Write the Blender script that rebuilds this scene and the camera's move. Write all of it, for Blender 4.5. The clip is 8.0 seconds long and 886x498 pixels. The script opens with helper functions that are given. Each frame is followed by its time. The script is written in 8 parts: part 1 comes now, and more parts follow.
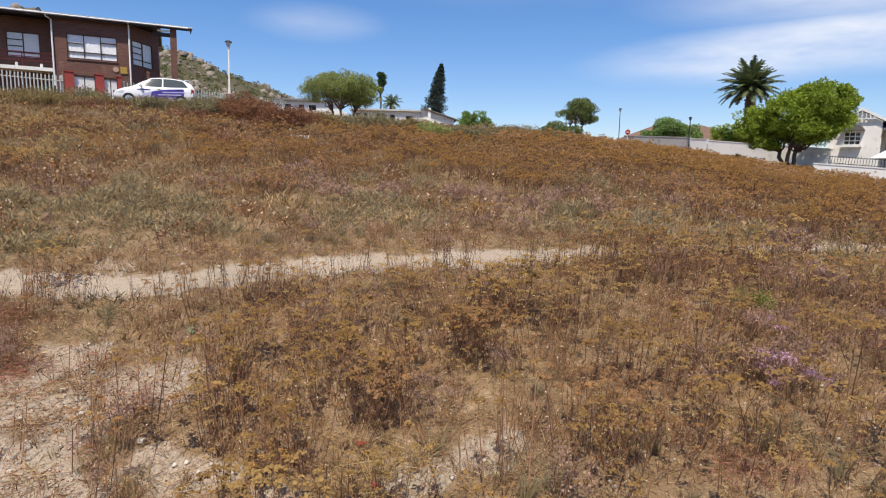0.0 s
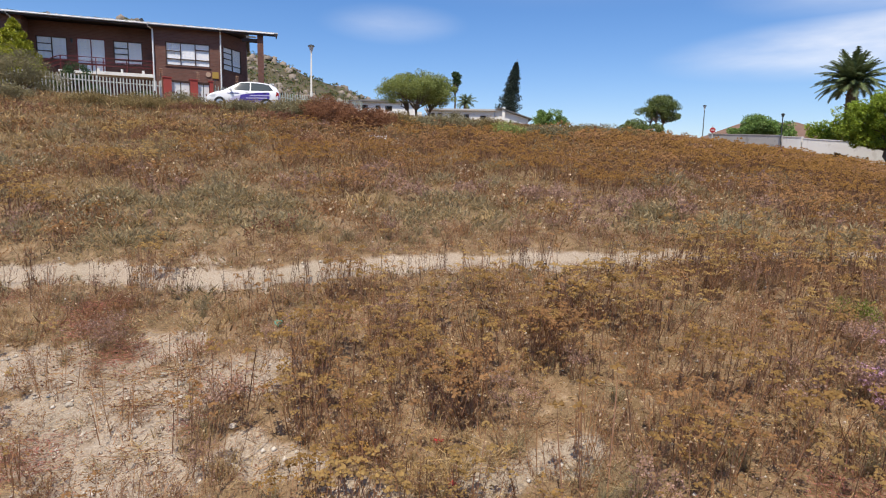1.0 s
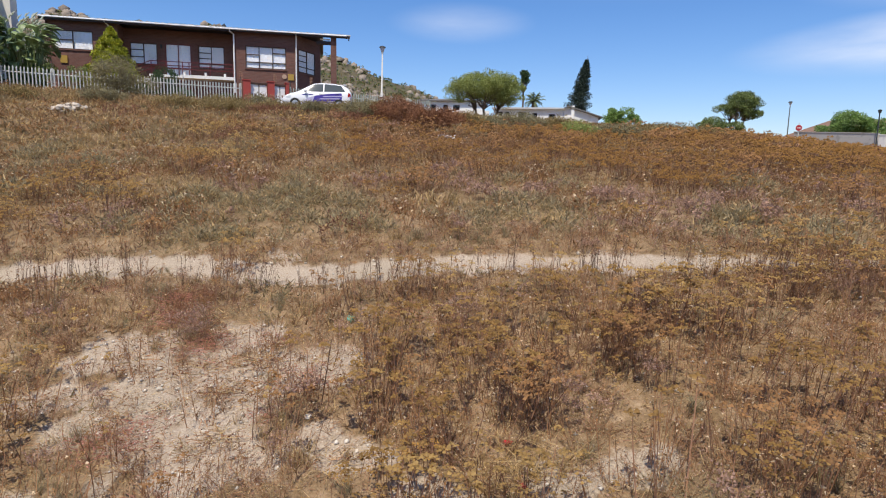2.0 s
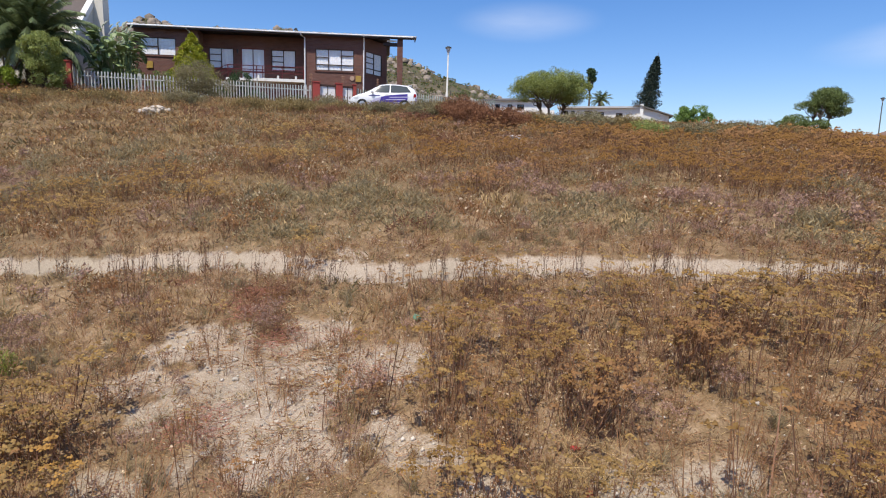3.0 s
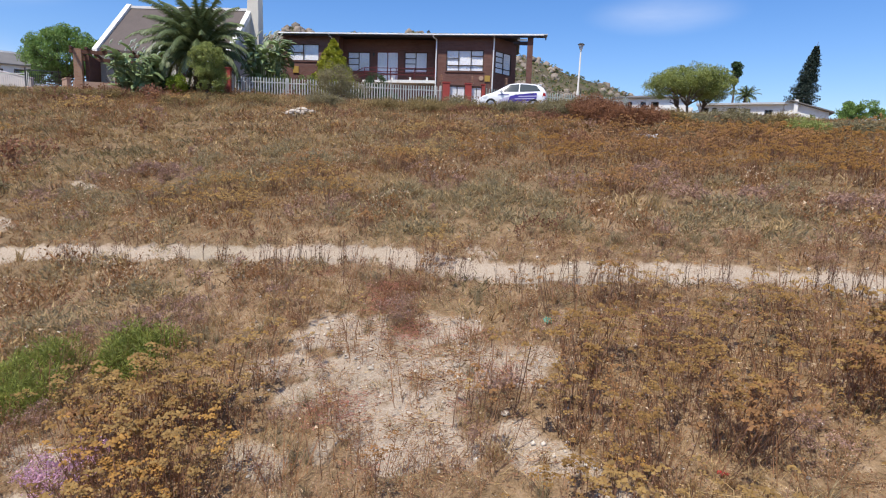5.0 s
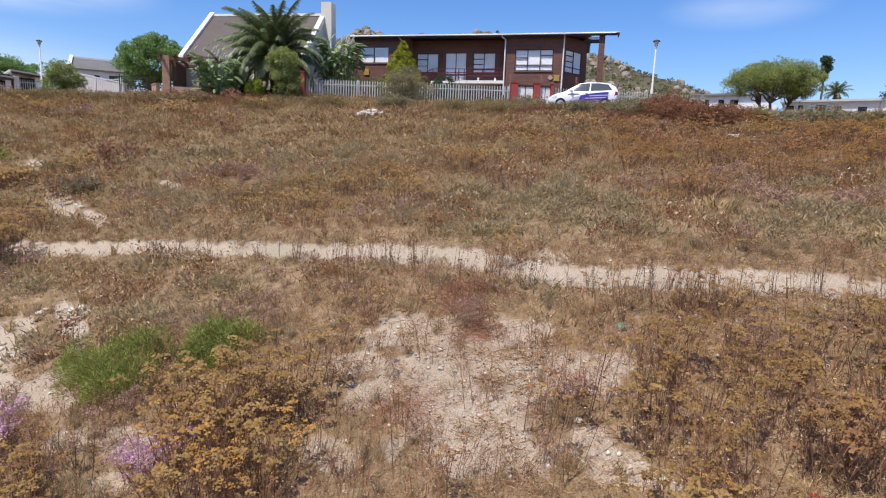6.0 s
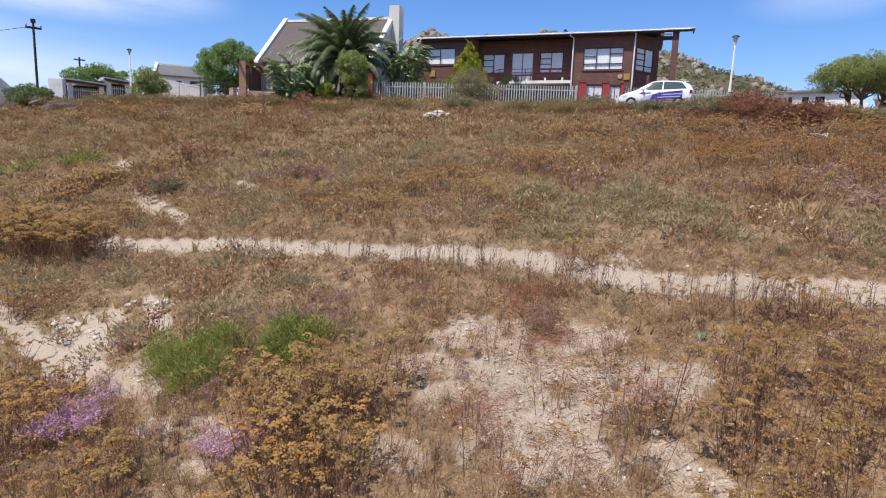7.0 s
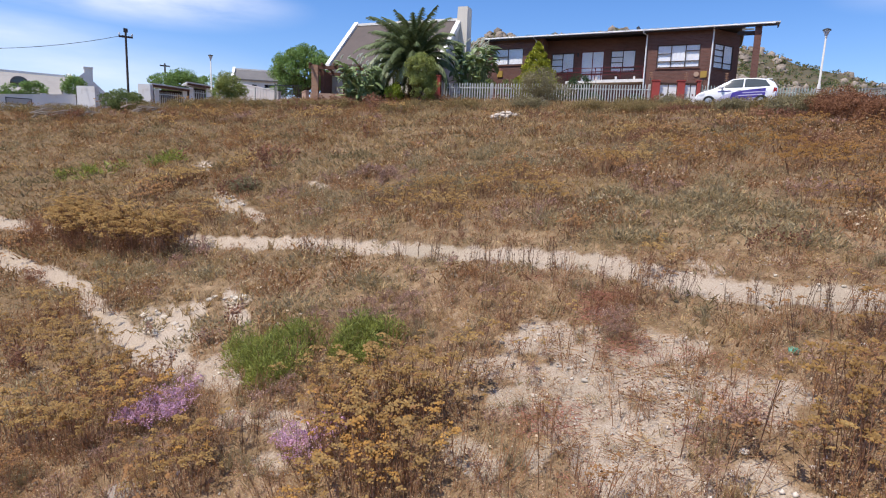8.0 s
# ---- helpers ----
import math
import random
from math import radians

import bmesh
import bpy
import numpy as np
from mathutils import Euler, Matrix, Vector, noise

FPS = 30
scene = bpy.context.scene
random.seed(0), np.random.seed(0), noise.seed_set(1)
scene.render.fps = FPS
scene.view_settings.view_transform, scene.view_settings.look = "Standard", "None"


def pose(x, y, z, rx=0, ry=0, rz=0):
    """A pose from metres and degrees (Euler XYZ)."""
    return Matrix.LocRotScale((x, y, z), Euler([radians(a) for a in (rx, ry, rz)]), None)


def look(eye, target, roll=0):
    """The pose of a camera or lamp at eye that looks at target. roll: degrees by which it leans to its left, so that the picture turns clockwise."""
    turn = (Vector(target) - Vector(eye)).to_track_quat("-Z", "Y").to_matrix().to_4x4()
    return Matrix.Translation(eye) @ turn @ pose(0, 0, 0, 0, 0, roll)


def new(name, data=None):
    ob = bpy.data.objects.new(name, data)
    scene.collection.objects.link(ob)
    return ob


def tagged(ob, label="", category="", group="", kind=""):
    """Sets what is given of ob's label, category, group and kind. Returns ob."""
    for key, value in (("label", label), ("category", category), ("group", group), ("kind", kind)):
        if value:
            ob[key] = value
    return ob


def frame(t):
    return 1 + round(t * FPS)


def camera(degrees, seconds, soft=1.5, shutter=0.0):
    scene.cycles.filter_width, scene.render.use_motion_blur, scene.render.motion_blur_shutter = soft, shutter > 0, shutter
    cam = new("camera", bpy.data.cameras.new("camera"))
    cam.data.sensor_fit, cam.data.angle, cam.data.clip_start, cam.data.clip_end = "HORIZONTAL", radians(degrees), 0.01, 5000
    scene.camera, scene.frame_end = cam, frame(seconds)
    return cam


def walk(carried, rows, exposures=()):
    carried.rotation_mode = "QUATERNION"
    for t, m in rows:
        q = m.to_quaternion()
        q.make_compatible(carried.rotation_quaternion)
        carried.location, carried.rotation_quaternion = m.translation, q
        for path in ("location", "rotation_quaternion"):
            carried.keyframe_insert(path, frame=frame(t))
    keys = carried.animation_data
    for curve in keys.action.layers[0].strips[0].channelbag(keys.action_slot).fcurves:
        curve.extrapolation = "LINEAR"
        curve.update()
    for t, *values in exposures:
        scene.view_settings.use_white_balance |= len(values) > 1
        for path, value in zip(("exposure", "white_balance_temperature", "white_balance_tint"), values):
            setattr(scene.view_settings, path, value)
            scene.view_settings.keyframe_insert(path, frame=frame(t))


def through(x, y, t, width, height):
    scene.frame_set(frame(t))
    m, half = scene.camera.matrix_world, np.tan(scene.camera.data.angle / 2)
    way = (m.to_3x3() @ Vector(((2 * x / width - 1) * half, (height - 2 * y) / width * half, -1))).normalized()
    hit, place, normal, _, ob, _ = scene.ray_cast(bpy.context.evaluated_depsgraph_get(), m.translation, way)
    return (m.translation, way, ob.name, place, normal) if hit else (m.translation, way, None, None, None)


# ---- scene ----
cam = camera(75.2, 8.0, soft=1.1)
# seconds, eye, yaw to the left, pitch, lean to the left (degrees)
PATH = [
    (0.0, (0.000, 0.000, 0.000), -0.21, -7.42, 0.95),
    (0.5, (-0.045, -0.022, 0.013), 3.21, -7.52, 1.02),
    (1.0, (-0.088, -0.040, 0.023), 6.89, -7.62, 1.07),
    (1.5, (-0.131, -0.055, 0.031), 10.21, -7.74, 1.22),
    (3.0, (-0.257, -0.089, 0.042), 19.40, -8.01, 1.45),
    (3.5, (-0.300, -0.100, 0.044), 22.46, -8.11, 1.74),
    (4.0, (-0.345, -0.112, 0.044), 25.38, -8.22, 1.84),
    (4.5, (-0.393, -0.126, 0.045), 28.30, -8.33, 1.90),
    (6.0, (-0.552, -0.186, 0.050), 37.73, -8.62, 2.04),
    (6.5, (-0.612, -0.214, 0.055), 40.91, -8.68, 1.98),
    (7.0, (-0.677, -0.249, 0.061), 43.89, -8.76, 2.03),
    (7.5, (-0.747, -0.290, 0.070), 46.88, -8.82, 2.06),
    (8.0, (-0.823, -0.339, 0.081), 50.11, -8.93, 2.10),
]


def aimed(eye, yaw, pitch, lean):
    a, b = radians(yaw), radians(pitch)
    way = Vector((-math.sin(a) * math.cos(b), math.cos(a) * math.cos(b), math.sin(b)))
    return look(eye, Vector(eye) + way, lean)


walk(cam, [(t, aimed(eye, yaw, pitch, lean)) for t, eye, yaw, pitch, lean in PATH], [(0.0, 0.27, 6930, 11), (4.0, 0.37, 6540, 11), (8.0, 0.40, 6450, 14)])

# ---- sky, sun, exposure ----
SUN_HEIGHT, SUN_FROM = 63.0, (-0.12, -0.993)  # degrees; the compass side on which the sun stands, as x, y
sun = new("sun", bpy.data.lights.new("sun", "SUN"))
sun.data.energy, sun.data.angle, sun.data.color = 4.2, radians(0.53), (1.0, 0.945, 0.85)
el = radians(SUN_HEIGHT)
sun.matrix_world = look(Vector((SUN_FROM[0] * math.cos(el), SUN_FROM[1] * math.cos(el), math.sin(el))) * 100, (0, 0, 0))

world = bpy.data.worlds.new("sky")
scene.world = world
world.use_nodes = True
wn = world.node_tree
wn.nodes.clear()


def wnode(kind):
    return wn.nodes.new(kind)


sky = wnode("ShaderNodeTexSky")
sky.sky_type, sky.sun_disc = "NISHITA", False
sky.sun_elevation, sky.sun_rotation = el, math.atan2(SUN_FROM[0], SUN_FROM[1])
sky.air_density, sky.dust_density, sky.ozone_density, sky.altitude = 1.0, 0.6, 2.0, 60
coord = wnode("ShaderNodeTexCoord")
# thin cirrus: a few soft banks, torn by stretched noise
split = wnode("ShaderNodeSeparateXYZ")
wn.links.new(coord.outputs["Generated"], split.inputs[0])


def wmath(kind, *values):
    node = wnode("ShaderNodeMath")
    node.operation = kind
    for socket, value in zip(node.inputs, values):
        if isinstance(value, (int, float)):
            socket.default_value = value
        else:
            wn.links.new(value, socket)
    return node.outputs[0]


compass = wmath("ARCTAN2", split.outputs["X"], split.outputs["Y"])  # to the right of straight ahead
rise = wmath("ARCSINE", split.outputs["Z"])
squash = wnode("ShaderNodeMapping")
squash.inputs["Rotation"].default_value = (0.0, 0.12, 0.0)
squash.inputs["Scale"].default_value = (1.0, 1.0, 4.5)
wisps = wnode("ShaderNodeTexNoise")
wisps.inputs["Scale"].default_value, wisps.inputs["Detail"].default_value, wisps.inputs["Roughness"].default_value = 4.2, 7.0, 0.55
wn.links.new(coord.outputs["Generated"], squash.inputs["Vector"])
wn.links.new(squash.outputs["Vector"], wisps.inputs["Vector"])
torn = wmath("MULTIPLY_ADD", wisps.outputs["Fac"], 2.3, -0.35)
bank = None
# bearing, height, half width, half height (degrees), slope, strength
for az, up, wide, tall, slope, much in ((33, 10.8, 22, 3.0, 0.04, 1.0), (42, 16, 28, 5.0, 0.0, 0.9), (-12, 13.6, 7.5, 2.0, 0.0, 0.42), (-79, 12.6, 17, 3.0, 0.0, 1.0), (-88, 8.5, 13, 2.6, 0.0, 0.6), (-84, 4.5, 26, 6.0, 0.0, 0.62), (-108, 14, 24, 7, 0.0, 0.9), (10, 17.5, 26, 3.0, 0.0, 0.22), (-40, 26, 30, 5, 0.0, 0.5), (140, 22, 40, 8, 0.0, 0.7)):
    da = wmath("ADD", compass, -radians(az))
    e1 = wmath("MULTIPLY", da, 1 / radians(wide))
    e2 = wmath("MULTIPLY", wmath("ADD", wmath("ADD", rise, wmath("MULTIPLY", da, -slope)), -radians(up)), 1 / radians(tall))
    soft_edge = wmath("MULTIPLY", wmath("MAXIMUM", wmath("SUBTRACT", 1.0, wmath("ADD", wmath("MULTIPLY", e1, e1), wmath("MULTIPLY", e2, e2))), 0.0), much)
    bank = soft_edge if bank is None else wmath("MAXIMUM", bank, soft_edge)
cover = wmath("MINIMUM", wmath("MAXIMUM", wmath("MULTIPLY", wmath("POWER", bank, 1.7), torn), 0.0), 1.0)
deep = wnode("ShaderNodeHueSaturation")
deep.inputs["Saturation"].default_value, deep.inputs["Value"].default_value = 1.30, 1.0
blue = wnode("ShaderNodeMix")
blue.data_type, blue.blend_type = "RGBA", "MULTIPLY"
blue.inputs["Factor"].default_value = 1.0
blue.inputs["B"].default_value = (0.91, 0.92, 1.09, 1)
mixer = wnode("ShaderNodeMix")
mixer.data_type = "RGBA"
mixer.inputs["B"].default_value = (6.6, 7.0, 7.8, 1)
glow = wnode("ShaderNodeBackground")
glow.inputs["Strength"].default_value = 0.12
out = wnode("ShaderNodeOutputWorld")
for a, b in (
    (cover, mixer.inputs["Factor"]), (sky.outputs["Color"], deep.inputs["Color"]), (deep.outputs["Color"], blue.inputs["A"]), (blue.outputs["Result"], mixer.inputs["A"]), (mixer.outputs["Result"], glow.inputs["Color"]),
    (glow.outputs["Background"], out.inputs["Surface"]),
):
    wn.links.new(a, b)


# ---- materials ----
def material(name, c1, c2=None, rough=0.8, scale=3.0, fine=40.0, bump=0.15, metal=0.0, spec=0.4, spot=None, spread=(0.35, 0.65), island=0.0, each=0.0, through=0.0):
    """Two colours mixed by broad and fine noise, with fine relief; spot: a third colour in rarer spots.
    island, each: how far brightness varies from piece to piece of a mesh, or from object to object. through: light let through (leaves)."""
    m = bpy.data.materials.new(name)
    m.use_nodes = True
    t = m.node_tree
    b = t.nodes["Principled BSDF"]
    b.inputs["Roughness"].default_value, b.inputs["Metallic"].default_value, b.inputs["Specular IOR Level"].default_value = rough, metal, spec
    c2 = c2 or tuple(v * 0.75 for v in c1)
    tc = t.nodes.new("ShaderNodeTexCoord")

    def noise_of(size, detail):
        n = t.nodes.new("ShaderNodeTexNoise")
        n.inputs["Scale"].default_value, n.inputs["Detail"].default_value = size, detail
        t.links.new(tc.outputs["Object"], n.inputs["Vector"])
        return n

    broad, small = noise_of(scale, 4), noise_of(fine, 3)
    add = t.nodes.new("ShaderNodeMath")
    add.operation = "MULTIPLY_ADD"
    add.inputs[1].default_value = 0.45
    t.links.new(small.outputs["Fac"], add.inputs[0])
    sub = t.nodes.new("ShaderNodeMath")
    sub.operation = "MULTIPLY"
    sub.inputs[1].default_value = 0.55
    t.links.new(broad.outputs["Fac"], sub.inputs[0])
    t.links.new(sub.outputs[0], add.inputs[2])
    r = t.nodes.new("ShaderNodeValToRGB")
    r.color_ramp.elements[0].position, r.color_ramp.elements[1].position = spread
    r.color_ramp.elements[0].color, r.color_ramp.elements[1].color = (*c1, 1), (*c2, 1)
    t.links.new(add.outputs[0], r.inputs["Fac"])
    colour = r.outputs["Color"]
    if spot:
        s = noise_of(scale * 2.3, 2)
        sr = t.nodes.new("ShaderNodeValToRGB")
        sr.color_ramp.elements[0].position, sr.color_ramp.elements[1].position = 0.58, 0.66
        t.links.new(s.outputs["Fac"], sr.inputs["Fac"])
        mx = t.nodes.new("ShaderNodeMix")
        mx.data_type = "RGBA"
        mx.inputs["B"].default_value = (*spot, 1)
        t.links.new(sr.outputs["Color"], mx.inputs["Factor"])
        t.links.new(colour, mx.inputs["A"])
        colour = mx.outputs["Result"]
    for amount, kind, socket in ((island, "ShaderNodeNewGeometry", "Random Per Island"), (each, "ShaderNodeObjectInfo", "Random")):
        if amount:
            g = t.nodes.new(kind)
            mr = t.nodes.new("ShaderNodeMapRange")
            mr.inputs["To Min"].default_value, mr.inputs["To Max"].default_value = 1 - amount, 1 + amount
            t.links.new(g.outputs[socket], mr.inputs["Value"])
            hs = t.nodes.new("ShaderNodeHueSaturation")
            t.links.new(mr.outputs["Result"], hs.inputs["Value"])
            t.links.new(colour, hs.inputs["Color"])
            colour = hs.outputs["Color"]
    t.links.new(colour, b.inputs["Base Color"])
    if bump:
        bp = t.nodes.new("ShaderNodeBump")
        bp.inputs["Strength"].default_value, bp.inputs["Distance"].default_value = bump, 0.02
        t.links.new(small.outputs["Fac"], bp.inputs["Height"])
        t.links.new(bp.outputs["Normal"], b.inputs["Normal"])
    if through:
        tr = t.nodes.new("ShaderNodeBsdfTranslucent")
        t.links.new(colour, tr.inputs["Color"])
        ms = t.nodes.new("ShaderNodeMixShader")
        ms.inputs["Fac"].default_value = through
        o = t.nodes["Material Output"]
        t.links.new(b.outputs["BSDF"], ms.inputs[1])
        t.links.new(tr.outputs["BSDF"], ms.inputs[2])
        t.links.new(ms.outputs["Shader"], o.inputs["Surface"])
    return m


def brick_material(name, c1, c2, mortar):
    """Face brick in stretcher bond on upright walls; courses of 85 mm."""
    m = bpy.data.materials.new(name)
    m.use_nodes = True
    t = m.node_tree
    b = t.nodes["Principled BSDF"]
    b.inputs["Roughness"].default_value = 0.85
    tc, sep, com = t.nodes.new("ShaderNodeTexCoord"), t.nodes.new("ShaderNodeSeparateXYZ"), t.nodes.new("ShaderNodeCombineXYZ")
    sm = t.nodes.new("ShaderNodeMath")
    t.links.new(tc.outputs["Object"], sep.inputs[0])
    t.links.new(sep.outputs["X"], sm.inputs[0])
    t.links.new(sep.outputs["Y"], sm.inputs[1])
    t.links.new(sm.outputs[0], com.inputs["X"])
    t.links.new(sep.outputs["Z"], com.inputs["Y"])
    br = t.nodes.new("ShaderNodeTexBrick")
    br.inputs["Scale"].default_value, br.inputs["Brick Width"].default_value, br.inputs["Row Height"].default_value = 1.0, 0.23, 0.085
    br.inputs["Mortar Size"].default_value = 0.008
    br.inputs["Color1"].default_value, br.inputs["Color2"].default_value, br.inputs["Mortar"].default_value = (*c1, 1), (*c2, 1), (*mortar, 1)
    t.links.new(com.outputs[0], br.inputs["Vector"])
    n = t.nodes.new("ShaderNodeTexNoise")
    n.inputs["Scale"].default_value, n.inputs["Detail"].default_value = 0.7, 5
    t.links.new(tc.outputs["Object"], n.inputs["Vector"])
    mr = t.nodes.new("ShaderNodeMapRange")
    mr.inputs["To Min"].default_value, mr.inputs["To Max"].default_value = 0.7, 1.3
    t.links.new(n.outputs["Fac"], mr.inputs["Value"])
    hs = t.nodes.new("ShaderNodeHueSaturation")
    t.links.new(mr.outputs["Result"], hs.inputs["Value"])
    t.links.new(br.outputs["Color"], hs.inputs["Color"])
    t.links.new(hs.outputs["Color"], b.inputs["Base Color"])
    bp = t.nodes.new("ShaderNodeBump")
    bp.inputs["Strength"].default_value, bp.inputs["Distance"].default_value, bp.invert = 0.5, 0.01, True
    t.links.new(br.outputs["Fac"], bp.inputs["Height"])
    t.links.new(bp.outputs["Normal"], b.inputs["Normal"])
    return m


def glass_material(name, tint):
    m = material(name, tint, tint, rough=0.06, bump=0, spec=0.8)
    return m


BRICK = brick_material("brown_face_brick", (0.170, 0.072, 0.051), (0.125, 0.052, 0.038), (0.15, 0.095, 0.078))
BRICK_TAN = brick_material("tan_face_brick", (0.40, 0.22, 0.13), (0.33, 0.17, 0.10), (0.36, 0.26, 0.19))
RED_WALL = material("red_painted_plaster", (0.40, 0.07, 0.055), (0.30, 0.05, 0.042), scale=1.5)
MAROON = material("maroon_painted_steel", (0.16, 0.02, 0.02), (0.11, 0.016, 0.016), rough=0.5)
WOOD_DARK = material("dark_stained_timber", (0.06, 0.028, 0.018), (0.035, 0.018, 0.012), rough=0.6)
TIMBER = material("brown_timber", (0.16, 0.07, 0.04), (0.09, 0.042, 0.026), rough=0.75, scale=6)
WHITE = material("white_painted_plaster", (0.83, 0.81, 0.76), (0.75, 0.725, 0.67), scale=0.8, fine=15, spot=(0.70, 0.67, 0.61))
WHITE_CLEAN = material("white_paint", (0.82, 0.82, 0.80), (0.76, 0.76, 0.74), scale=2)
CREAM = material("cream_plaster", (0.66, 0.62, 0.53), (0.58, 0.54, 0.46), scale=0.7, fine=14)
GREY_WALL = material("grey_cement_plaster", (0.52, 0.49, 0.45), (0.43, 0.40, 0.36), scale=0.8, fine=14, spot=(0.36, 0.335, 0.30))
PALE_WALL = material("pale_weathered_plaster", (0.62, 0.57, 0.54), (0.54, 0.49, 0.46), scale=0.6, fine=12)
TAN_WALL = material("tan_plaster", (0.46, 0.31, 0.22), (0.38, 0.25, 0.18), scale=0.9)
SHEET = material("pale_corrugated_sheet", (0.62, 0.62, 0.60), (0.5, 0.5, 0.49), rough=0.45, metal=0.2, scale=1.2)
FASCIA = material("dark_fascia_board", (0.035, 0.022, 0.018), (0.025, 0.016, 0.014), rough=0.6)
THATCH = material("weathered_dark_roof", (0.13, 0.105, 0.092), (0.095, 0.078, 0.07), scale=0.8, fine=9, bump=0.5, rough=0.95)
SLATE = material("grey_roof_tile", (0.17, 0.16, 0.15), (0.12, 0.115, 0.11), scale=0.8, fine=10, bump=0.4)
TILE_BROWN = material("brown_roof_tile", (0.21, 0.125, 0.085), (0.15, 0.09, 0.064), scale=0.8, fine=8, bump=0.4)
CURTAIN = material("white_net_curtain", (0.88, 0.88, 0.88), (0.80, 0.80, 0.81), rough=0.9, scale=2.0, fine=9)
GLASS_DARK = glass_material("dark_window_glass", (0.02, 0.024, 0.028))
GALV = material("galvanised_steel", (0.62, 0.63, 0.58), (0.52, 0.53, 0.49), rough=0.5, metal=0.1, scale=2)
PALE_GREEN_STEEL = material("pale_green_galvanised_steel", (0.44, 0.48, 0.42), (0.36, 0.41, 0.36), rough=0.5, metal=0.25, scale=2)
STEEL_DARK = material("dark_painted_steel", (0.05, 0.055, 0.06), (0.035, 0.04, 0.042), rough=0.5)
POLE_GREY = material("grey_painted_pole", (0.50, 0.49, 0.46), (0.40, 0.39, 0.37), rough=0.6)
POLE_TIMBER = material("creosoted_timber_pole", (0.075, 0.06, 0.052), (0.05, 0.04, 0.036), rough=0.9, scale=5)
YELLOW = material("yellow_panel", (0.42, 0.27, 0.05), (0.35, 0.22, 0.045), rough=0.6)
CAR_WHITE = material("white_car_paint", (0.80, 0.80, 0.80), (0.77, 0.77, 0.77), rough=0.18, bump=0, spec=0.6)
CAR_PURPLE = material("purple_car_wrap", (0.075, 0.05, 0.32), (0.06, 0.04, 0.26), rough=0.3, bump=0)
CAR_LAVENDER = material("pale_lavender_wrap", (0.52, 0.49, 0.66), (0.46, 0.43, 0.60), rough=0.3, bump=0)
CAR_GLASS = glass_material("car_glass", (0.055, 0.068, 0.064))
RUBBER = material("black_rubber", (0.02, 0.02, 0.02), (0.015, 0.015, 0.015), rough=0.8)
ALLOY = material("silver_alloy", (0.55, 0.55, 0.56), (0.48, 0.48, 0.49), rough=0.3, metal=0.8)
RED_LENS = material("red_lamp_lens", (0.40, 0.012, 0.012), (0.34, 0.01, 0.01), rough=0.15, bump=0)
CLEAR_LENS = material("clear_lamp_lens", (0.62, 0.64, 0.66), (0.5, 0.52, 0.54), rough=0.1, bump=0)
SIGN_RED = material("red_sign_face", (0.36, 0.025, 0.03), (0.31, 0.02, 0.026), rough=0.4, bump=0)
BARK = material("grey_brown_bark", (0.15, 0.11, 0.08), (0.085, 0.062, 0.045), scale=8, fine=60, bump=0.6)
PALM_BARK = material("palm_trunk_bark", (0.16, 0.11, 0.07), (0.09, 0.06, 0.04), scale=9, fine=50, bump=0.7)
LEAF_MID = material("mid_green_leaves", (0.255, 0.375, 0.11), (0.155, 0.25, 0.07), rough=0.6, spec=0.25, island=0.35, through=0.3)
LEAF_BRIGHT = material("bright_green_leaves", (0.36, 0.44, 0.055), (0.2, 0.285, 0.036), rough=0.6, spec=0.25, island=0.35, through=0.35)
LEAF_OLIVE = material("olive_green_leaves", (0.200, 0.245, 0.080), (0.128, 0.170, 0.056), rough=0.65, spec=0.25, island=0.35, through=0.25)
LEAF_DARK = material("dark_green_leaves", (0.070, 0.120, 0.044), (0.045, 0.080, 0.032), rough=0.6, spec=0.3, island=0.35, through=0.2)
LEAF_PALM = material("palm_fronds", (0.165, 0.205, 0.085), (0.105, 0.138, 0.058), rough=0.45, island=0.35, through=0.22)
LEAF_PALM_DRY = material("dry_palm_fronds", (0.20, 0.14, 0.07), (0.13, 0.09, 0.045), rough=0.7, island=0.3)
LEAF_YELLOW = material("yellow_green_foliage", (0.44, 0.43, 0.03), (0.2, 0.235, 0.022), rough=0.6, island=0.45, through=0.2)
LEAF_GREY = material("grey_green_foliage", (0.3, 0.262, 0.145), (0.205, 0.18, 0.1), rough=0.9, spec=0.15, island=0.35, through=0.2)
LEAF_PINE = material("dark_needle_foliage", (0.029, 0.049, 0.034), (0.018, 0.033, 0.023), rough=0.7, island=0.35)
LEAF_STREL = material("broad_paddle_leaves", (0.23, 0.29, 0.125), (0.13, 0.185, 0.075), rough=0.42, island=0.4, through=0.2)
FLOWER_WHITE = material("white_blooms", (0.62, 0.64, 0.56), (0.5, 0.54, 0.44), rough=0.6, island=0.2)
LEAF_WILLOW = material("pale_olive_leaves", (0.34, 0.38, 0.11), (0.22, 0.26, 0.075), rough=0.65, island=0.3, through=0.28)
LEAF_RUST = material("dry_rust_brown_foliage", (0.33, 0.16, 0.085), (0.21, 0.105, 0.06), rough=0.9, spec=0.15, island=0.45, through=0.3)
LEAF_BROWN = material("dry_olive_brown_foliage", (0.34, 0.255, 0.112), (0.225, 0.172, 0.078), rough=0.9, spec=0.15, island=0.45, through=0.3)
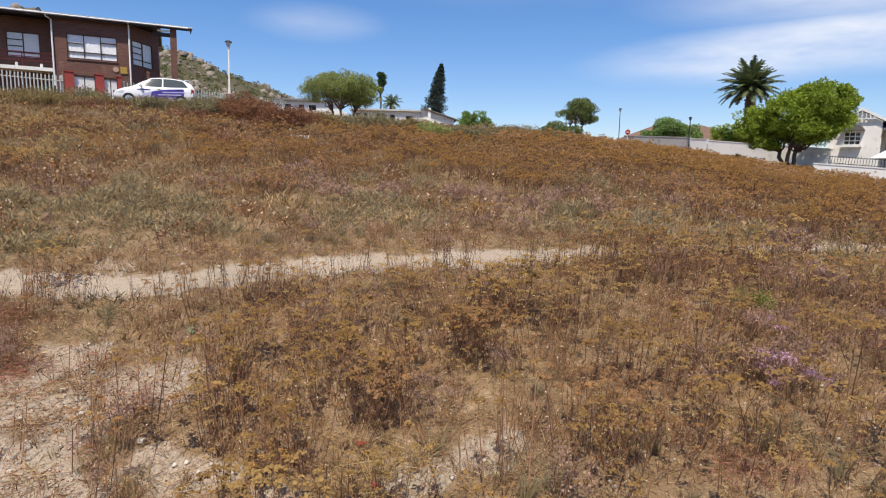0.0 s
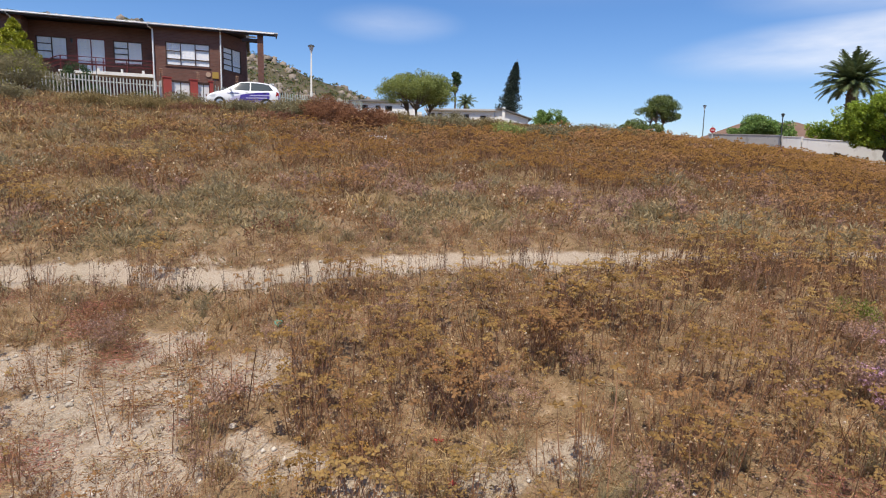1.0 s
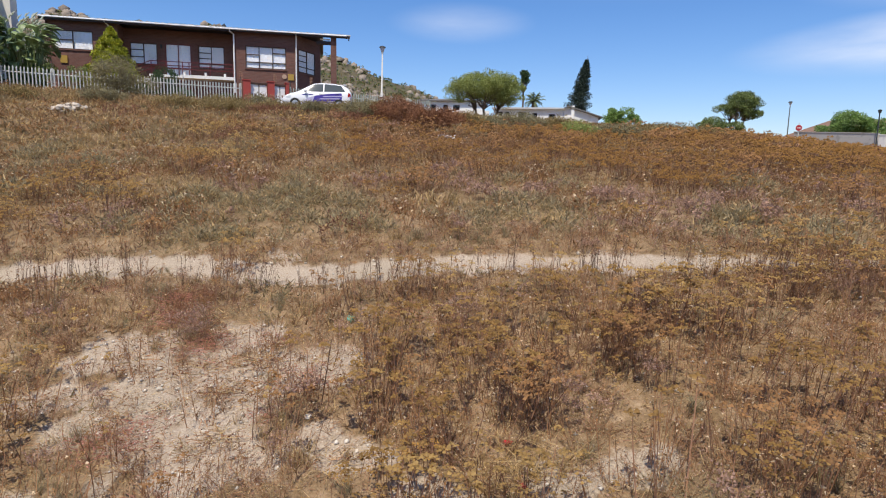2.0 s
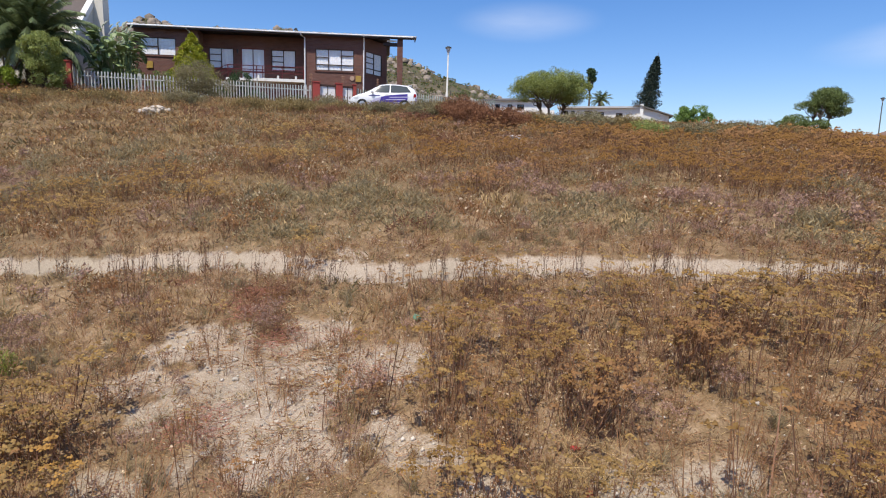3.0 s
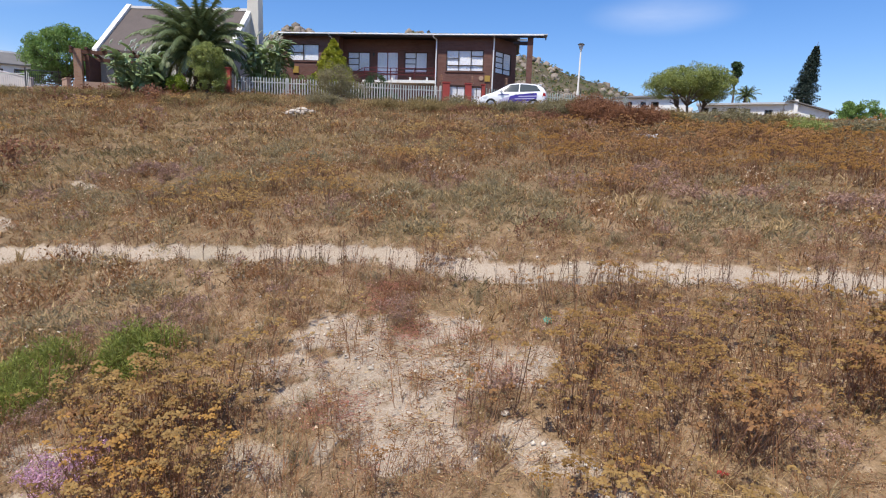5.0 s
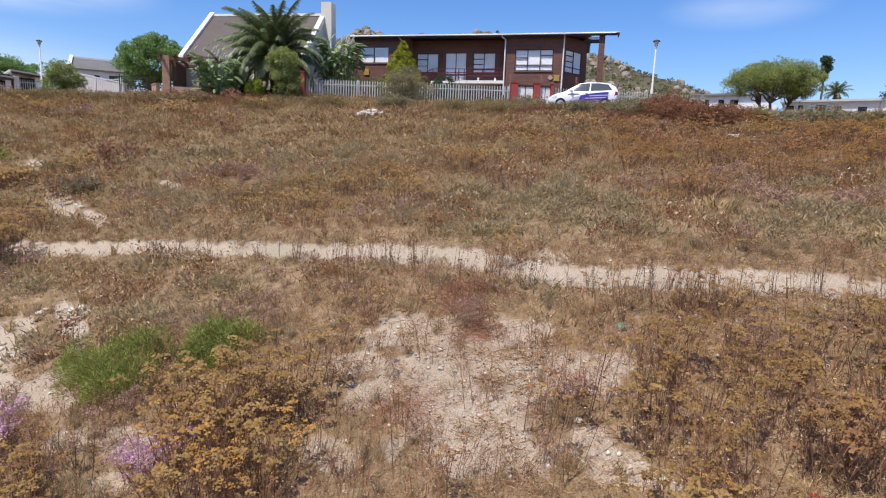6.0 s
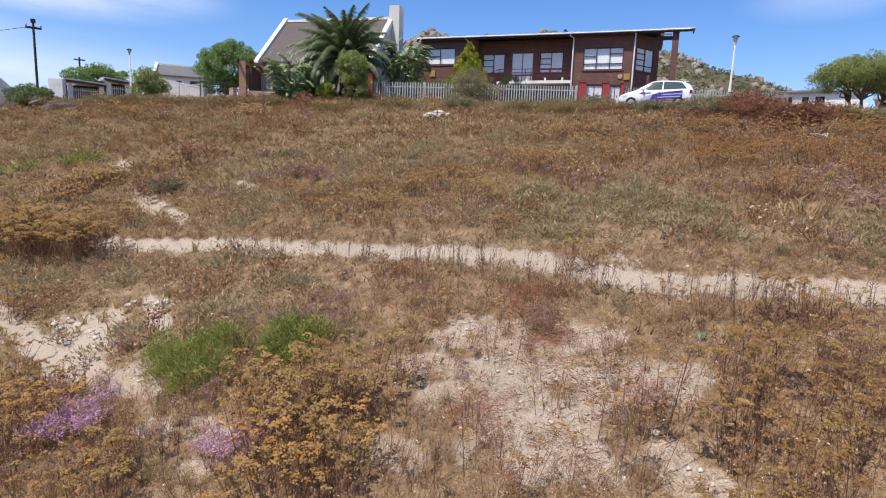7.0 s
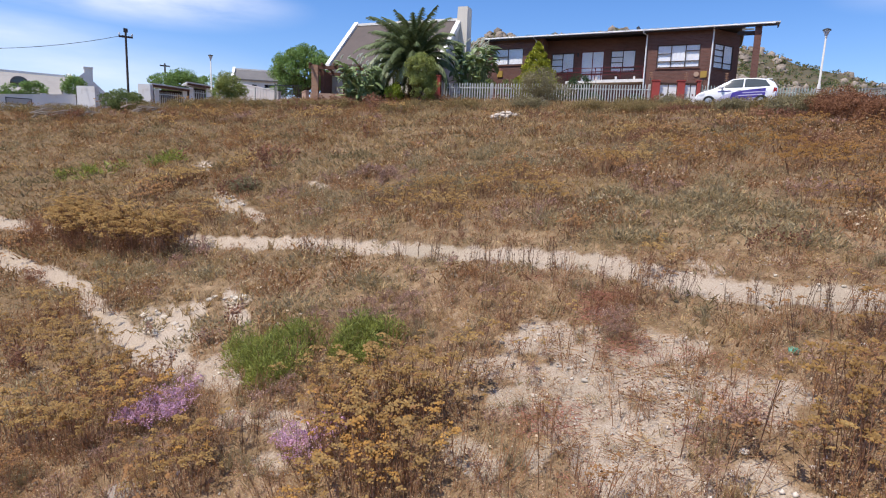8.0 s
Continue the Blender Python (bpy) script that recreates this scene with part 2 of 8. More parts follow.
# the field
STEM_DARK = material("dark_dry_stalks", (0.34, 0.190, 0.112), (0.215, 0.118, 0.072), rough=0.85, island=0.5, through=0.45)
STALK_BLACK = material("blackish_seed_stalks", (0.17, 0.100, 0.062), (0.10, 0.060, 0.040), rough=0.85, island=0.4, through=0.2)
RUBBLE = material("pale_rubble", (0.46, 0.395, 0.32), (0.33, 0.28, 0.225), rough=0.9, each=0.3, bump=0.4)
ROOF_PALE = material("pale_grey_roof_tile", (0.36, 0.335, 0.30), (0.28, 0.26, 0.235), scale=0.8, fine=10, bump=0.4)
STEM = material("dry_brown_stems", (0.374, 0.220, 0.098), (0.242, 0.142, 0.066), rough=0.85, island=0.45, through=0.3)
STEM_RED = material("dry_reddish_stems", (0.43, 0.232, 0.118), (0.295, 0.158, 0.080), rough=0.85, island=0.45, through=0.45)
HEAD_OCHRE = material("ochre_flower_heads", (0.42, 0.262, 0.088), (0.26, 0.152, 0.052), rough=0.85, scale=1.2, fine=30, island=0.3, through=0.55)
HEAD_AMBER = material("orange_brown_flower_heads", (0.335, 0.178, 0.046), (0.215, 0.110, 0.030), rough=0.85, scale=1.2, fine=30, island=0.3, through=0.45)
HEAD_OLIVE = material("olive_gold_flower_heads", (0.50, 0.335, 0.125), (0.32, 0.205, 0.078), rough=0.85, scale=1.2, fine=30, island=0.3, through=0.55)
TWIG_MAUVE = material("mauve_brown_twigs", (0.394, 0.233, 0.127), (0.268, 0.154, 0.086), rough=0.85, island=0.45, through=0.3)
PALE_TIP = material("pale_dry_tips", (0.646, 0.505, 0.332), (0.475, 0.361, 0.228), rough=0.85, island=0.35, through=0.3)
MAT_OCHRE = material("ochre_brown_dry_mat", (0.26, 0.142, 0.052), (0.17, 0.092, 0.036), rough=0.9, island=0.35, through=0.3)
MAT_MAUVE = material("mauve_grey_dry_mat", (0.333, 0.220, 0.137), (0.227, 0.150, 0.094), rough=0.9, island=0.35, through=0.3)
PEBBLE = material("chalky_pebbles", (0.56, 0.5, 0.42), (0.41, 0.36, 0.295), rough=0.9, island=0.35, bump=0.3)
HEAD_YELLOW = material("golden_flower_heads", (0.47, 0.265, 0.068), (0.33, 0.175, 0.046), rough=0.85, scale=1.5, fine=30, island=0.3, through=0.3)
HEAD_BROWN = material("brown_seed_heads", (0.364, 0.198, 0.080), (0.247, 0.131, 0.055), rough=0.85, scale=1.2, fine=30, island=0.35, through=0.45)
HEAD_RUST = material("rust_red_seed_heads", (0.31, 0.150, 0.086), (0.20, 0.096, 0.060), rough=0.85, scale=1.2, island=0.3, through=0.3)
HEAD_MAUVE = material("faded_mauve_flowers", (0.434, 0.277, 0.205), (0.313, 0.193, 0.138), rough=0.85, scale=1.2, island=0.3, through=0.3)
HEAD_PINK = material("pink_purple_flowers", (0.74, 0.47, 0.6), (0.58, 0.34, 0.45), rough=0.8, island=0.35, through=0.4)
STRAW = material("pale_straw", (0.535, 0.381, 0.182), (0.369, 0.259, 0.124), rough=0.8, island=0.35, through=0.3)
LEAF_SAGE = material("sage_grey_leaves", (0.43, 0.355, 0.205), (0.30, 0.247, 0.142), rough=0.9, spec=0.15, island=0.35, through=0.5)
LEAF_FRESH = material("fresh_green_leaves", (0.34, 0.36, 0.075), (0.19, 0.22, 0.05), rough=0.6, island=0.5, through=0.4)
OLIVE_MAT = material("olive_brown_grass", (0.253, 0.203, 0.096), (0.172, 0.139, 0.066), rough=0.85, island=0.3, through=0.3)
CREEPER_RED = material("pink_red_creeper_twigs", (0.52, 0.225, 0.165), (0.37, 0.155, 0.115), rough=0.85, island=0.35, through=0.3)
DEADWOOD = material("bleached_deadwood", (0.42, 0.36, 0.29), (0.28, 0.23, 0.18), rough=0.9, scale=6)
STONE = material("pale_limestone", (0.44, 0.39, 0.31), (0.32, 0.275, 0.215), rough=0.9, island=0.3, each=0.25, bump=0.4)
ROCK = material("weathered_granite", (0.29, 0.24, 0.19), (0.165, 0.138, 0.11), rough=0.95, scale=0.25, fine=3, bump=0.8, island=0.3)
LITTER_PLASTIC = material("white_plastic_sheet", (0.80, 0.80, 0.80), (0.72, 0.72, 0.72), rough=0.4)
TEAL_PLASTIC = material("teal_plastic", (0.14, 0.46, 0.35), (0.1, 0.36, 0.27), rough=0.5)
RED_PLASTIC = material("red_plastic", (0.42, 0.03, 0.03), (0.36, 0.025, 0.025), rough=0.5)


# ---- ground ----
GROUND = (-3.92, 11.08, 1.59, -6.43, -0.62, 1.3, 4.51, -20.6, 4.25, 10.56, 1.53, 0.96, -7.95, 2.27, -3.66, -16.25, 31.59, -16.82, 1.37, 9.94, 8.21)
POWERS = [(i, j) for i in range(6) for j in range(6 - i)]
TRAIL = ((-40, -3.5), (-31, -1.0), (-27.2, 1.1), (-24.2, 2.8), (-19.7, 4.9), (-15.3, 6.8), (-12.3, 7.8), (-9.5, 8.55), (-7.3, 9.02), (-5.6, 8.98), (-4.6, 8.95), (-3.2, 9.42), (-2.2, 9.7), (-0.6, 10.0), (0.8, 10.15), (2.9, 10.5), (6, 10.9), (12, 12.0))
FORK = ((-27.5, -0.7), (-24.6, 0.4), (-21.8, 1.3), (-18.8, 1.98), (-16.7, 2.0), (-14.6, 2.2), (-12.2, 2.35), (-10.1, 2.95))
# bare ground: centre x, y and the two radii
BARE = ((-5.2, 5.6, 1.15, 1.05), (-6.2, 6.4, 1.0, 0.6), (-4.0, 4.9, 1.0, 0.7), (-4.0, 6.0, 0.9, 0.6), (-4.7, 7.0, 0.7, 0.4), (-3.3, 6.5, 0.7, 0.5), (-2.4, 5.1, 0.7, 0.3), (0.6, 5.2, 0.5, 0.3), (-14.0, 2.9, 1.5, 0.6), (-21.9, 7.0, 1.4, 0.4), (-19.6, 7.05, 0.9, 0.3), (-19.9, 9.6, 0.8, 0.25), (-27.6, 8.0, 0.8, 0.25), (-8.0, 2.9, 0.6, 0.3), (-4.6, 10.3, 0.6, 0.12), (-10.9, 3.1, 0.9, 0.3), (-1.2, 4.6, 0.6, 0.25), (-13.8, 4.3, 0.7, 0.3))
BARE_SMALL = ((-8.9, 2.5, 0.5, 0.25), (-7.45, 2.45, 0.4, 0.2), (-6.45, 5.4, 0.6, 0.35), (-5.3, 3.9, 0.5, 0.3), (-13.0, 2.6, 0.9, 0.4), (-14.2, 3.6, 0.5, 0.25), (-12.8, 4.0, 0.5, 0.25), (-0.2, 4.95, 0.4, 0.3), (-2.36, 5.0, 0.5, 0.25), (-5.6, 9.7, 0.5, 0.15))


def height(x, y):
    """The hillside's height, for single numbers or arrays."""
    x, y = np.asarray(x, float), np.asarray(y, float)
    k = np.minimum(1.0, 46.0 / (np.hypot(x, y) + 1e-9)) / 46.0
    x, y = x * k, y * k
    return sum(c * x**i * y**j for c, (i, j) in zip(GROUND, POWERS))


def waves(x, y, size, seed):
    """A smooth field from -1 to 1: a few crossed waves of about that size in metres."""
    rng = np.random.default_rng(seed)
    total = 0.0
    for n in range(7):
        a, p, s = rng.uniform(0, 2 * math.pi), rng.uniform(0, 2 * math.pi), 2 * math.pi / size * rng.uniform(0.6, 1.9)
        total = total + np.sin(s * (np.cos(a) * x + np.sin(a) * y) + p + 0.8 * np.sin(s * 0.5 * (np.sin(a) * x - np.cos(a) * y)))
    return total / 4.0


def from_line(x, y, line):
    best = np.full(np.shape(x), 1e9)
    for (ax, ay), (bx, by) in zip(line, line[1:]):
        t = np.clip(((x - ax) * (bx - ax) + (y - ay) * (by - ay)) / ((bx - ax) ** 2 + (by - ay) ** 2), 0, 1)
        best = np.minimum(best, np.hypot(x - ax - t * (bx - ax), y - ay - t * (by - ay)))
    return best


def sandiness(x, y):
    """1 on the trodden paths and bare patches, 0 in the growth."""
    x, y = np.asarray(x, float), np.asarray(y, float)
    edge = 0.10 * waves(x, y, 0.9, 3) + 0.05 * waves(x, y, 0.3, 4)
    s = np.clip((0.37 + 0.04 * (x > -9) - 0.21 * np.clip((x - 0.5) / 2.5, 0, 1) + edge - from_line(x, y, TRAIL)) / 0.16, 0, 1)
    s = np.maximum(s, np.clip((0.33 + edge - from_line(x, y, FORK)) / 0.16, 0, 1))
    for cx, cy, rx, ry in BARE + BARE_SMALL:
        d = np.hypot((x - cx) / rx, (y - cy) / ry)
        s = np.maximum(s, 0.85 * np.clip((1.0 + 0.35 * waves(x, y, 0.8, 5) - d) / 0.35, 0, 1))
    return s


def surface(x, y):
    """The ground as it is built, with its small humps."""
    r = np.hypot(x, y)
    near = np.clip((60 - r) / 20, 0, 1)
    return height(x, y) + near * (0.035 * waves(x, y, 1.6, 1) + 0.012 * waves(x, y, 0.45, 2)) - 0.04 * sandiness(x, y) * near


def array_mesh(name, verts, faces, mats, slots=None):
    """A mesh from arrays of corners and of triangles or quads."""
    verts, faces = np.asarray(verts, np.float32), np.asarray(faces, np.int32)
    me = bpy.data.meshes.new(name)
    me.vertices.add(len(verts))
    me.vertices.foreach_set("co", verts.ravel())
    k = faces.shape[1]
    me.loops.add(faces.size)
    me.loops.foreach_set("vertex_index", faces.ravel())
    me.polygons.add(len(faces))
    me.polygons.foreach_set("loop_start", np.arange(0, faces.size, k, dtype=np.int32))
    if slots is not None:
        me.polygons.foreach_set("material_index", np.asarray(slots, np.int32))
    for m in mats:
        me.materials.append(m)
    me.update(calc_edges=True)
    return me


def ground_material():
    m = bpy.data.materials.new("sandy_hillside_soil")
    m.use_nodes = True
    t = m.node_tree
    b = t.nodes["Principled BSDF"]
    b.inputs["Roughness"].default_value, b.inputs["Specular IOR Level"].default_value = 0.95, 0.15
    tc = t.nodes.new("ShaderNodeTexCoord")
    sand = t.nodes.new("ShaderNodeAttribute")
    sand.attribute_name = "sandy"

    def noise_of(size, detail, rough=0.55):
        n = t.nodes.new("ShaderNodeTexNoise")
        n.inputs["Scale"].default_value, n.inputs["Detail"].default_value, n.inputs["Roughness"].default_value = size, detail, rough
        t.links.new(tc.outputs["Object"], n.inputs["Vector"])
        return n

    def ramp_of(source, stops):
        r = t.nodes.new("ShaderNodeValToRGB")
        while len(r.color_ramp.elements) < len(stops):
            r.color_ramp.elements.new(0.5)
        for e, (p, c) in zip(r.color_ramp.elements, stops):
            e.position, e.color = p, (*c, 1)
        t.links.new(source, r.inputs["Fac"])
        return r

    broad, mid, fine = noise_of(0.35, 5), noise_of(4.0, 6, 0.65), noise_of(45, 5, 0.7)
    crumbs = t.nodes.new("ShaderNodeMix")
    crumbs.inputs["Factor"].default_value = 0.42
    t.links.new(mid.outputs["Fac"], crumbs.inputs["A"])
    t.links.new(fine.outputs["Fac"], crumbs.inputs["B"])
    litter = ramp_of(crumbs.outputs["Result"], ((0.34, (0.120, 0.080, 0.042)), (0.46, (0.215, 0.150, 0.085)), (0.57, (0.32, 0.232, 0.142)), (0.70, (0.45, 0.35, 0.230))))
    dirt = ramp_of(fine.outputs["Fac"], ((0.32, (0.25, 0.202, 0.150)), (0.47, (0.375, 0.316, 0.246)), (0.58, (0.445, 0.384, 0.305)), (0.72, (0.585, 0.525, 0.435))))
    mx = t.nodes.new("ShaderNodeMix")
    mx.data_type = "RGBA"
    edge = t.nodes.new("ShaderNodeMath")
    edge.operation = "MULTIPLY_ADD"
    edge.inputs[1].default_value = 0.9
    t.links.new(mid.outputs["Fac"], edge.inputs[0])
    t.links.new(sand.outputs["Fac"], edge.inputs[2])
    sharp = t.nodes.new("ShaderNodeMapRange")
    sharp.inputs["From Min"].default_value, sharp.inputs["From Max"].default_value = 0.55, 0.95
    t.links.new(edge.outputs[0], sharp.inputs["Value"])
    t.links.new(sharp.outputs["Result"], mx.inputs["Factor"])
    # darker soil colour away from the first eye point, standing for plant cover
    dark_soil = ramp_of(crumbs.outputs["Result"], ((0.34, (0.085, 0.058, 0.031)), (0.48, (0.155, 0.108, 0.059)), (0.60, (0.22, 0.157, 0.089)), (0.74, (0.30, 0.226, 0.138))))
    far_mask = t.nodes.new("ShaderNodeAttribute")
    far_mask.attribute_name = "far_soil"
    soil_mix = t.nodes.new("ShaderNodeMix")
    soil_mix.data_type = "RGBA"
    t.links.new(far_mask.outputs["Fac"], soil_mix.inputs["Factor"])
    t.links.new(litter.outputs["Color"], soil_mix.inputs["A"])
    t.links.new(dark_soil.outputs["Color"], soil_mix.inputs["B"])
    t.links.new(soil_mix.outputs["Result"], mx.inputs["A"])
    t.links.new(dirt.outputs["Color"], mx.inputs["B"])
    tint = ramp_of(broad.outputs["Fac"], ((0.32, (0.90, 0.87, 0.80)), (0.5, (1.0, 0.95, 0.90)), (0.68, (1.07, 1.03, 0.99))))
    mul = t.nodes.new("ShaderNodeMix")
    mul.data_type, mul.blend_type = "RGBA", "MULTIPLY"
    mul.inputs["Factor"].default_value = 1
    t.links.new(mx.outputs["Result"], mul.inputs["A"])
    t.links.new(tint.outputs["Color"], mul.inputs["B"])
    t.links.new(mul.outputs["Result"], b.inputs["Base Color"])
    bp = t.nodes.new("ShaderNodeBump")
    bp.inputs["Strength"].default_value, bp.inputs["Distance"].default_value = 0.7, 0.03
    t.links.new(fine.outputs["Fac"], bp.inputs["Height"])
    t.links.new(bp.outputs["Normal"], b.inputs["Normal"])
    return m


def build_ground():
    rings = [0.5 * 1.028**n for n in range(170)]
    while rings[-1] < 3000:
        rings.append(rings[-1] * 1.16)
    r = np.array([0.0] + rings)
    a = np.concatenate([np.linspace(radians(-5), radians(195), 400, endpoint=False), np.linspace(radians(195), radians(355), 40, endpoint=False)])
    turns = len(a)
    x, y = np.outer(r, np.cos(a)), np.outer(r, np.sin(a))
    verts = np.stack([x, y, surface(x, y)], -1).reshape(-1, 3)
    i, j = np.meshgrid(np.arange(len(r) - 1), np.arange(turns), indexing="ij")
    k = (j + 1) % turns
    faces = np.stack([i * turns + j, (i + 1) * turns + j, (i + 1) * turns + k, i * turns + k], -1).reshape(-1, 4)
    me = array_mesh("ground", verts, faces, [ground_material()])
    me.polygons.foreach_set("use_smooth", np.ones(len(faces), bool))
    sandy = me.attributes.new("sandy", "FLOAT", "POINT")
    sandy.data.foreach_set("value", sandiness(verts[:, 0], verts[:, 1]).astype(np.float32))
    # rises with distance from the origin, broken up by waves
    thick = me.attributes.new("far_soil", "FLOAT", "POINT")
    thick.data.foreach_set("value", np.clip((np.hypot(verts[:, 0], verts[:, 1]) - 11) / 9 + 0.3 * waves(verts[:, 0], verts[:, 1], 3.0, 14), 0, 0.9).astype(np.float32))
    tagged(new("ground", me), "dry sloping hillside of sandy soil with a trodden footpath", "ground", kind="structure")


build_ground()


# ---- building blocks for things ----
class Geo:
    """Collects corners and faces of one mesh."""

    def __init__(self):
        self.v, self.f, self.m = [], [], []

    def add(self, verts, faces, slot=0):
        n = len(self.v)
        self.v += [tuple(p) for p in verts]
        self.f += [tuple(i + n for i in f) for f in faces]
        self.m += [slot] * len(faces)
        return self

    def box(self, x0, x1, y0, y1, z0, z1, slot=0):
        v = [(x, y, z) for z in (z0, z1) for x, y in ((x0, y0), (x1, y0), (x1, y1), (x0, y1))]
        return self.add(v, [(3, 2, 1, 0), (4, 5, 6, 7), (0, 1, 5, 4), (1, 2, 6, 5), (2, 3, 7, 6), (3, 0, 4, 7)], slot)

    def prism(self, outline, way, slot=0):
        """An outline (points in order) carried along a way."""
        n = len(outline)
        a = [Vector(p) for p in outline]
        v = a + [p + Vector(way) for p in a]
        return self.add(v, [tuple(range(n))[::-1], tuple(range(n, 2 * n))] + [(i, (i + 1) % n, n + (i + 1) % n, n + i) for i in range(n)], slot)

    def tube(self, points, radii, sides=8, slot=0, caps=True):
        points = [Vector(p) for p in points]
        v, f = [], []
        for i, p in enumerate(points):
            way = (points[min(i + 1, len(points) - 1)] - points[max(i - 1, 0)]).normalized()
            across = way.cross(Vector((0.31, 0.95, 0.05)) if abs(way.y) < 0.9 else Vector((1, 0, 0))).normalized()
            up = way.cross(across)
            for k in range(sides):
                c = 2 * math.pi * k / sides
                v.append(p + (across * math.cos(c) + up * math.sin(c)) * radii[i])
        for i in range(len(points) - 1):
            for k in range(sides):
                q = (k + 1) % sides
                f.append((i * sides + k, i * sides + q, (i + 1) * sides + q, (i + 1) * sides + k))
        if caps:
            f += [tuple(range(sides))[::-1], tuple(range((len(points) - 1) * sides, len(points) * sides))]
        return self.add(v, f, slot)


def part(name, geo, mat, parent=None, label="", smooth=False):
    me = bpy.data.meshes.new(name)
    me.from_pydata(geo.v, [], geo.f)
    for m in mat if isinstance(mat, (list, tuple)) else [mat]:
        me.materials.append(m)
    if any(geo.m):
        me.polygons.foreach_set("material_index", geo.m)
    if smooth:
        me.polygons.foreach_set("use_smooth", [True] * len(geo.f))
    me.validate()
    ob = new(name, me)
    ob.parent = parent
    return tagged(ob, label) if label else ob


def shared(name, ob, parent, m):
    """Another piece on the same mesh."""
    o = new(name, ob.data)
    o.parent, o.matrix_basis = parent, m
    return o


def thing(name, label, category, m, group=""):
    e = new(name)
    e.empty_display_size, e.matrix_basis = 0.3, m
    return tagged(e, label, category, group)


def stand(x, y, z, turn=0.0):
    """The pose of a thing: its x axis turned by that many degrees from the world's."""
    return pose(x, y, z, 0, 0, turn)


def on_ground(x, y, turn=0.0, lift=0.0):
    return stand(x, y, float(surface(x, y)) + lift, turn)


# ---- parts of buildings ----
def clear_glass(name, least, most):
    """A thin pane: clear seen straight on, glossier at a slant."""
    m = bpy.data.materials.new(name)
    m.use_nodes = True
    t = m.node_tree
    t.nodes.remove(t.nodes["Principled BSDF"])
    a, g, mx, lw, pw, mr = (t.nodes.new(k) for k in ("ShaderNodeBsdfTransparent", "ShaderNodeBsdfGlossy", "ShaderNodeMixShader", "ShaderNodeLayerWeight", "ShaderNodeMath", "ShaderNodeMapRange"))
    a.inputs["Color"].default_value, g.inputs["Roughness"].default_value = (1.0, 1.0, 1.0, 1), 0.02
    pw.operation, pw.inputs[1].default_value = "POWER", 3.0
    mr.inputs["To Min"].default_value, mr.inputs["To Max"].default_value = least, most
    t.links.new(lw.outputs["Facing"], pw.inputs[0])
    t.links.new(pw.outputs[0], mr.inputs["Value"])
    t.links.new(mr.outputs["Result"], mx.inputs["Fac"])
    t.links.new(a.outputs[0], mx.inputs[1])
    t.links.new(g.outputs[0], mx.inputs[2])
    t.links.new(mx.outputs[0], t.nodes["Material Output"].inputs["Surface"])
    return m


CLEAR = clear_glass("clear_window_pane", 0.03, 0.6)
# the darkness of rooms behind glass is put into this colour
UNLIT_BOARD = material("unlit_room_board", (0.05, 0.048, 0.045), (0.035, 0.033, 0.03), bump=0)


def wall(geo, x0, x1, y0, y1, z0, z1, holes=(), slot=0):
    """An upright wall along x, one closed shell, with openings (x0, x1, z0, z1) that go through it."""
    xs = sorted({x0, x1, *(v for h in holes for v in h[:2])})
    zs = sorted({z0, z1, *(v for h in holes for v in h[2:])})
    nx, nz = len(xs), len(zs)

    def full(i, k):
        if not (0 <= i < nx - 1 and 0 <= k < nz - 1):
            return False
        a, c = (xs[i] + xs[i + 1]) / 2, (zs[k] + zs[k + 1]) / 2
        return not any(h[0] < a < h[1] and h[2] < c < h[3] for h in holes)

    def at(i, k, back):
        return (i * nz + k) * 2 + back

    faces = []
    for i in range(nx - 1):
        for k in range(nz - 1):
            if full(i, k):
                faces += [(at(i, k, 0), at(i + 1, k, 0), at(i + 1, k + 1, 0), at(i, k + 1, 0)), (at(i, k + 1, 1), at(i + 1, k + 1, 1), at(i + 1, k, 1), at(i, k, 1))]
                for di, dk, a, b in ((-1, 0, (i, k), (i, k + 1)), (1, 0, (i + 1, k + 1), (i + 1, k)), (0, -1, (i + 1, k), (i, k)), (0, 1, (i, k + 1), (i + 1, k + 1))):
                    if not full(i + di, k + dk):
                        faces.append((at(*a, 0), at(*b, 0), at(*b, 1), at(*a, 1)))
    return geo.add([(x, y, z) for x in xs for z in zs for y in (y0, y1)], faces, slot)


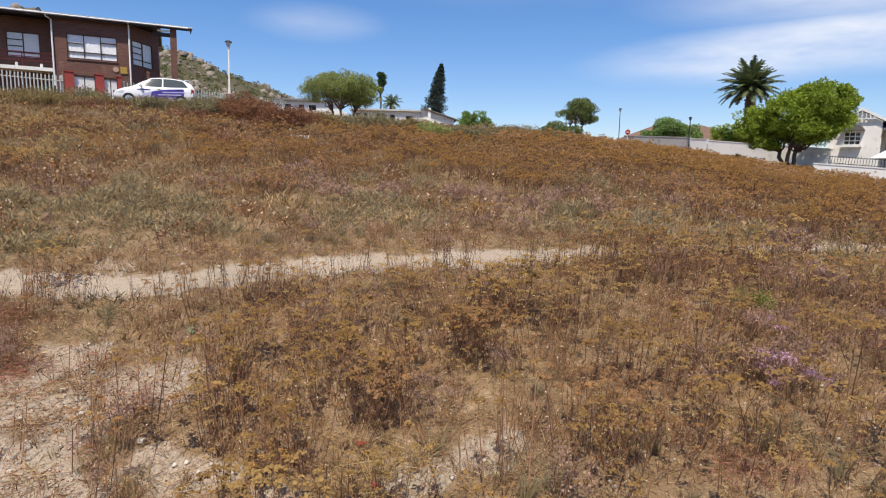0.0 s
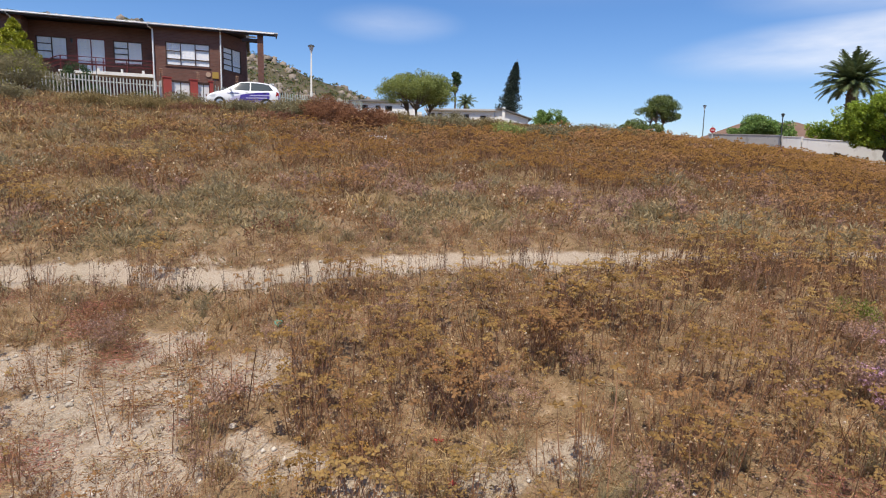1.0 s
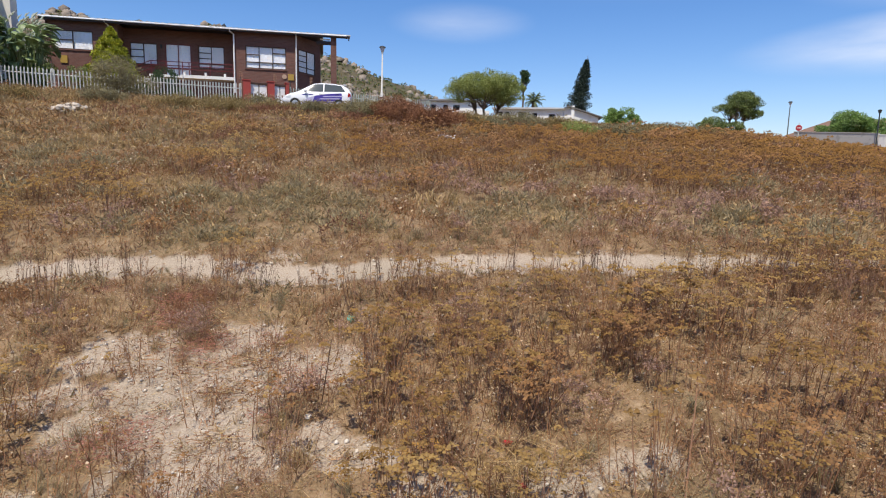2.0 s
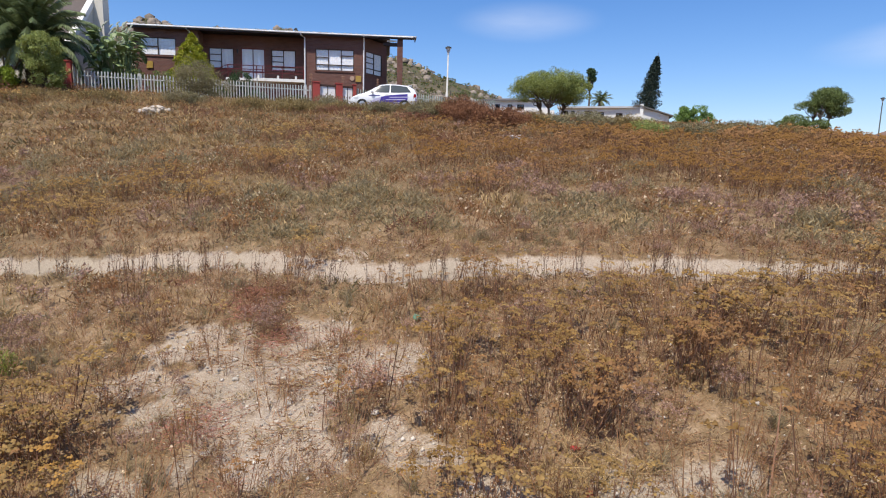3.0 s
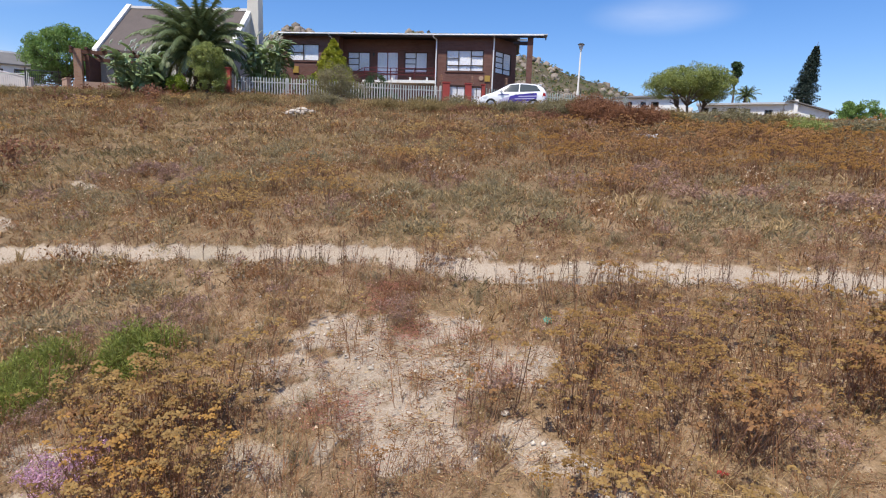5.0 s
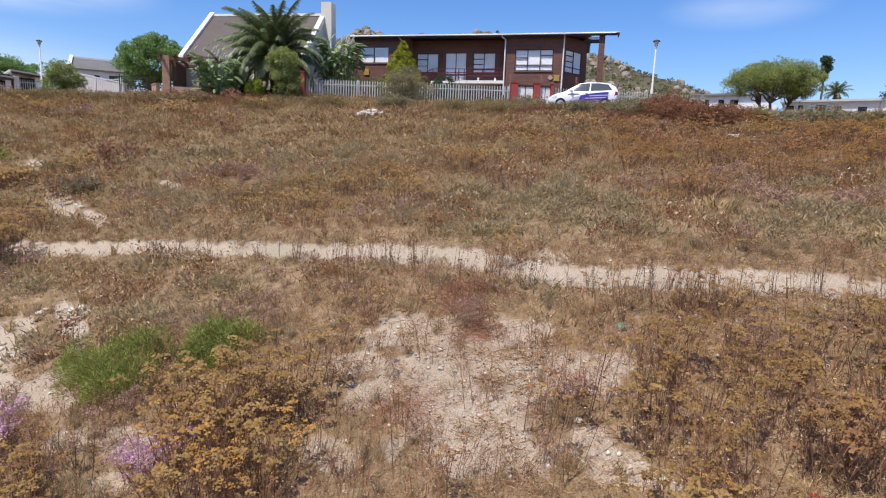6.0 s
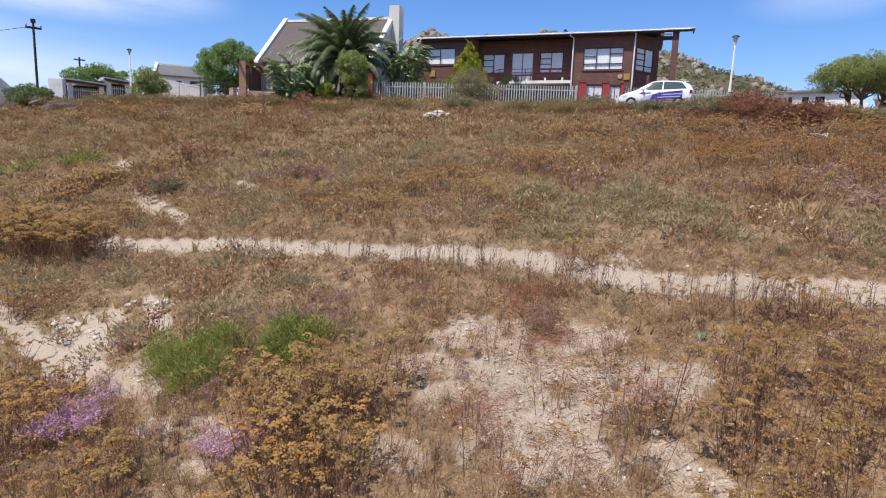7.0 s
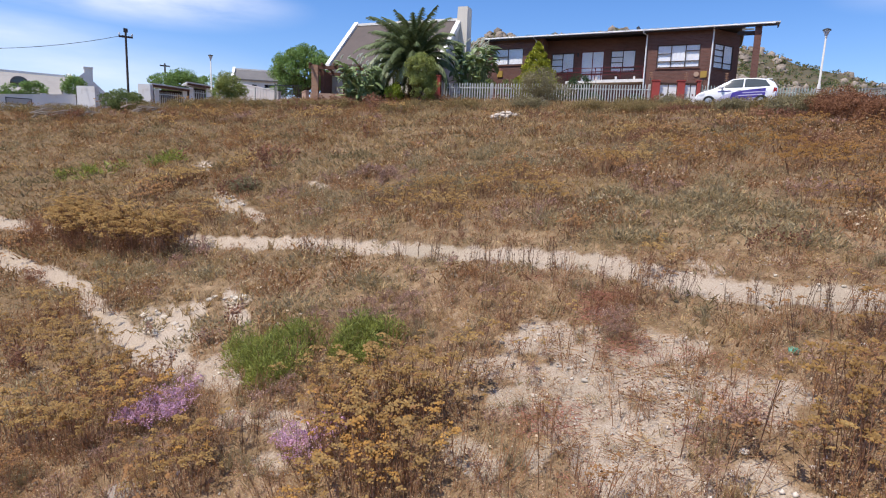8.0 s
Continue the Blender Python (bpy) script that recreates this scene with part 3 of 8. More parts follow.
def window(parent, x0, x1, z0, z1, y, cols=2, bars=((0.5,), ()), frame_mat=None, curtain=True, name="window", sill=True, m=None):
    """A window in an opening whose outer face is at y: frame with mullions, panes, sill, curtain or a near-black board
    for the unlit room.
    bars: for each column the heights (0 to 1) of its transoms."""
    fm = frame_mat or WOOD_DARK
    t, d = 0.05, 0.06
    yi = y + 0.012
    edges = [x0 + (x1 - x0) * k / cols for k in range(cols + 1)]
    cells = []
    for k in range(cols):
        cuts = [z0 + t] + [z0 + (z1 - z0) * b + s for b in bars[k % len(bars)] for s in (-0.025, 0.025)] + [z1 - t]
        lo, hi = edges[k] + (t if k == 0 else t / 2), edges[k + 1] - (t if k == cols - 1 else t / 2)
        cells += [(lo, hi, cuts[i], cuts[i + 1]) for i in range(0, len(cuts), 2)]
    g = wall(Geo(), x0, x1, yi, yi + d, z0, z1, cells)
    w = part(name, g, fm, parent)
    if m is not None:
        w.matrix_basis = m
    for k in range(cols):
        p = part("pane", Geo().box(edges[k] + 0.02, edges[k + 1] - 0.02, yi + 0.025, yi + 0.031, z0 + 0.02, z1 - 0.02), CLEAR, w)
        p.visible_shadow = False
    back = Geo()
    if curtain:
        n = max(8, int((x1 - x0) / 0.07))
        pts = [(x0 + (x1 - x0) * k / n, yi + 0.075 + 0.012 * math.sin(k * 1.9)) for k in range(n + 1)]
        back.add([(px, py, z) for z in (z0, z1) for px, py in pts], [(k, k + 1, n + 2 + k, n + 1 + k) for k in range(n)])
        part("curtain", back, CURTAIN, w, "white net curtain hanging in folds", smooth=True)
    else:
        # a near-black board half a metre back stands for the room's darkness
        back.box(x0 - 0.05, x1 + 0.05, yi + 0.5, yi + 0.55, z0 - 0.05, z1 + 0.05)
        part("interior", back, UNLIT_BOARD, w)
    if sill:
        part("sill", Geo().box(x0 - 0.05, x1 + 0.05, y - 0.05, y + 0.06, z0 - 0.08, z0 - 0.002), fm if fm is not WOOD_DARK else BRICK, w)
    return w


def downpipe(parent, x, y, z0, z1, lean=0.0, elbow=0.35):
    pts = [(x + elbow * -0.6, y - 0.42, z1), (x + elbow * -0.6, y - 0.38, z1 - 0.1), (x, y - 0.08, z1 - 0.22), (x + lean * (z1 - z0), y - 0.08, z0)]
    return part("downpipe", Geo().tube(pts, [0.05] * 4, 8), WHITE_CLEAN, parent, "white downpipe with a bent top")


def brick_house():
    h = thing("brick_house", "two-storey dark brown face-brick house with a flat sheet roof", "house", stand(-21.1, 35.81, 4.2, 25.0))
    top = 4.55
    # right block with the wide window, its corner cut off
    g = Geo()
    wall(g, -2.05, 2.0, 0, 0.22, -0.6, top, [(-1.3, 1.3, 2.25, 3.68)])
    g.box(-2.05, -1.83, 0.22, 2.0, -0.6, top)
    part("wall", g, BRICK, h)
    window(h, -1.3, 1.3, 2.25, 3.68, 0, 3, ((0.28, 0.62), (0.28,), (0.28, 0.72)))
    ang = math.degrees(math.atan2(2.1, 1.5))
    side = pose(2.0, 0, 0, 0, 0, ang)
    c = part("corner_wall", wall(Geo(), 0, 2.6, 0, 0.22, -0.6, top, [(0.2, 2.05, 2.2, 3.7)]), BRICK, h)
    c.matrix_basis = side
    window(h, 0.2, 2.05, 2.2, 3.7, 0, 2, ((0.25, 0.5, 0.75), (0.25,)), m=side)
    part("side_wall", Geo().box(3.3, 3.52, 2.1, 9.0, -0.6, top), BRICK, h)
    # middle part, set back behind a balcony
    g = Geo()
    wall(g, -9.0, -2.05, 1.1, 1.32, -0.6, top, [(-8.65, -7.0, 2.3, 3.65), (-6.5, -4.9, 1.5, 3.7), (-4.45, -2.8, 2.22, 3.68)])
    part("wall", g, BRICK, h)
    window(h, -8.65, -7.0, 2.3, 3.65, 1.1, 2, ((0.35, 0.68), ()))
    window(h, -4.45, -2.8, 2.22, 3.68, 1.1, 2, ((0.2, 0.45, 0.7), (0.2,)))
    window(h, -6.5, -4.9, 1.5, 3.7, 1.1, 2, ((0.3,), (0.3,)), name="french_door", frame_mat=MAROON, sill=False)
    # left block
    g = Geo()
    wall(g, -13.1, -9.0, 0, 0.22, -0.2, top, [(-12.75, -10.45, 2.8, 3.95)])
    g.box(-9.22, -9.0, 0.22, 1.1, -0.2, top).box(-13.1, -12.88, 0.22, 9.0, -0.2, top)
    part("wall", g, BRICK, h)
    window(h, -12.75, -10.45, 2.8, 3.95, 0, 2, ((0.5,), ()))
    part("back_wall", Geo().box(-13.1, 3.52, 9.0, 9.2, -0.2, top), BRICK, h)
    part("upper_floor", Geo().box(-12.8, 3.2, 2.4, 8.9, 1.2, 1.4), GREY_WALL, h)
    # roof with ribbed sheet, dark fascia and a deep overhang to the right
    g = Geo()
    x0, x1, n = -13.3, 3.75, 84
    ridge = [(x0 + (x1 - x0) * k / n, 0.035 if k % 2 else 0.0) for k in range(n + 1)]
    v = [(px, py, 4.66 + dz + (py + 0.45) * 0.055) for py in (-0.45, 9.4) for px, dz in ridge] + [(px, py, 4.63 + dz + (py + 0.45) * 0.055) for py in (-0.45, 9.4) for px, dz in ridge]
    q = n + 1
    f = [(k, k + 1, q + k + 1, q + k) for k in range(n)] + [(2 * q + k, 3 * q + k, 3 * q + k + 1, 2 * q + k + 1) for k in range(n)]
    f += [(k, 2 * q + k, 2 * q + k + 1, k + 1) for k in range(n)] + [(q + k, q + k + 1, 3 * q + k + 1, 3 * q + k) for k in range(n)]
    f += [(0, q, 3 * q, 2 * q), (n, 2 * q + n, 3 * q + n, q + n)]
    g.add(v, f)
    part("roof", g, SHEET, h, "pale ribbed metal roof sheet")
    part("canopy_roof", Geo().box(3.76, 5.55, -0.45, 0.35, 4.62, 4.70), SHEET, h, "pale ribbed metal roof sheet")
    part("fascia", Geo().box(-13.3, 5.5, -0.42, -0.37, 4.45, 4.615).box(5.44, 5.5, -0.36, 0.33, 4.45, 4.615), FASCIA, h)
    part("soffit", Geo().prism([(-13.2, -0.36, 4.555), (3.7, -0.36, 4.555), (3.7, 9.2, 5.08), (-13.2, 9.2, 5.08)], (0, 0, 0.04)), FASCIA, h)
    part("gutter", Geo().tube([(-13.3, -0.47, 4.6), (-2.1, -0.47, 4.58), (5.3, -0.47, 4.6)], [0.045] * 3, 8), WHITE_CLEAN, h)
    part("column", Geo().box(4.25, 4.63, -0.25, 0.12, -0.3, 4.54), BRICK, h)
    part("beam", Geo().box(3.3, 4.25, -0.2, 0.1, 4.05, 4.25), FASCIA, h)
    part("vent", Geo().box(3.55, 4.2, -0.22, -0.16, 4.3, 4.4), WHITE_CLEAN, h)
    downpipe(h, -2.0, 0, 0.6, 4.55)
    downpipe(h, 1.98, 0, 0.6, 4.6, lean=-0.005, elbow=0.0)
    downpipe(h, -9.5, 0, 1.0, 4.6, elbow=0.2)
    # balcony, railing and stair
    part("balcony_slab", Geo().box(-7.3, -2.07, 0.15, 1.1, 1.42, 1.58).box(-5.3, -2.07, 0.0, 0.15, 1.40, 1.60), WHITE, h, "white painted concrete balcony slab")
    for x in (-5.2, -3.9, -2.7):
        part("bracket", Geo().box(x, x + 0.12, 0.06, 0.2, 1.6, 1.8), WHITE, h)
    g = Geo()
    for z in (1.95, 2.15, 2.4):
        g.box(-7.2, -2.1, 0.2, 0.24, z, z + 0.045)
    rail = part("railing", g, MAROON, h, "maroon steel balcony railing")
    for x in (-7.2, -6.3, -5.3, -4.9, -3.6, -2.15):
        part("post", Geo().box(x, x + 0.05, 0.195, 0.245, 1.58, 2.44), MAROON, rail)
    g = Geo()
    for z in (0.0, 0.25, 0.5):
        g.prism([(-7.2, 0.2, 1.9 + z), (-9.4, 0.2, 0.95 + z), (-9.4, 0.24, 0.95 + z), (-7.2, 0.24, 1.9 + z)], (0, 0, 0.045))
    stair_rail = part("stair_railing", g, MAROON, h)
    for x in (-8.1, -9.2):
        part("post", Geo().box(x, x + 0.05, 0.195, 0.245, 0.7, 2.42 + (x + 7.2) * 0.43), MAROON, stair_rail)
    g = Geo()
    for k in range(9):
        g.box(-7.3 - 0.26 * (k + 1), -7.3 - 0.26 * k, 0.25, 1.05, 0.2, 1.45 - 0.13 * (k + 1))
    part("stair", g, GREY_WALL, h)
    part("meter_box", Geo().box(1.42, 1.80, -0.06, 0.0, 1.58, 1.98), YELLOW, h, "yellow meter box")
    part("wall_disc", Geo().tube([(1.18, -0.05, 1.8), (1.18, 0.0, 1.8)], [0.16, 0.16], 14), TAN_WALL, h)
    part("meter_box", Geo().box(-12.35, -11.95, -0.06, 0.0, 1.95, 2.4), YELLOW, h, "yellow meter box")
    part("wall_lamp", Geo().tube([(-6.72, 1.04, 3.35), (-6.72, 1.04, 3.6)], [0.05, 0.07], 8).box(-6.75, -6.69, 1.04, 1.1, 3.5, 3.56), STEEL_DARK, h)
    part("chimney_cowl", Geo().tube([(-2.7, 2.0, 4.7), (-2.7, 2.0, 5.0), (-2.95, 2.0, 5.35)], [0.09, 0.09, 0.12], 8), STEEL_DARK, h, "dark bent flue cowl")
    return h


def gabled_house(name, label, m, length, depth, wall_h, roof_h, wall_mat, roof_mat, openings=(), coping=None, chimney=None, below=1.5, over=0.3, parapet=0.35, hip=0.0):
    """A house whose ridge runs along x; its front faces -y at y = 0. openings: (x0, x1, z0, z1, columns, bars) on the front.
    coping: material of raised gable copings. chimney: (x, width, top)."""
    h = thing(name, label, "house", m)
    mid = depth / 2
    g = wall(Geo(), 0, length, 0, 0.25, -below, wall_h, [o[:4] for o in openings])
    part("front_wall", g, wall_mat, h)
    part("back_wall", Geo().box(0, length, depth - 0.25, depth, -below, wall_h), wall_mat, h)
    for x in (0.0, length - 0.25):
        if hip:
            part("end_wall", Geo().box(x, x + 0.25, 0.25, depth - 0.25, -below, wall_h), wall_mat, h)
            continue
        part("gable_wall", Geo().prism([(x, 0.25, -below), (x, depth - 0.25, -below), (x, depth - 0.25, wall_h), (x, mid, wall_h + roof_h - 0.02), (x, 0.25, wall_h)], (0.25, 0, 0)), wall_mat, h)
    e = 0.0 if coping else over
    s = roof_h / mid
    g = Geo()
    if hip:
        o, zt = over, wall_h + roof_h
        rim = [(-o, -o), (length + o, -o), (length + o, depth + o), (-o, depth + o)]
        top = [(hip, mid, zt), (length - hip, mid, zt)]
        v = [(*p, wall_h - 0.02) for p in rim] + [(*p, wall_h + 0.1) for p in rim] + top
        g.add(v, [(3, 2, 1, 0), (0, 1, 5, 4), (1, 2, 6, 5), (2, 3, 7, 6), (3, 0, 4, 7), (4, 5, 9, 8), (5, 6, 9), (6, 7, 8, 9), (7, 4, 8)])
    for sgn in () if hip else (0, 1):
        y0, y1 = (-over, mid) if sgn == 0 else (depth + over, mid)
        z0 = wall_h - over * s
        g.prism([(-e, y0, z0), (-e, y1, wall_h + roof_h), (-e, y1, wall_h + roof_h + 0.16), (-e, y0, z0 + 0.16)], (length + 2 * e, 0, 0))
    roof = part("roof", g, roof_mat, h)
    if coping:
        for x in (-0.08, length - parapet + 0.08):
            g = Geo()
            for y0, sg in ((-over - 0.15, 1), (depth + over + 0.15, -1)):
                z0 = wall_h - (over + 0.15) * s
                g.prism([(x, y0, z0 - 0.1), (x, mid, wall_h + roof_h - 0.05), (x, mid, wall_h + roof_h + 0.42), (x, y0, z0 + 0.36)], (parapet, 0, 0))
            part("gable_coping", g, coping, h, "white plastered gable coping")
        part("ridge_cap", Geo().box(parapet, length - parapet, mid - 0.16, mid + 0.16, wall_h + roof_h + 0.08, wall_h + roof_h + 0.26), coping, roof)
    for o in openings:
        window(h, o[0], o[1], o[2], o[3], 0.02, o[4], o[5], frame_mat=WOOD_DARK if len(o) < 7 else o[6], curtain=False, sill=False)
    if chimney:
        x, w, zt = chimney
        part("chimney", Geo().prism([(x - w * 0.6, mid - 0.55, 0), (x + w * 0.6, mid - 0.55, 0), (x + w * 0.5, mid - 0.45, zt), (x - w * 0.5, mid - 0.45, zt)], (0, 1.0, 0)), wall_mat, h)
    return h


def fence(name, label, x, y, turn, s0, s1, top, mat, gap=0.165, posts=3.0, skip=()):
    """A palisade of single pales with pointed heads on two rails, along s from s0 to s1; top(s): height of the heads."""
    z = float(surface(x, y))
    f = thing(name, label, "fence", stand(x, y, z, turn))
    c, sn = math.cos(radians(turn)), math.sin(radians(turn))
    first = None
    n = int((s1 - s0) / gap)
    for k in range(n + 1):
        s = s0 + k * gap
        if first is None:
            g = Geo().prism([(-0.034, 0, 0), (0.034, 0, 0), (0.034, 0, 1.27), (0.0, 0, 1.36), (-0.034, 0, 1.27)], (0, 0.012, 0))
            g.prism([(-0.008, -0.022, 0.02), (0.008, -0.022, 0.02), (0.008, -0.022, 1.25), (-0.008, -0.022, 1.25)], (0, 0.0215, 0))
            first = part("pale", g, mat, f)
            first.matrix_basis = pose(s, 0, top(s) - z - 1.36 + random.uniform(-0.012, 0.012))
        else:
            shared("pale", first, f, pose(s, 0, top(s) - z - 1.36 + random.uniform(-0.012, 0.012), 0, random.uniform(-0.6, 0.6), 0))
    for dz in (0.28, 1.05):
        pts = [(s0 + (s1 - s0) * k / 6, 0.035, top(s0 + (s1 - s0) * k / 6) - z - 1.36 + dz) for k in range(7)]
        part("rail", Geo().tube(pts, [0.028] * 7, 4), mat, f)
    k = s0
    while k <= s1 + 0.01:
        zt = top(k) - z
        p = part("post", Geo().box(k - 0.04, k + 0.04, 0.065, 0.13, float(surface(x + c * k, y + sn * k)) - z - 0.2, zt + 0.02), mat, f)
        part("wire_bracket", Geo().box(k - 0.012, k + 0.012, 0.085, 0.11, zt + 0.02, zt + 0.42).box(k - 0.012, k + 0.012, 0.0, 0.085, zt + 0.1, zt + 0.13).box(k - 0.012, k + 0.012, 0.0, 0.085, zt + 0.22, zt + 0.25).box(k - 0.012, k + 0.012, 0.0, 0.085, zt + 0.34, zt + 0.37), STEEL_DARK, p)
        k += posts
    return f


def gate_wall(x, y, turn):
    z = float(surface(x, y))
    w = thing("gate_wall", "red plastered gate piers with white double gates", "gate", stand(x, y, z - 0.15, turn))
    for a, b in ((-0.12, 0.3), (1.32, 1.73), (2.42, 2.6)):
        part("pier", Geo().box(a, b, -0.12, 0.25, -0.1, 1.68).box(a - 0.03, b + 0.03, -0.15, 0.28, 1.68, 1.74), RED_WALL, w)
    part("lintel", Geo().box(0.3, 1.32, 0.0, 0.2, 1.5, 1.6).box(1.73, 2.42, 0.0, 0.2, 1.5, 1.6), WOOD_DARK, w)
    for a, b in ((0.32, 0.8), (0.84, 1.30), (1.75, 2.07), (2.1, 2.40)):
        d = part("gate_leaf", wall(Geo(), a, b, 0.05, 0.1, 0.02, 1.48, [(a + 0.08 + k * 0.13, a + 0.16 + k * 0.13, 0.82, 0.96) for k in range(int((b - a - 0.1) / 0.13))]), WHITE_CLEAN, w, "white painted gate leaf")
        part("gate_edge", Geo().box(b - 0.02, b + 0.02, 0.04, 0.05, 0.02, 1.48), WOOD_DARK, d)
    part("post_box", Geo().box(1.36, 1.62, -0.3, -0.12, 0.62, 0.86), RED_WALL, w)
    for x in (-0.2, 1.82, 4.1):
        g = Geo().box(x - 0.02, x + 0.02, 0.27, 0.31, 0.6, 2.25)
        for k in range(5):
            g.box(x - 0.1, x + 0.1, 0.25, 0.29, 1.78 + k * 0.1, 1.81 + k * 0.1)
        part("wire_post", g, BRICK_TAN, w, "brown electric-fence post with insulators")


def street_lamp(name, label, x, y, z_top, lean=(0.0, 0.0), mat=None):
    z = float(surface(x, y))
    hgt = z_top - z
    l = thing(name, label, "street lamp", stand(x, y, z, 20))
    tip = Vector((lean[0] * hgt, lean[1] * hgt, hgt - 0.45))
    part("pole", Geo().tube([(0, 0, -0.1), tip * 0.35, tip * 0.352, tip], [0.07, 0.07, 0.048, 0.038], 10), mat or POLE_GREY, l, smooth=True)
    head = part("lantern", Geo().tube([tip, tip + Vector((0, 0, 0.08)), tip + Vector((0, 0, 0.32))], [0.045, 0.055, 0.14], 12), CLEAR_LENS, l, "clear tapered lantern bowl")
    part("lantern_cap", Geo().tube([tip + Vector((0, 0, 0.32)), tip + Vector((0, 0, 0.365)), tip + Vector((0, 0, 0.41))], [0.175, 0.165, 0.07], 12), STEEL_DARK, head)
    return l


def utility_pole():
    x, y = -48.37, 9.28
    z = float(surface(x, y))
    p = thing("utility_pole", "dark timber utility pole with a crossarm and insulators", "pole", stand(x, y, z, 80))
    hgt = 8.25 - z
    part("pole", Geo().tube([(0, 0, -0.2), (0, 0, hgt)], [0.09, 0.07], 10), POLE_TIMBER, p)
    arm = part("crossarm", Geo().box(-0.45, 0.45, -0.06, 0.06, hgt - 0.5, hgt - 0.38), POLE_TIMBER, p)
    for s in (-0.4, 0.0, 0.4):
        part("insulator", Geo().tube([(s, 0, hgt - 0.38), (s, 0, hgt - 0.28), (s, 0, hgt - 0.18)], [0.04, 0.07, 0.03], 8), CLEAR_LENS, arm)
    part("stay_plate", Geo().box(-0.14, 0.14, -0.14, -0.1, hgt - 0.15, hgt + 0.12), POLE_TIMBER, p)
    a, b = Vector((x, y, hgt + z - 0.3)), Vector((-44.5, -9.0, 5.2))
    pts = [a.lerp(b, k / 14) - Vector((0, 0, 1.1 * 4 * (k / 14) * (1 - k / 14))) for k in range(15)]
    tagged(part("overhead_wire", Geo().tube(pts, [0.016] * 15, 4), STEEL_DARK), "single dark overhead wire sagging from the pole", "wire")
    far = thing("utility_pole", "small dark utility pole far behind trees", "pole", stand(-84, 20.9, 4.0, 80))
    part("pole", Geo().tube([(0, 0, -0.2), (0, 0, 7.0)], [0.13, 0.1], 8), POLE_TIMBER, far)
    part("crossarm", Geo().box(-0.6, 0.6, -0.06, 0.06, 6.6, 6.75), POLE_TIMBER, far)


def car():
    """A hatchback; x points to its front, z up from the road."""
    cx, cy = -14.15, 29.1
    c = thing("hatchback_car", "white hatchback car with purple wrapped lower rear sides", "car", stand(cx, cy, float(surface(cx, cy)) - 0.02, 202.0) @ Matrix.Diagonal((0.93, 0.93, 0.93, 1.0)))
    # stations: x, half width, sill, belt, roof, half width of the roof
    st = [(-1.93, 0.66, 0.42, 0.82, 0.86, 0.60), (-1.88, 0.78, 0.30, 0.95, 1.03, 0.62), (-1.74, 0.83, 0.24, 0.99, 1.26, 0.60), (-1.45, 0.845, 0.22, 0.985, 1.425, 0.575), (-0.9, 0.85, 0.20, 0.965, 1.49, 0.58), (-0.3, 0.85, 0.19, 0.945, 1.505, 0.585),
          (0.15, 0.85, 0.19, 0.93, 1.46, 0.585), (0.5, 0.85, 0.20, 0.92, 1.31, 0.60), (0.85, 0.85, 0.20, 0.91, 1.10, 0.635), (1.12, 0.845, 0.20, 0.885, 0.95, 0.68), (1.45, 0.825, 0.22, 0.81, 0.865, 0.66), (1.72, 0.78, 0.25, 0.71, 0.765, 0.62), (1.86, 0.70, 0.30, 0.60, 0.66, 0.55), (1.92, 0.6, 0.36, 0.52, 0.56, 0.45)]

    def ring(s):
        x, w, z0, zb, zr, wr = s
        half = [(w * 0.86, z0), (w * 0.98, z0 + 0.1), (w, (z0 + zb) / 2), (w * 0.985, zb - 0.04), (w * 0.955, zb), (wr + (w * 0.94 - wr) * 0.35, zb + (zr - zb) * 0.62), (wr, zr - 0.05 * min(1, (zr - zb) * 4)), (wr * 0.75, zr), (0, zr + 0.012)]
        return [(x, y, z) for y, z in half] + [(x, -y, z) for y, z in half[-2::-1]]

    rings = [ring(s) for s in st]
    n = len(rings[0])
    g = Geo()
    v = [p for r in rings for p in r]
    f = [(i * n + k, (i + 1) * n + k, (i + 1) * n + k + 1, i * n + k + 1) for i in range(len(st) - 1) for k in range(n - 1)]
    f += [(i * n + n - 1, (i + 1) * n + n - 1, (i + 1) * n, i * n) for i in range(len(st) - 1)] + [tuple(range(n)), tuple(range((len(st) - 1) * n, len(st) * n))[::-1]]
    part("body", g.add(v, f), CAR_WHITE, c, smooth=True)

    def width_at(x, z):
        for a, b in zip(st, st[1:]):
            if a[0] <= x <= b[0]:
                t = (x - a[0]) / (b[0] - a[0])
                w, z0, zb, zr, wr = (a[k] + (b[k] - a[k]) * t for k in range(1, 6))
                pts = [(z0, w * 0.86), (z0 + 0.1, w * 0.98), ((z0 + zb) / 2, w), (zb - 0.04, w * 0.985), (zb, w * 0.955), (zb + (zr - zb) * 0.62, wr + (w * 0.94 - wr) * 0.35), (zr - 0.05, wr), (zr, wr * 0.75)]
                return float(np.interp(z, [p[0] for p in pts], [p[1] for p in pts]))
        return 0.8

    def side_patch(name, corners, mat, lift=0.012, label="", parent=None):
        """A panel lying on both flanks, from a grid between a lower and an upper line."""
        for sg in (1, -1):
            g = Geo()
            lo, hi = corners
            rows = 5
            pts = []
            for r in range(rows):
                t = r / (rows - 1)
                for a, b in zip(lo, hi):
                    x, z = a[0] + (b[0] - a[0]) * t, a[1] + (b[1] - a[1]) * t
                    pts.append((x, sg * (width_at(x, z) + lift), z))
            m = len(lo)
            g.add(pts, [(r * m + k, r * m + k + 1, (r + 1) * m + k + 1, (r + 1) * m + k) if sg < 0 else (r * m + k, (r + 1) * m + k, (r + 1) * m + k + 1, r * m + k + 1) for r in range(rows - 1) for k in range(m - 1)])
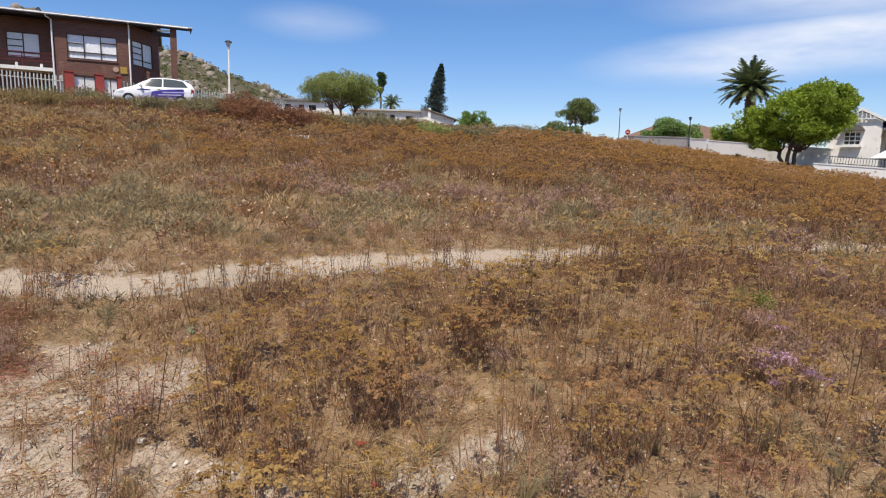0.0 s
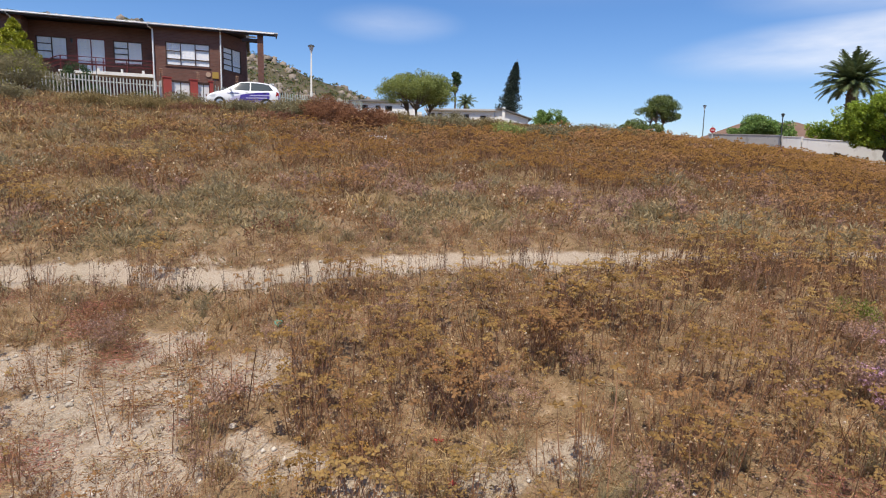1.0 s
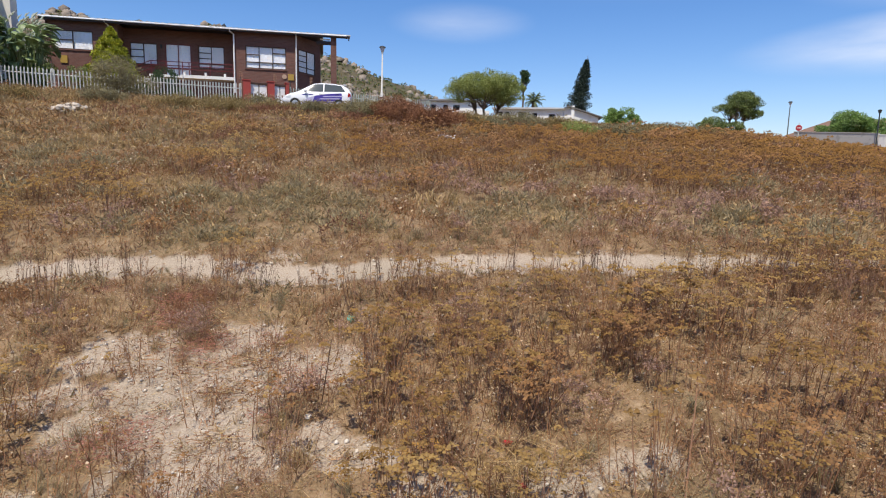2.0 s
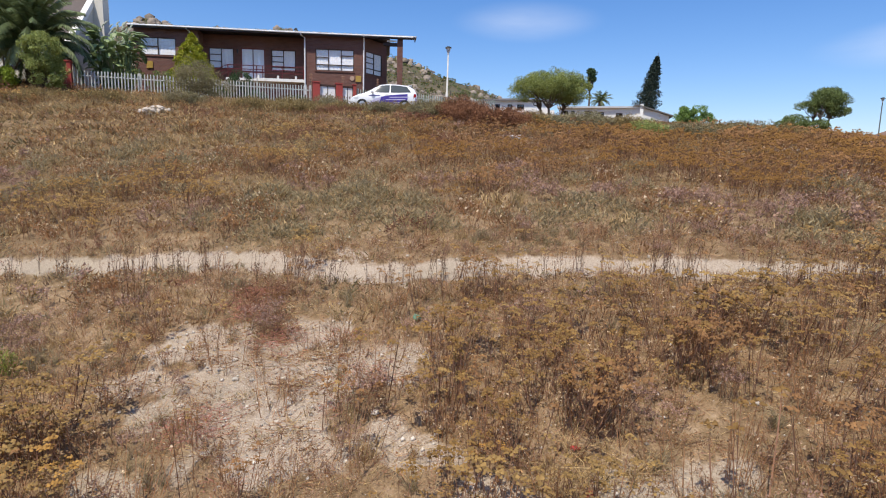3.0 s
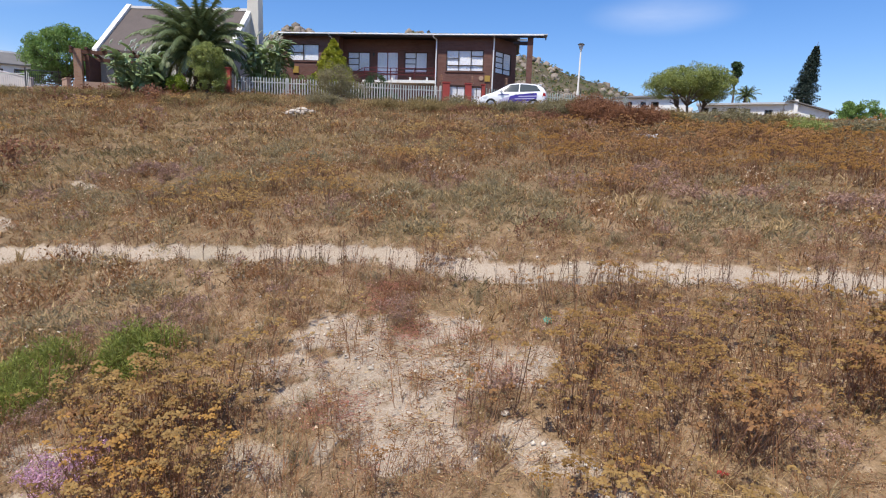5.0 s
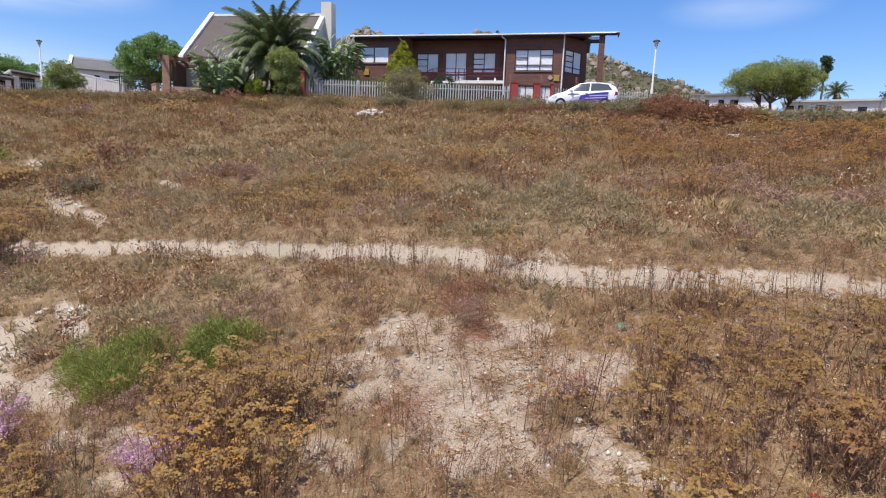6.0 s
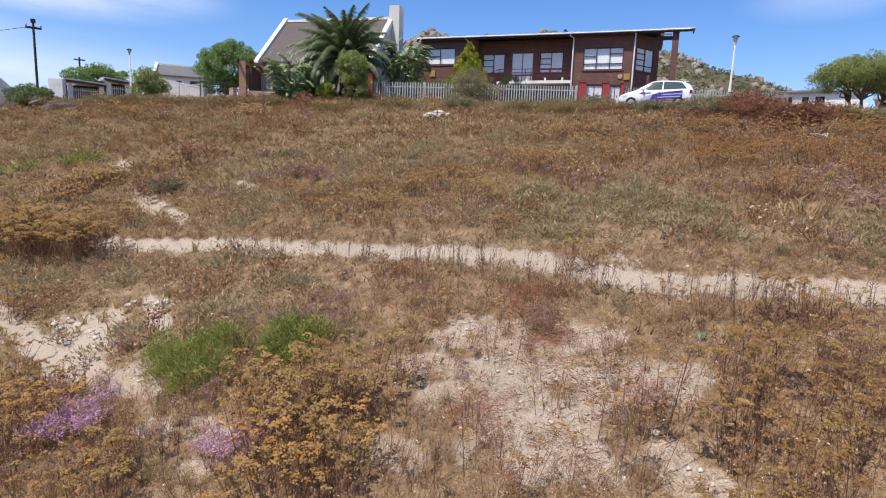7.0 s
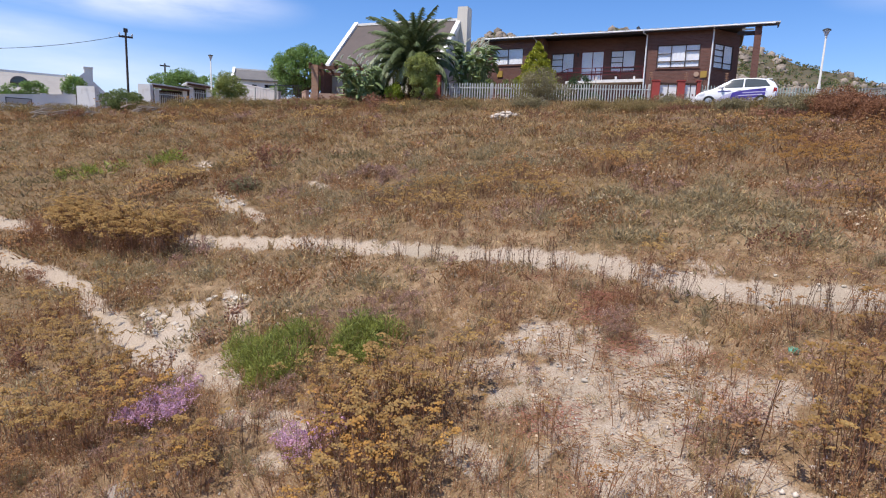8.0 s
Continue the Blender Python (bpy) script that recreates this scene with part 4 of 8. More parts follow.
            part(name, g, mat, parent or c, label, smooth=True)

    side_patch("front_side_window", ([(-0.34, 0.985), (0.2, 0.975), (0.86, 0.965)], [(-0.36, 1.43), (0.1, 1.40), (0.44, 1.25)]), CAR_GLASS)
    side_patch("rear_side_window", ([(-1.58, 1.03), (-0.9, 1.0), (-0.41, 0.99)], [(-1.34, 1.36), (-0.9, 1.42), (-0.42, 1.43)]), CAR_GLASS)
    side_patch("purple_panel", ([(-1.86, 0.38), (-1.3, 0.30), (-0.8, 0.26), (-0.3, 0.25), (0.3, 0.25)], [(-1.86, 0.90), (-1.3, 0.93), (-0.75, 0.885), (-0.3, 0.83), (0.12, 0.74)]), CAR_PURPLE, 0.008, "purple vinyl wrap on the rear flank")
    side_patch("lavender_panel", ([(0.31, 0.25), (0.6, 0.25), (0.95, 0.25)], [(0.13, 0.735), (0.5, 0.62), (0.9, 0.34)]), CAR_LAVENDER, 0.008, "pale lavender fade of the wrap")
    for z, x0, x1 in ((0.74, -1.45, -0.35), (0.60, -1.25, -0.15), (0.46, -1.5, -0.6)):
        side_patch("lettering_bar", ([(x0, z), ((x0 + x1) / 2, z - 0.02), (x1, z - 0.045)], [(x0, z + 0.05), ((x0 + x1) / 2, z + 0.03), (x1, z + 0.005)]), CAR_LAVENDER, 0.014, "pale bar of lettering on the purple wrap")
    side_patch("lettering_bar", ([(0.2, 0.80), (0.5, 0.79), (0.8, 0.78)], [(0.2, 0.84), (0.5, 0.83), (0.8, 0.82)]), CAR_PURPLE, 0.014, "purple bar of lettering on the door")
    side_patch("door_seam", ([(-0.395, 0.32), (-0.385, 0.32)], [(-0.395, 0.96), (-0.385, 0.96)]), RUBBER, 0.01)
    side_patch("door_handle", ([(-0.28, 0.83), (-0.12, 0.83)], [(-0.28, 0.86), (-0.12, 0.86)]), RUBBER, 0.03)
    side_patch("door_handle", ([(-1.2, 0.86), (-1.05, 0.86)], [(-1.2, 0.89), (-1.05, 0.89)]), RUBBER, 0.03)
    side_patch("tail_light", ([(-1.9, 0.66), (-1.70, 0.70)], [(-1.86, 0.93), (-1.74, 0.97)]), RED_LENS, 0.014, "red wrap-round tail light")
    side_patch("headlight", ([(1.45, 0.60), (1.78, 0.54)], [(1.40, 0.74), (1.74, 0.68)]), CLEAR_LENS, 0.014)
    part("windscreen", Geo().add([(0.30, -0.55, 1.405), (0.30, 0.55, 1.405), (1.05, 0.62, 0.995), (1.05, -0.62, 0.995)], [(0, 3, 2, 1)]), CAR_GLASS, c)
    part("rear_window", Geo().add([(-1.50, -0.5, 1.415), (-1.50, 0.5, 1.415), (-1.865, 0.56, 1.07), (-1.865, -0.56, 1.07)], [(0, 1, 2, 3)]), CAR_GLASS, c)
    part("rear_spoiler", Geo().box(-1.62, -1.40, -0.5, 0.5, 1.42, 1.455), CAR_WHITE, c)
    for y in (0.93, -0.93):
        part("door_mirror", Geo().tube([(0.62, y - math.copysign(0.12, y), 0.98), (0.62, y, 1.0), (0.60, y + math.copysign(0.08, y), 1.0)], [0.03, 0.09, 0.05], 8), CAR_WHITE, c)
    for x in (-1.22, 1.2):
        for y in (-0.76, 0.76):
            k = math.copysign(1, y)
            w = part("wheel", Geo().tube([(x, y - 0.1 * k, 0.3), (x, y - 0.08 * k, 0.3), (x, y + 0.1 * k, 0.3), (x, y + 0.12 * k, 0.3)], [0.26, 0.3, 0.3, 0.24], 20), RUBBER, c)
            part("rim", Geo().tube([(x, y + 0.1 * k, 0.3), (x, y + 0.13 * k, 0.3)], [0.2, 0.17], 12), ALLOY, w)
    part("number_plate", Geo().box(-1.96, -1.94, -0.25, 0.25, 0.62, 0.73), WHITE_CLEAN, c)
    return c


def boundary_wall(name, label, a, b, top_a, top_b, thick=0.22, mat=None, piers=0.0, cap=True):
    """A garden wall from a to b (x, y), its top at the given heights, standing in the ground."""
    a, b = Vector((*a, 0)), Vector((*b, 0))
    run = (b - a).length
    turn = math.degrees(math.atan2(b.y - a.y, b.x - a.x))
    z = float(surface(a.x, a.y))
    w = thing(name, label, "wall", stand(a.x, a.y, z, turn))
    n = max(2, int(run / 2.5))
    low = [float(surface(*(a.lerp(b, k / n)).xy)) - z - 0.3 for k in range(n + 1)]
    outline = [(run * k / n, 0, low[k]) for k in range(n + 1)] + [(run, 0, top_b - z), (0, 0, top_a - z)]
    part("wall_face", Geo().prism(outline[::-1], (0, thick, 0)), mat or WHITE, w)
    if cap:
        part("coping", Geo().prism([(-0.03, -0.03, top_a - z), (run + 0.03, -0.03, top_b - z), (run + 0.03, thick + 0.03, top_b - z), (-0.03, thick + 0.03, top_a - z)], (0, 0, 0.06)), mat or WHITE, w)
    if piers:
        k = 0.0
        while k <= run:
            zt = top_a + (top_b - top_a) * k / run - z
            part("pier", Geo().box(k - 0.17, k + 0.17, -0.06, thick + 0.06, zt - 2.2, zt + 0.12), mat or WHITE, w)
            k += piers
    return w


def railing(name, label, a, b, z_base, hgt, mat, gap=0.13):
    a, b = Vector((*a, 0)), Vector((*b, 0))
    run = (b - a).length
    f = thing(name, label, "railing", stand(a.x, a.y, z_base, math.degrees(math.atan2(b.y - a.y, b.x - a.x))))
    first = None
    for k in range(int(run / gap) + 1):
        if first is None:
            first = part("bar", Geo().tube([(0, 0, 0), (0, 0, hgt)], [0.013, 0.013], 5), mat, f)
        else:
            shared("bar", first, f, pose(k * gap, 0, 0))
    for z in (0.08, hgt - 0.08):
        part("rail", Geo().box(0, run, -0.02, 0.02, z, z + 0.04), mat, f)
    for k in range(int(run / 2.2) + 1):
        part("post", Geo().box(k * 2.2 - 0.03, k * 2.2 + 0.03, -0.03, 0.03, 0, hgt + 0.08), mat, f)
    return f


# ---- trees, palms and garden plants ----
def leaf_cloud(centres, radii, count, size, rng, squash=0.8, droop=0.0, aspect=0.7):
    """Small pointed leaves, twice the count given, gathered round centres. Returns corners and triangles."""
    centres, radii = np.asarray(centres, float), np.asarray(radii, float)
    count, size = int(count * 2), size * 0.72
    pick = rng.integers(0, len(centres), count)
    off = rng.normal(size=(count, 3))
    off /= np.linalg.norm(off, axis=1)[:, None] + 1e-9
    off *= rng.uniform(0.35, 1.0, count)[:, None] ** 0.5
    off[:, 2] *= squash
    p = centres[pick] + off * radii[pick][:, None]
    way = off + rng.normal(size=(count, 3)) * 0.7
    way[:, 2] -= droop
    way /= np.linalg.norm(way, axis=1)[:, None] + 1e-9
    side = np.cross(way, rng.normal(size=(count, 3)))
    side /= np.linalg.norm(side, axis=1)[:, None] + 1e-9
    ln = size * rng.uniform(0.6, 1.4, count)[:, None]
    wd = ln * aspect * 0.5
    v = np.stack([p - side * wd, p + side * wd, p + way * ln], 1).reshape(-1, 3)
    return v, np.arange(3 * count).reshape(-1, 3)


def array_part(name, v, f, mat, parent, label=""):
    ob = new(name, array_mesh(name, v, f, [mat]))
    ob.parent = parent
    return tagged(ob, label) if label else ob


def limb(g, a, b, r0, r1, rng, bend=0.15, sides=7, n=5):
    a, b = Vector(a), Vector(b)
    j = (b - a).length * bend
    pts = [a.lerp(b, k / n) + (Vector(rng.normal(size=3)) * j * 0.4 * (0 < k < n)) for k in range(n + 1)]
    g.tube(pts, [r0 + (r1 - r0) * k / n for k in range(n + 1)], sides)
    return pts


def tree(name, label, x, y, lobes, leaf, seed, z=None, stems=1, trunk=0.18, clumps=110, leaves=7000, size=0.2, clump=0.5, fork=0.35, category="tree", spread=0.3, aspect=0.7):
    """lobes: ellipsoids of the crown (x, y, z from the tree's foot, radius across, radius up)."""
    rng = np.random.default_rng(seed)
    z = float(surface(x, y)) if z is None else z
    t = thing(name, label, category, stand(x, y, z))
    centres = []
    weight = np.array([l[3] ** 2 * l[4] for l in lobes])
    for k in rng.choice(len(lobes), clumps, p=weight / weight.sum()):
        lx, ly, lz, r, h = lobes[k]
        d = rng.normal(size=3)
        d /= np.linalg.norm(d)
        d *= rng.uniform(0.5, 1.0) ** 0.6
        centres.append((lx + d[0] * r * 0.92, ly + d[1] * r * 0.92, lz + d[2] * h * 0.9))
    centres = np.array(centres)
    g = Geo()
    low = min(l[2] - l[4] for l in lobes)
    mid_z = float(np.mean([l[2] for l in lobes]))
    tips = []
    for s in range(stems):
        a = 2 * math.pi * s / stems + rng.uniform(0, 1)
        foot = (spread * 0.4 * math.cos(a) * (stems > 1), spread * 0.4 * math.sin(a) * (stems > 1), -0.2)
        head = (spread * math.cos(a) * (1 if stems > 1 else 0.3), spread * math.sin(a) * (1 if stems > 1 else 0.3), max(low * 0.9, mid_z * fork))
        limb(g, foot, head, trunk, trunk * 0.72, rng, 0.1, 9 if trunk > 0.05 else 5)
        tips.append(head)
    big = trunk > 0.05
    for k in range(0, len(centres), max(1, len(centres) // (34 if big else 16))):
        c = centres[k]
        h = tips[int(np.argmin([math.dist(q[:2], c[:2]) for q in tips]))]
        m = (np.array(h) * 0.45 + c * 0.55) + rng.normal(size=3) * 0.15
        limb(g, h, m, trunk * 0.45, trunk * 0.25, rng, 0.2, 5 if big else 3, 4 if big else 2)
        limb(g, m, c, trunk * 0.25, trunk * 0.06, rng, 0.2, 4 if big else 3, 4 if big else 2)
    part("trunk", g, BARK, t, smooth=True)
    radii = clump * rng.uniform(0.6, 1.25, len(centres))
    v, f = leaf_cloud(centres, radii, leaves, size, rng, 0.75, aspect=aspect)
    array_part("crown", v, f, leaf, t)
    return t


def frond_blades(base, yaw, pitch, length, curl, rng, pairs=26, blade=0.42, width=0.05, v_angle=0.5, blow=(0.0, 0.0)):
    """One feather frond: a drooping rachis with two rows of narrow leaflets."""
    pts, way = [Vector(base)], pitch
    n = 10
    for k in range(n):
        pts.append(pts[-1] + Vector((math.cos(yaw) * math.cos(way), math.sin(yaw) * math.cos(way), math.sin(way))) * (length / n))
        way -= curl / n * (0.5 + k / n)
    pts = [p + Vector((blow[0], blow[1], -0.15 * math.hypot(*blow))) * length * (k / n) ** 2 for k, p in enumerate(pts)]
    v, f = [], []
    across = Vector((-math.sin(yaw), math.cos(yaw), 0))
    for k in range(pairs):
        t = 0.12 + 0.88 * k / pairs
        i = min(int(t * n), n - 1)
        p = pts[i].lerp(pts[i + 1], t * n - i)
        ahead = (pts[i + 1] - pts[i]).normalized()
        ln = blade * (0.35 + 1.0 * math.sin(math.pi * min(1, t * 0.9 + 0.08))) * rng.uniform(0.85, 1.15)
        for s in (1, -1):
            d = (across * s * 0.85 + ahead * 0.65 + Vector((0, 0, -v_angle + rng.uniform(-0.2, 0.2)))).normalized()
            w = ahead * width
            m = len(v)
            v += [p - w, p + w, p + d * ln]
            f.append((m, m + 1, m + 2))
    rach = Geo().tube(pts, [0.035 * (1 - 0.85 * k / n) for k in range(n + 1)], 4, caps=False)
    m = len(v)
    v += rach.v
    for q in rach.f:
        f += [(q[0] + m, q[1] + m, q[2] + m), (q[0] + m, q[2] + m, q[3] + m)]
    return v, f


def palm(name, label, x, y, z, trunk_h, length, fronds, seed, trunk_r=0.28, blade=0.42, dry=6, wind=0.0, pairs=26, curl=1.5, steep=1.35, fall=1.0, blow=(0.0, 0.0), hang=0.5):
    rng = np.random.default_rng(seed)
    t = thing(name, label, "palm tree", stand(x, y, z))
    pts = [(0, 0, -0.2), (0, 0, trunk_h * 0.5), (0.02, 0, trunk_h * 0.85), (0, 0, trunk_h + 0.15)]
    g = Geo().tube(pts, [trunk_r * 1.15, trunk_r, trunk_r * 1.1, trunk_r * 0.8], 12)
    for k in range(60):
        a, h = k * 2.4, trunk_h * (0.15 + 0.85 * k / 60)
        c = Vector((math.cos(a), math.sin(a), 0)) * trunk_r
        g.tube([c * 0.8 + Vector((0, 0, h)), c * 1.3 + Vector((0, 0, h + 0.16))], [0.07, 0.04], 4)
    part("trunk", g, PALM_BARK, t)
    for k in range(fronds + dry):
        yaw = k * 2.39996 + rng.uniform(-0.2, 0.2)
        u = k / fronds
        pitch = steep - (steep + 0.15) * u * fall if k < fronds else rng.uniform(-1.2, -0.7)
        ln = length * rng.uniform(0.85, 1.08) * (0.75 if k >= fronds else 1)
        v, f = frond_blades((0, 0, trunk_h + 0.1), yaw + wind * math.sin(yaw), pitch, ln, curl * (0.62 + 0.7 * min(u, 1.0)) + rng.uniform(-0.2, 0.4), rng, pairs, blade, v_angle=hang, blow=blow)
        g = Geo()
        g.add(v, f)
        part("frond", g, LEAF_PALM if k < fronds else LEAF_PALM_DRY, t, "" if k < fronds else "dry brown hanging frond")
    return t


def paddle_clump(name, label, x, y, z, top, across, count, seed, bloom=0):
    """Giant strelitzia: upright stalks with broad paddle leaves, each leaf a part."""
    rng = np.random.default_rng(seed)
    t = thing(name, label, "shrub", stand(x, y, z))
    for k in range(count):
        a = rng.uniform(0, 2 * math.pi)
        r = across * math.sqrt(rng.uniform(0, 1)) * 0.5
        foot = Vector((math.cos(a) * r * 0.7, math.sin(a) * r * 0.7, -0.1))
        h = top * rng.uniform(0.05, 0.84)
        lean = rng.uniform(0.1, 0.55)
        tip = foot + Vector((math.cos(a) * lean * h * 0.5, math.sin(a) * lean * h * 0.5, h))
        g = Geo().tube([foot, foot.lerp(tip, 0.6) + Vector((0, 0, 0.05)), tip], [0.03, 0.024, 0.014], 4)
        yaw = a + rng.uniform(-1.2, 1.2)
        side = Vector((-math.sin(yaw), math.cos(yaw), 0))
        pit = rng.uniform(-0.3, 1.15)
        ln, w = rng.uniform(0.5, 0.85) * (top / 3.2), rng.uniform(0.11, 0.19) * (top / 3.2)
        rows, p, way = [], tip, pit
        for i in range(7):
            u = i / 6
            ww = w * math.sin(math.pi * (0.08 + 0.9 * u)) ** 0.7
            ahead = Vector((math.cos(yaw) * math.cos(way), math.sin(yaw) * math.cos(way), math.sin(way)))
            lift = ahead.cross(side) * -0.35 * ww
            rows.append((p + side * ww + lift, p, p - side * ww + lift))
            p = p + ahead * (ln / 6)
            way -= 0.22
        v = [q for r3 in rows for q in r3]
        f = [(3 * i + c, 3 * i + c + 1, 3 * i + c + 4, 3 * i + c + 3) for i in range(6) for c in (0, 1)]
        g.add(v, f)
        part("leaf", g, LEAF_STREL, t)
    for k in range(bloom):
        p = Vector((rng.uniform(-across, across) * 0.4, rng.uniform(-across, across) * 0.4, top * rng.uniform(0.55, 0.95)))
        part("bloom", Geo().tube([p, p + Vector((0.1, 0, 0.12)), p + Vector((0.3, 0, 0.2))], [0.05, 0.05, 0.01], 5), FLOWER_WHITE, t)
    return t


def cone_tree(name, label, x, y, z, hgt, r, leaf, seed, leaves=5000, size=0.12, lean=(0, 0), tiers=0, low=0.05, category="tree"):
    """A conical conifer, with tiers of boughs where tiers is given, else a dense cone of sprays."""
    rng = np.random.default_rng(seed)
    t = thing(name, label, category, stand(x, y, z))
    g = Geo().tube([(0, 0, -0.2), (lean[0] * 0.5, lean[1] * 0.5, hgt * 0.5), (lean[0], lean[1], hgt)], [r * 0.1 + 0.05, r * 0.06 + 0.03, 0.02], 7)
    centres, radii = [], []
    if tiers:
        for k in range(tiers):
            u = k / tiers
            zz = hgt * (low + (0.97 - low) * u)
            rr = r * (1 - u) ** 0.85 * rng.uniform(0.6, 1.12)
            axis = Vector((lean[0] * zz / hgt, lean[1] * zz / hgt, zz))
            n = 7
            for b in range(n):
                a = 2 * math.pi * b / n + k * 0.6 + rng.uniform(-0.2, 0.2)
                tip = axis + Vector((math.cos(a) * rr, math.sin(a) * rr, rr * 0.10))
                g.tube([axis, tip], [0.04, 0.012], 4)
                for q in (0.4, 0.65, 0.85, 1.0):
                    centres.append(tuple(axis.lerp(tip, q)))
                    radii.append((0.10 + 0.2 * rr / r) * (1.3 - 0.4 * q) * (hgt / 8))
    else:
        for k in range(260):
            u = rng.uniform(0, 1) ** 1.5
            rr = r * (1 - u) ** 0.8 * rng.uniform(0.55, 1.0)
            a = rng.uniform(0, 2 * math.pi)
            centres.append((math.cos(a) * rr, math.sin(a) * rr, hgt * (low + (0.98 - low) * u)))
            radii.append(0.10 + 0.16 * (1 - u))
    part("trunk", g, BARK, t)
    v, f = leaf_cloud(centres, radii, leaves, size, rng, 1.0, droop=-0.5 if not tiers else -0.2)
    array_part("crown", v, f, leaf, t)
    return t


def shrub(name, label, x, y, lobes, leaf, seed, z=None, leaves=2600, size=0.12, clump=0.22, clumps=60, aspect=0.7):
    return tree(name, label, x, y, lobes, leaf, seed, z, stems=4, trunk=0.035, clumps=clumps, leaves=leaves, size=size, clump=clump, fork=0.25, category="shrub", spread=0.15, aspect=aspect)


# ---- the street above the field ----
brick_house()
FX, FY, FTURN = -20.43, 32.21, 40.0
fence("palisade_fence", "pale galvanised palisade fence with electric wire brackets", FX, FY, FTURN, -13.05, -0.2, lambda s: 4.97 + 0.004 * s, GALV, posts=3.2)
fence("palisade_fence", "pale green palisade fence behind the parked car", FX, FY, FTURN, 2.75, 12.5, lambda s: 4.97 - 0.012 * (s - 2.7), PALE_GREEN_STEEL, posts=3.2)
gate_wall(FX, FY, FTURN)
pier = thing("garden_pier", "red plastered end pier of the palisade fence", "pillar", on_ground(FX - 13.35 * math.cos(radians(FTURN)), FY - 13.35 * math.sin(radians(FTURN)), FTURN))
part("shaft", Geo().box(-0.2, 0.2, -0.2, 0.2, -0.2, 1.5), RED_WALL, pier)
part("pier_cap", Geo().box(-0.23, 0.23, -0.23, 0.23, 1.5, 1.57), RED_WALL, pier)
car()
street_lamp("street_lamp", "leaning pale post-top street lamp beside the car", -10.72, 29.57, 6.42, lean=(0.01, 0.0))
street_lamp("street_lamp", "pale post-top street lamp behind a bush", -44.55, 13.9, 6.85)
street_lamp("street_lamp", "slim post-top street lamp beyond the crest", 17.3, 57.45, 6.7, mat=STEEL_DARK)
utility_pole()

gabled_house("gabled_house", "cream gabled house with a steep dark roof and white copings", stand(-36.25 - 9.4 * math.cos(radians(29)) + 3.9 * math.sin(radians(29)), 30.3 - 9.4 * math.sin(radians(29)) - 3.9 * math.cos(radians(29)), 4.9, 29.0),
                    9.4, 7.8, 2.15, 3.55, CREAM, THATCH, [(1.2, 2.4, 0.4, 1.9, 2, ((0.5,), (0.5,))), (5.5, 6.6, 0.4, 1.9, 2, ((0.5,), (0.5,)))], coping=WHITE, chimney=(9.62, 0.80, 6.72), below=2.0)


def patio():
    p = thing("covered_patio", "tan brick patio with a timber pergola and railing", "patio", stand(-36.4, 18.0, 3.3, 50.0))
    part("base_wall", Geo().box(-0.4, 4.4, 0, 0.25, -0.8, 0.75), TAN_WALL, p)
    part("floor_slab", Geo().box(-0.4, 4.4, 0.25, 3.4, -0.8, 0.6), GREY_WALL, p)
    for x, mat in ((-0.3, BRICK_TAN), (3.9, BRICK_TAN)):
        part("brick_pillar", Geo().box(x, x + 0.42, -0.05, 0.37, -0.8, 2.55), mat, p)
    part("back_wall", Geo().box(-0.3, 4.4, 3.2, 3.4, 0.6, 2.4), CREAM, p)
    part("side_wall", Geo().box(0.2, 0.4, 0.4, 3.2, 0.6, 2.3), BRICK, p)
    part("beam", Geo().box(-0.5, 4.6, -0.02, 0.14, 2.3, 2.5).box(-0.5, 4.6, 3.0, 3.16, 2.3, 2.5), TIMBER, p)
    for k in range(7):
        part("rafter", Geo().box(-0.4 + k * 0.78, -0.28 + k * 0.78, -0.4, 3.6, 2.5, 2.62), TIMBER, p)
    r = part("railing", Geo().box(1.8, 3.9, 0.08, 0.14, 1.25, 1.33).box(1.8, 3.9, 0.08, 0.14, 0.95, 1.03), TIMBER, p)
    for x in (1.75, 2.8):
        part("post", Geo().box(x, x + 0.1, 0.06, 0.16, 0.75, 2.3 if x < 2 else 1.4), TIMBER, r)
    part("brace", Geo().prism([(1.85, 0.08, 1.8), (2.35, 0.08, 2.3), (2.45, 0.08, 2.3), (1.85, 0.08, 1.68)], (0, 0.08, 0)), TIMBER, p)


patio()
palm("feather_palm", "bushy date palm with arching wind-blown fronds", -32.8, 23.3, 3.6, 2.3, 4.3, 82, 11, trunk_r=0.3, blade=0.50, dry=10, wind=0.1, pairs=52, curl=1.85, steep=1.58, fall=0.78, blow=(-0.045, -0.055), hang=0.75)
paddle_clump("strelitzia_clump", "broad-leaved giant strelitzia beside the patio", -33.3, 19.6, 2.9, 3.5, 2.5, 240, 21, bloom=26)
paddle_clump("strelitzia_clump", "tall pale-blooming strelitzia by the brick house corner", -31.4, 27.4, 4.3, 4.1, 2.3, 210, 22, bloom=40)
shrub("garden_shrub", "rounded light green garden shrub beside the red pier", -29.4, 21.3, [(0, 0, 2.0, 0.95, 1.15), (0.2, 0.1, 1.1, 0.85, 0.9)], LEAF_WILLOW, 31, leaves=9000, size=0.10, clump=0.26, clumps=110)
shrub("garden_shrub", "small yellow-green shrub in front of the palm", -31.6, 20.9, [(0, 0, 0.6, 0.5, 0.6)], LEAF_BRIGHT, 32, leaves=1500)
shrub("garden_shrub", "low dark green shrub under the palm", -32.4, 21.3, [(0, 0, 0.45, 0.7, 0.45), (-0.9, -0.6, 0.4, 0.6, 0.4)], LEAF_DARK, 33, leaves=2000)
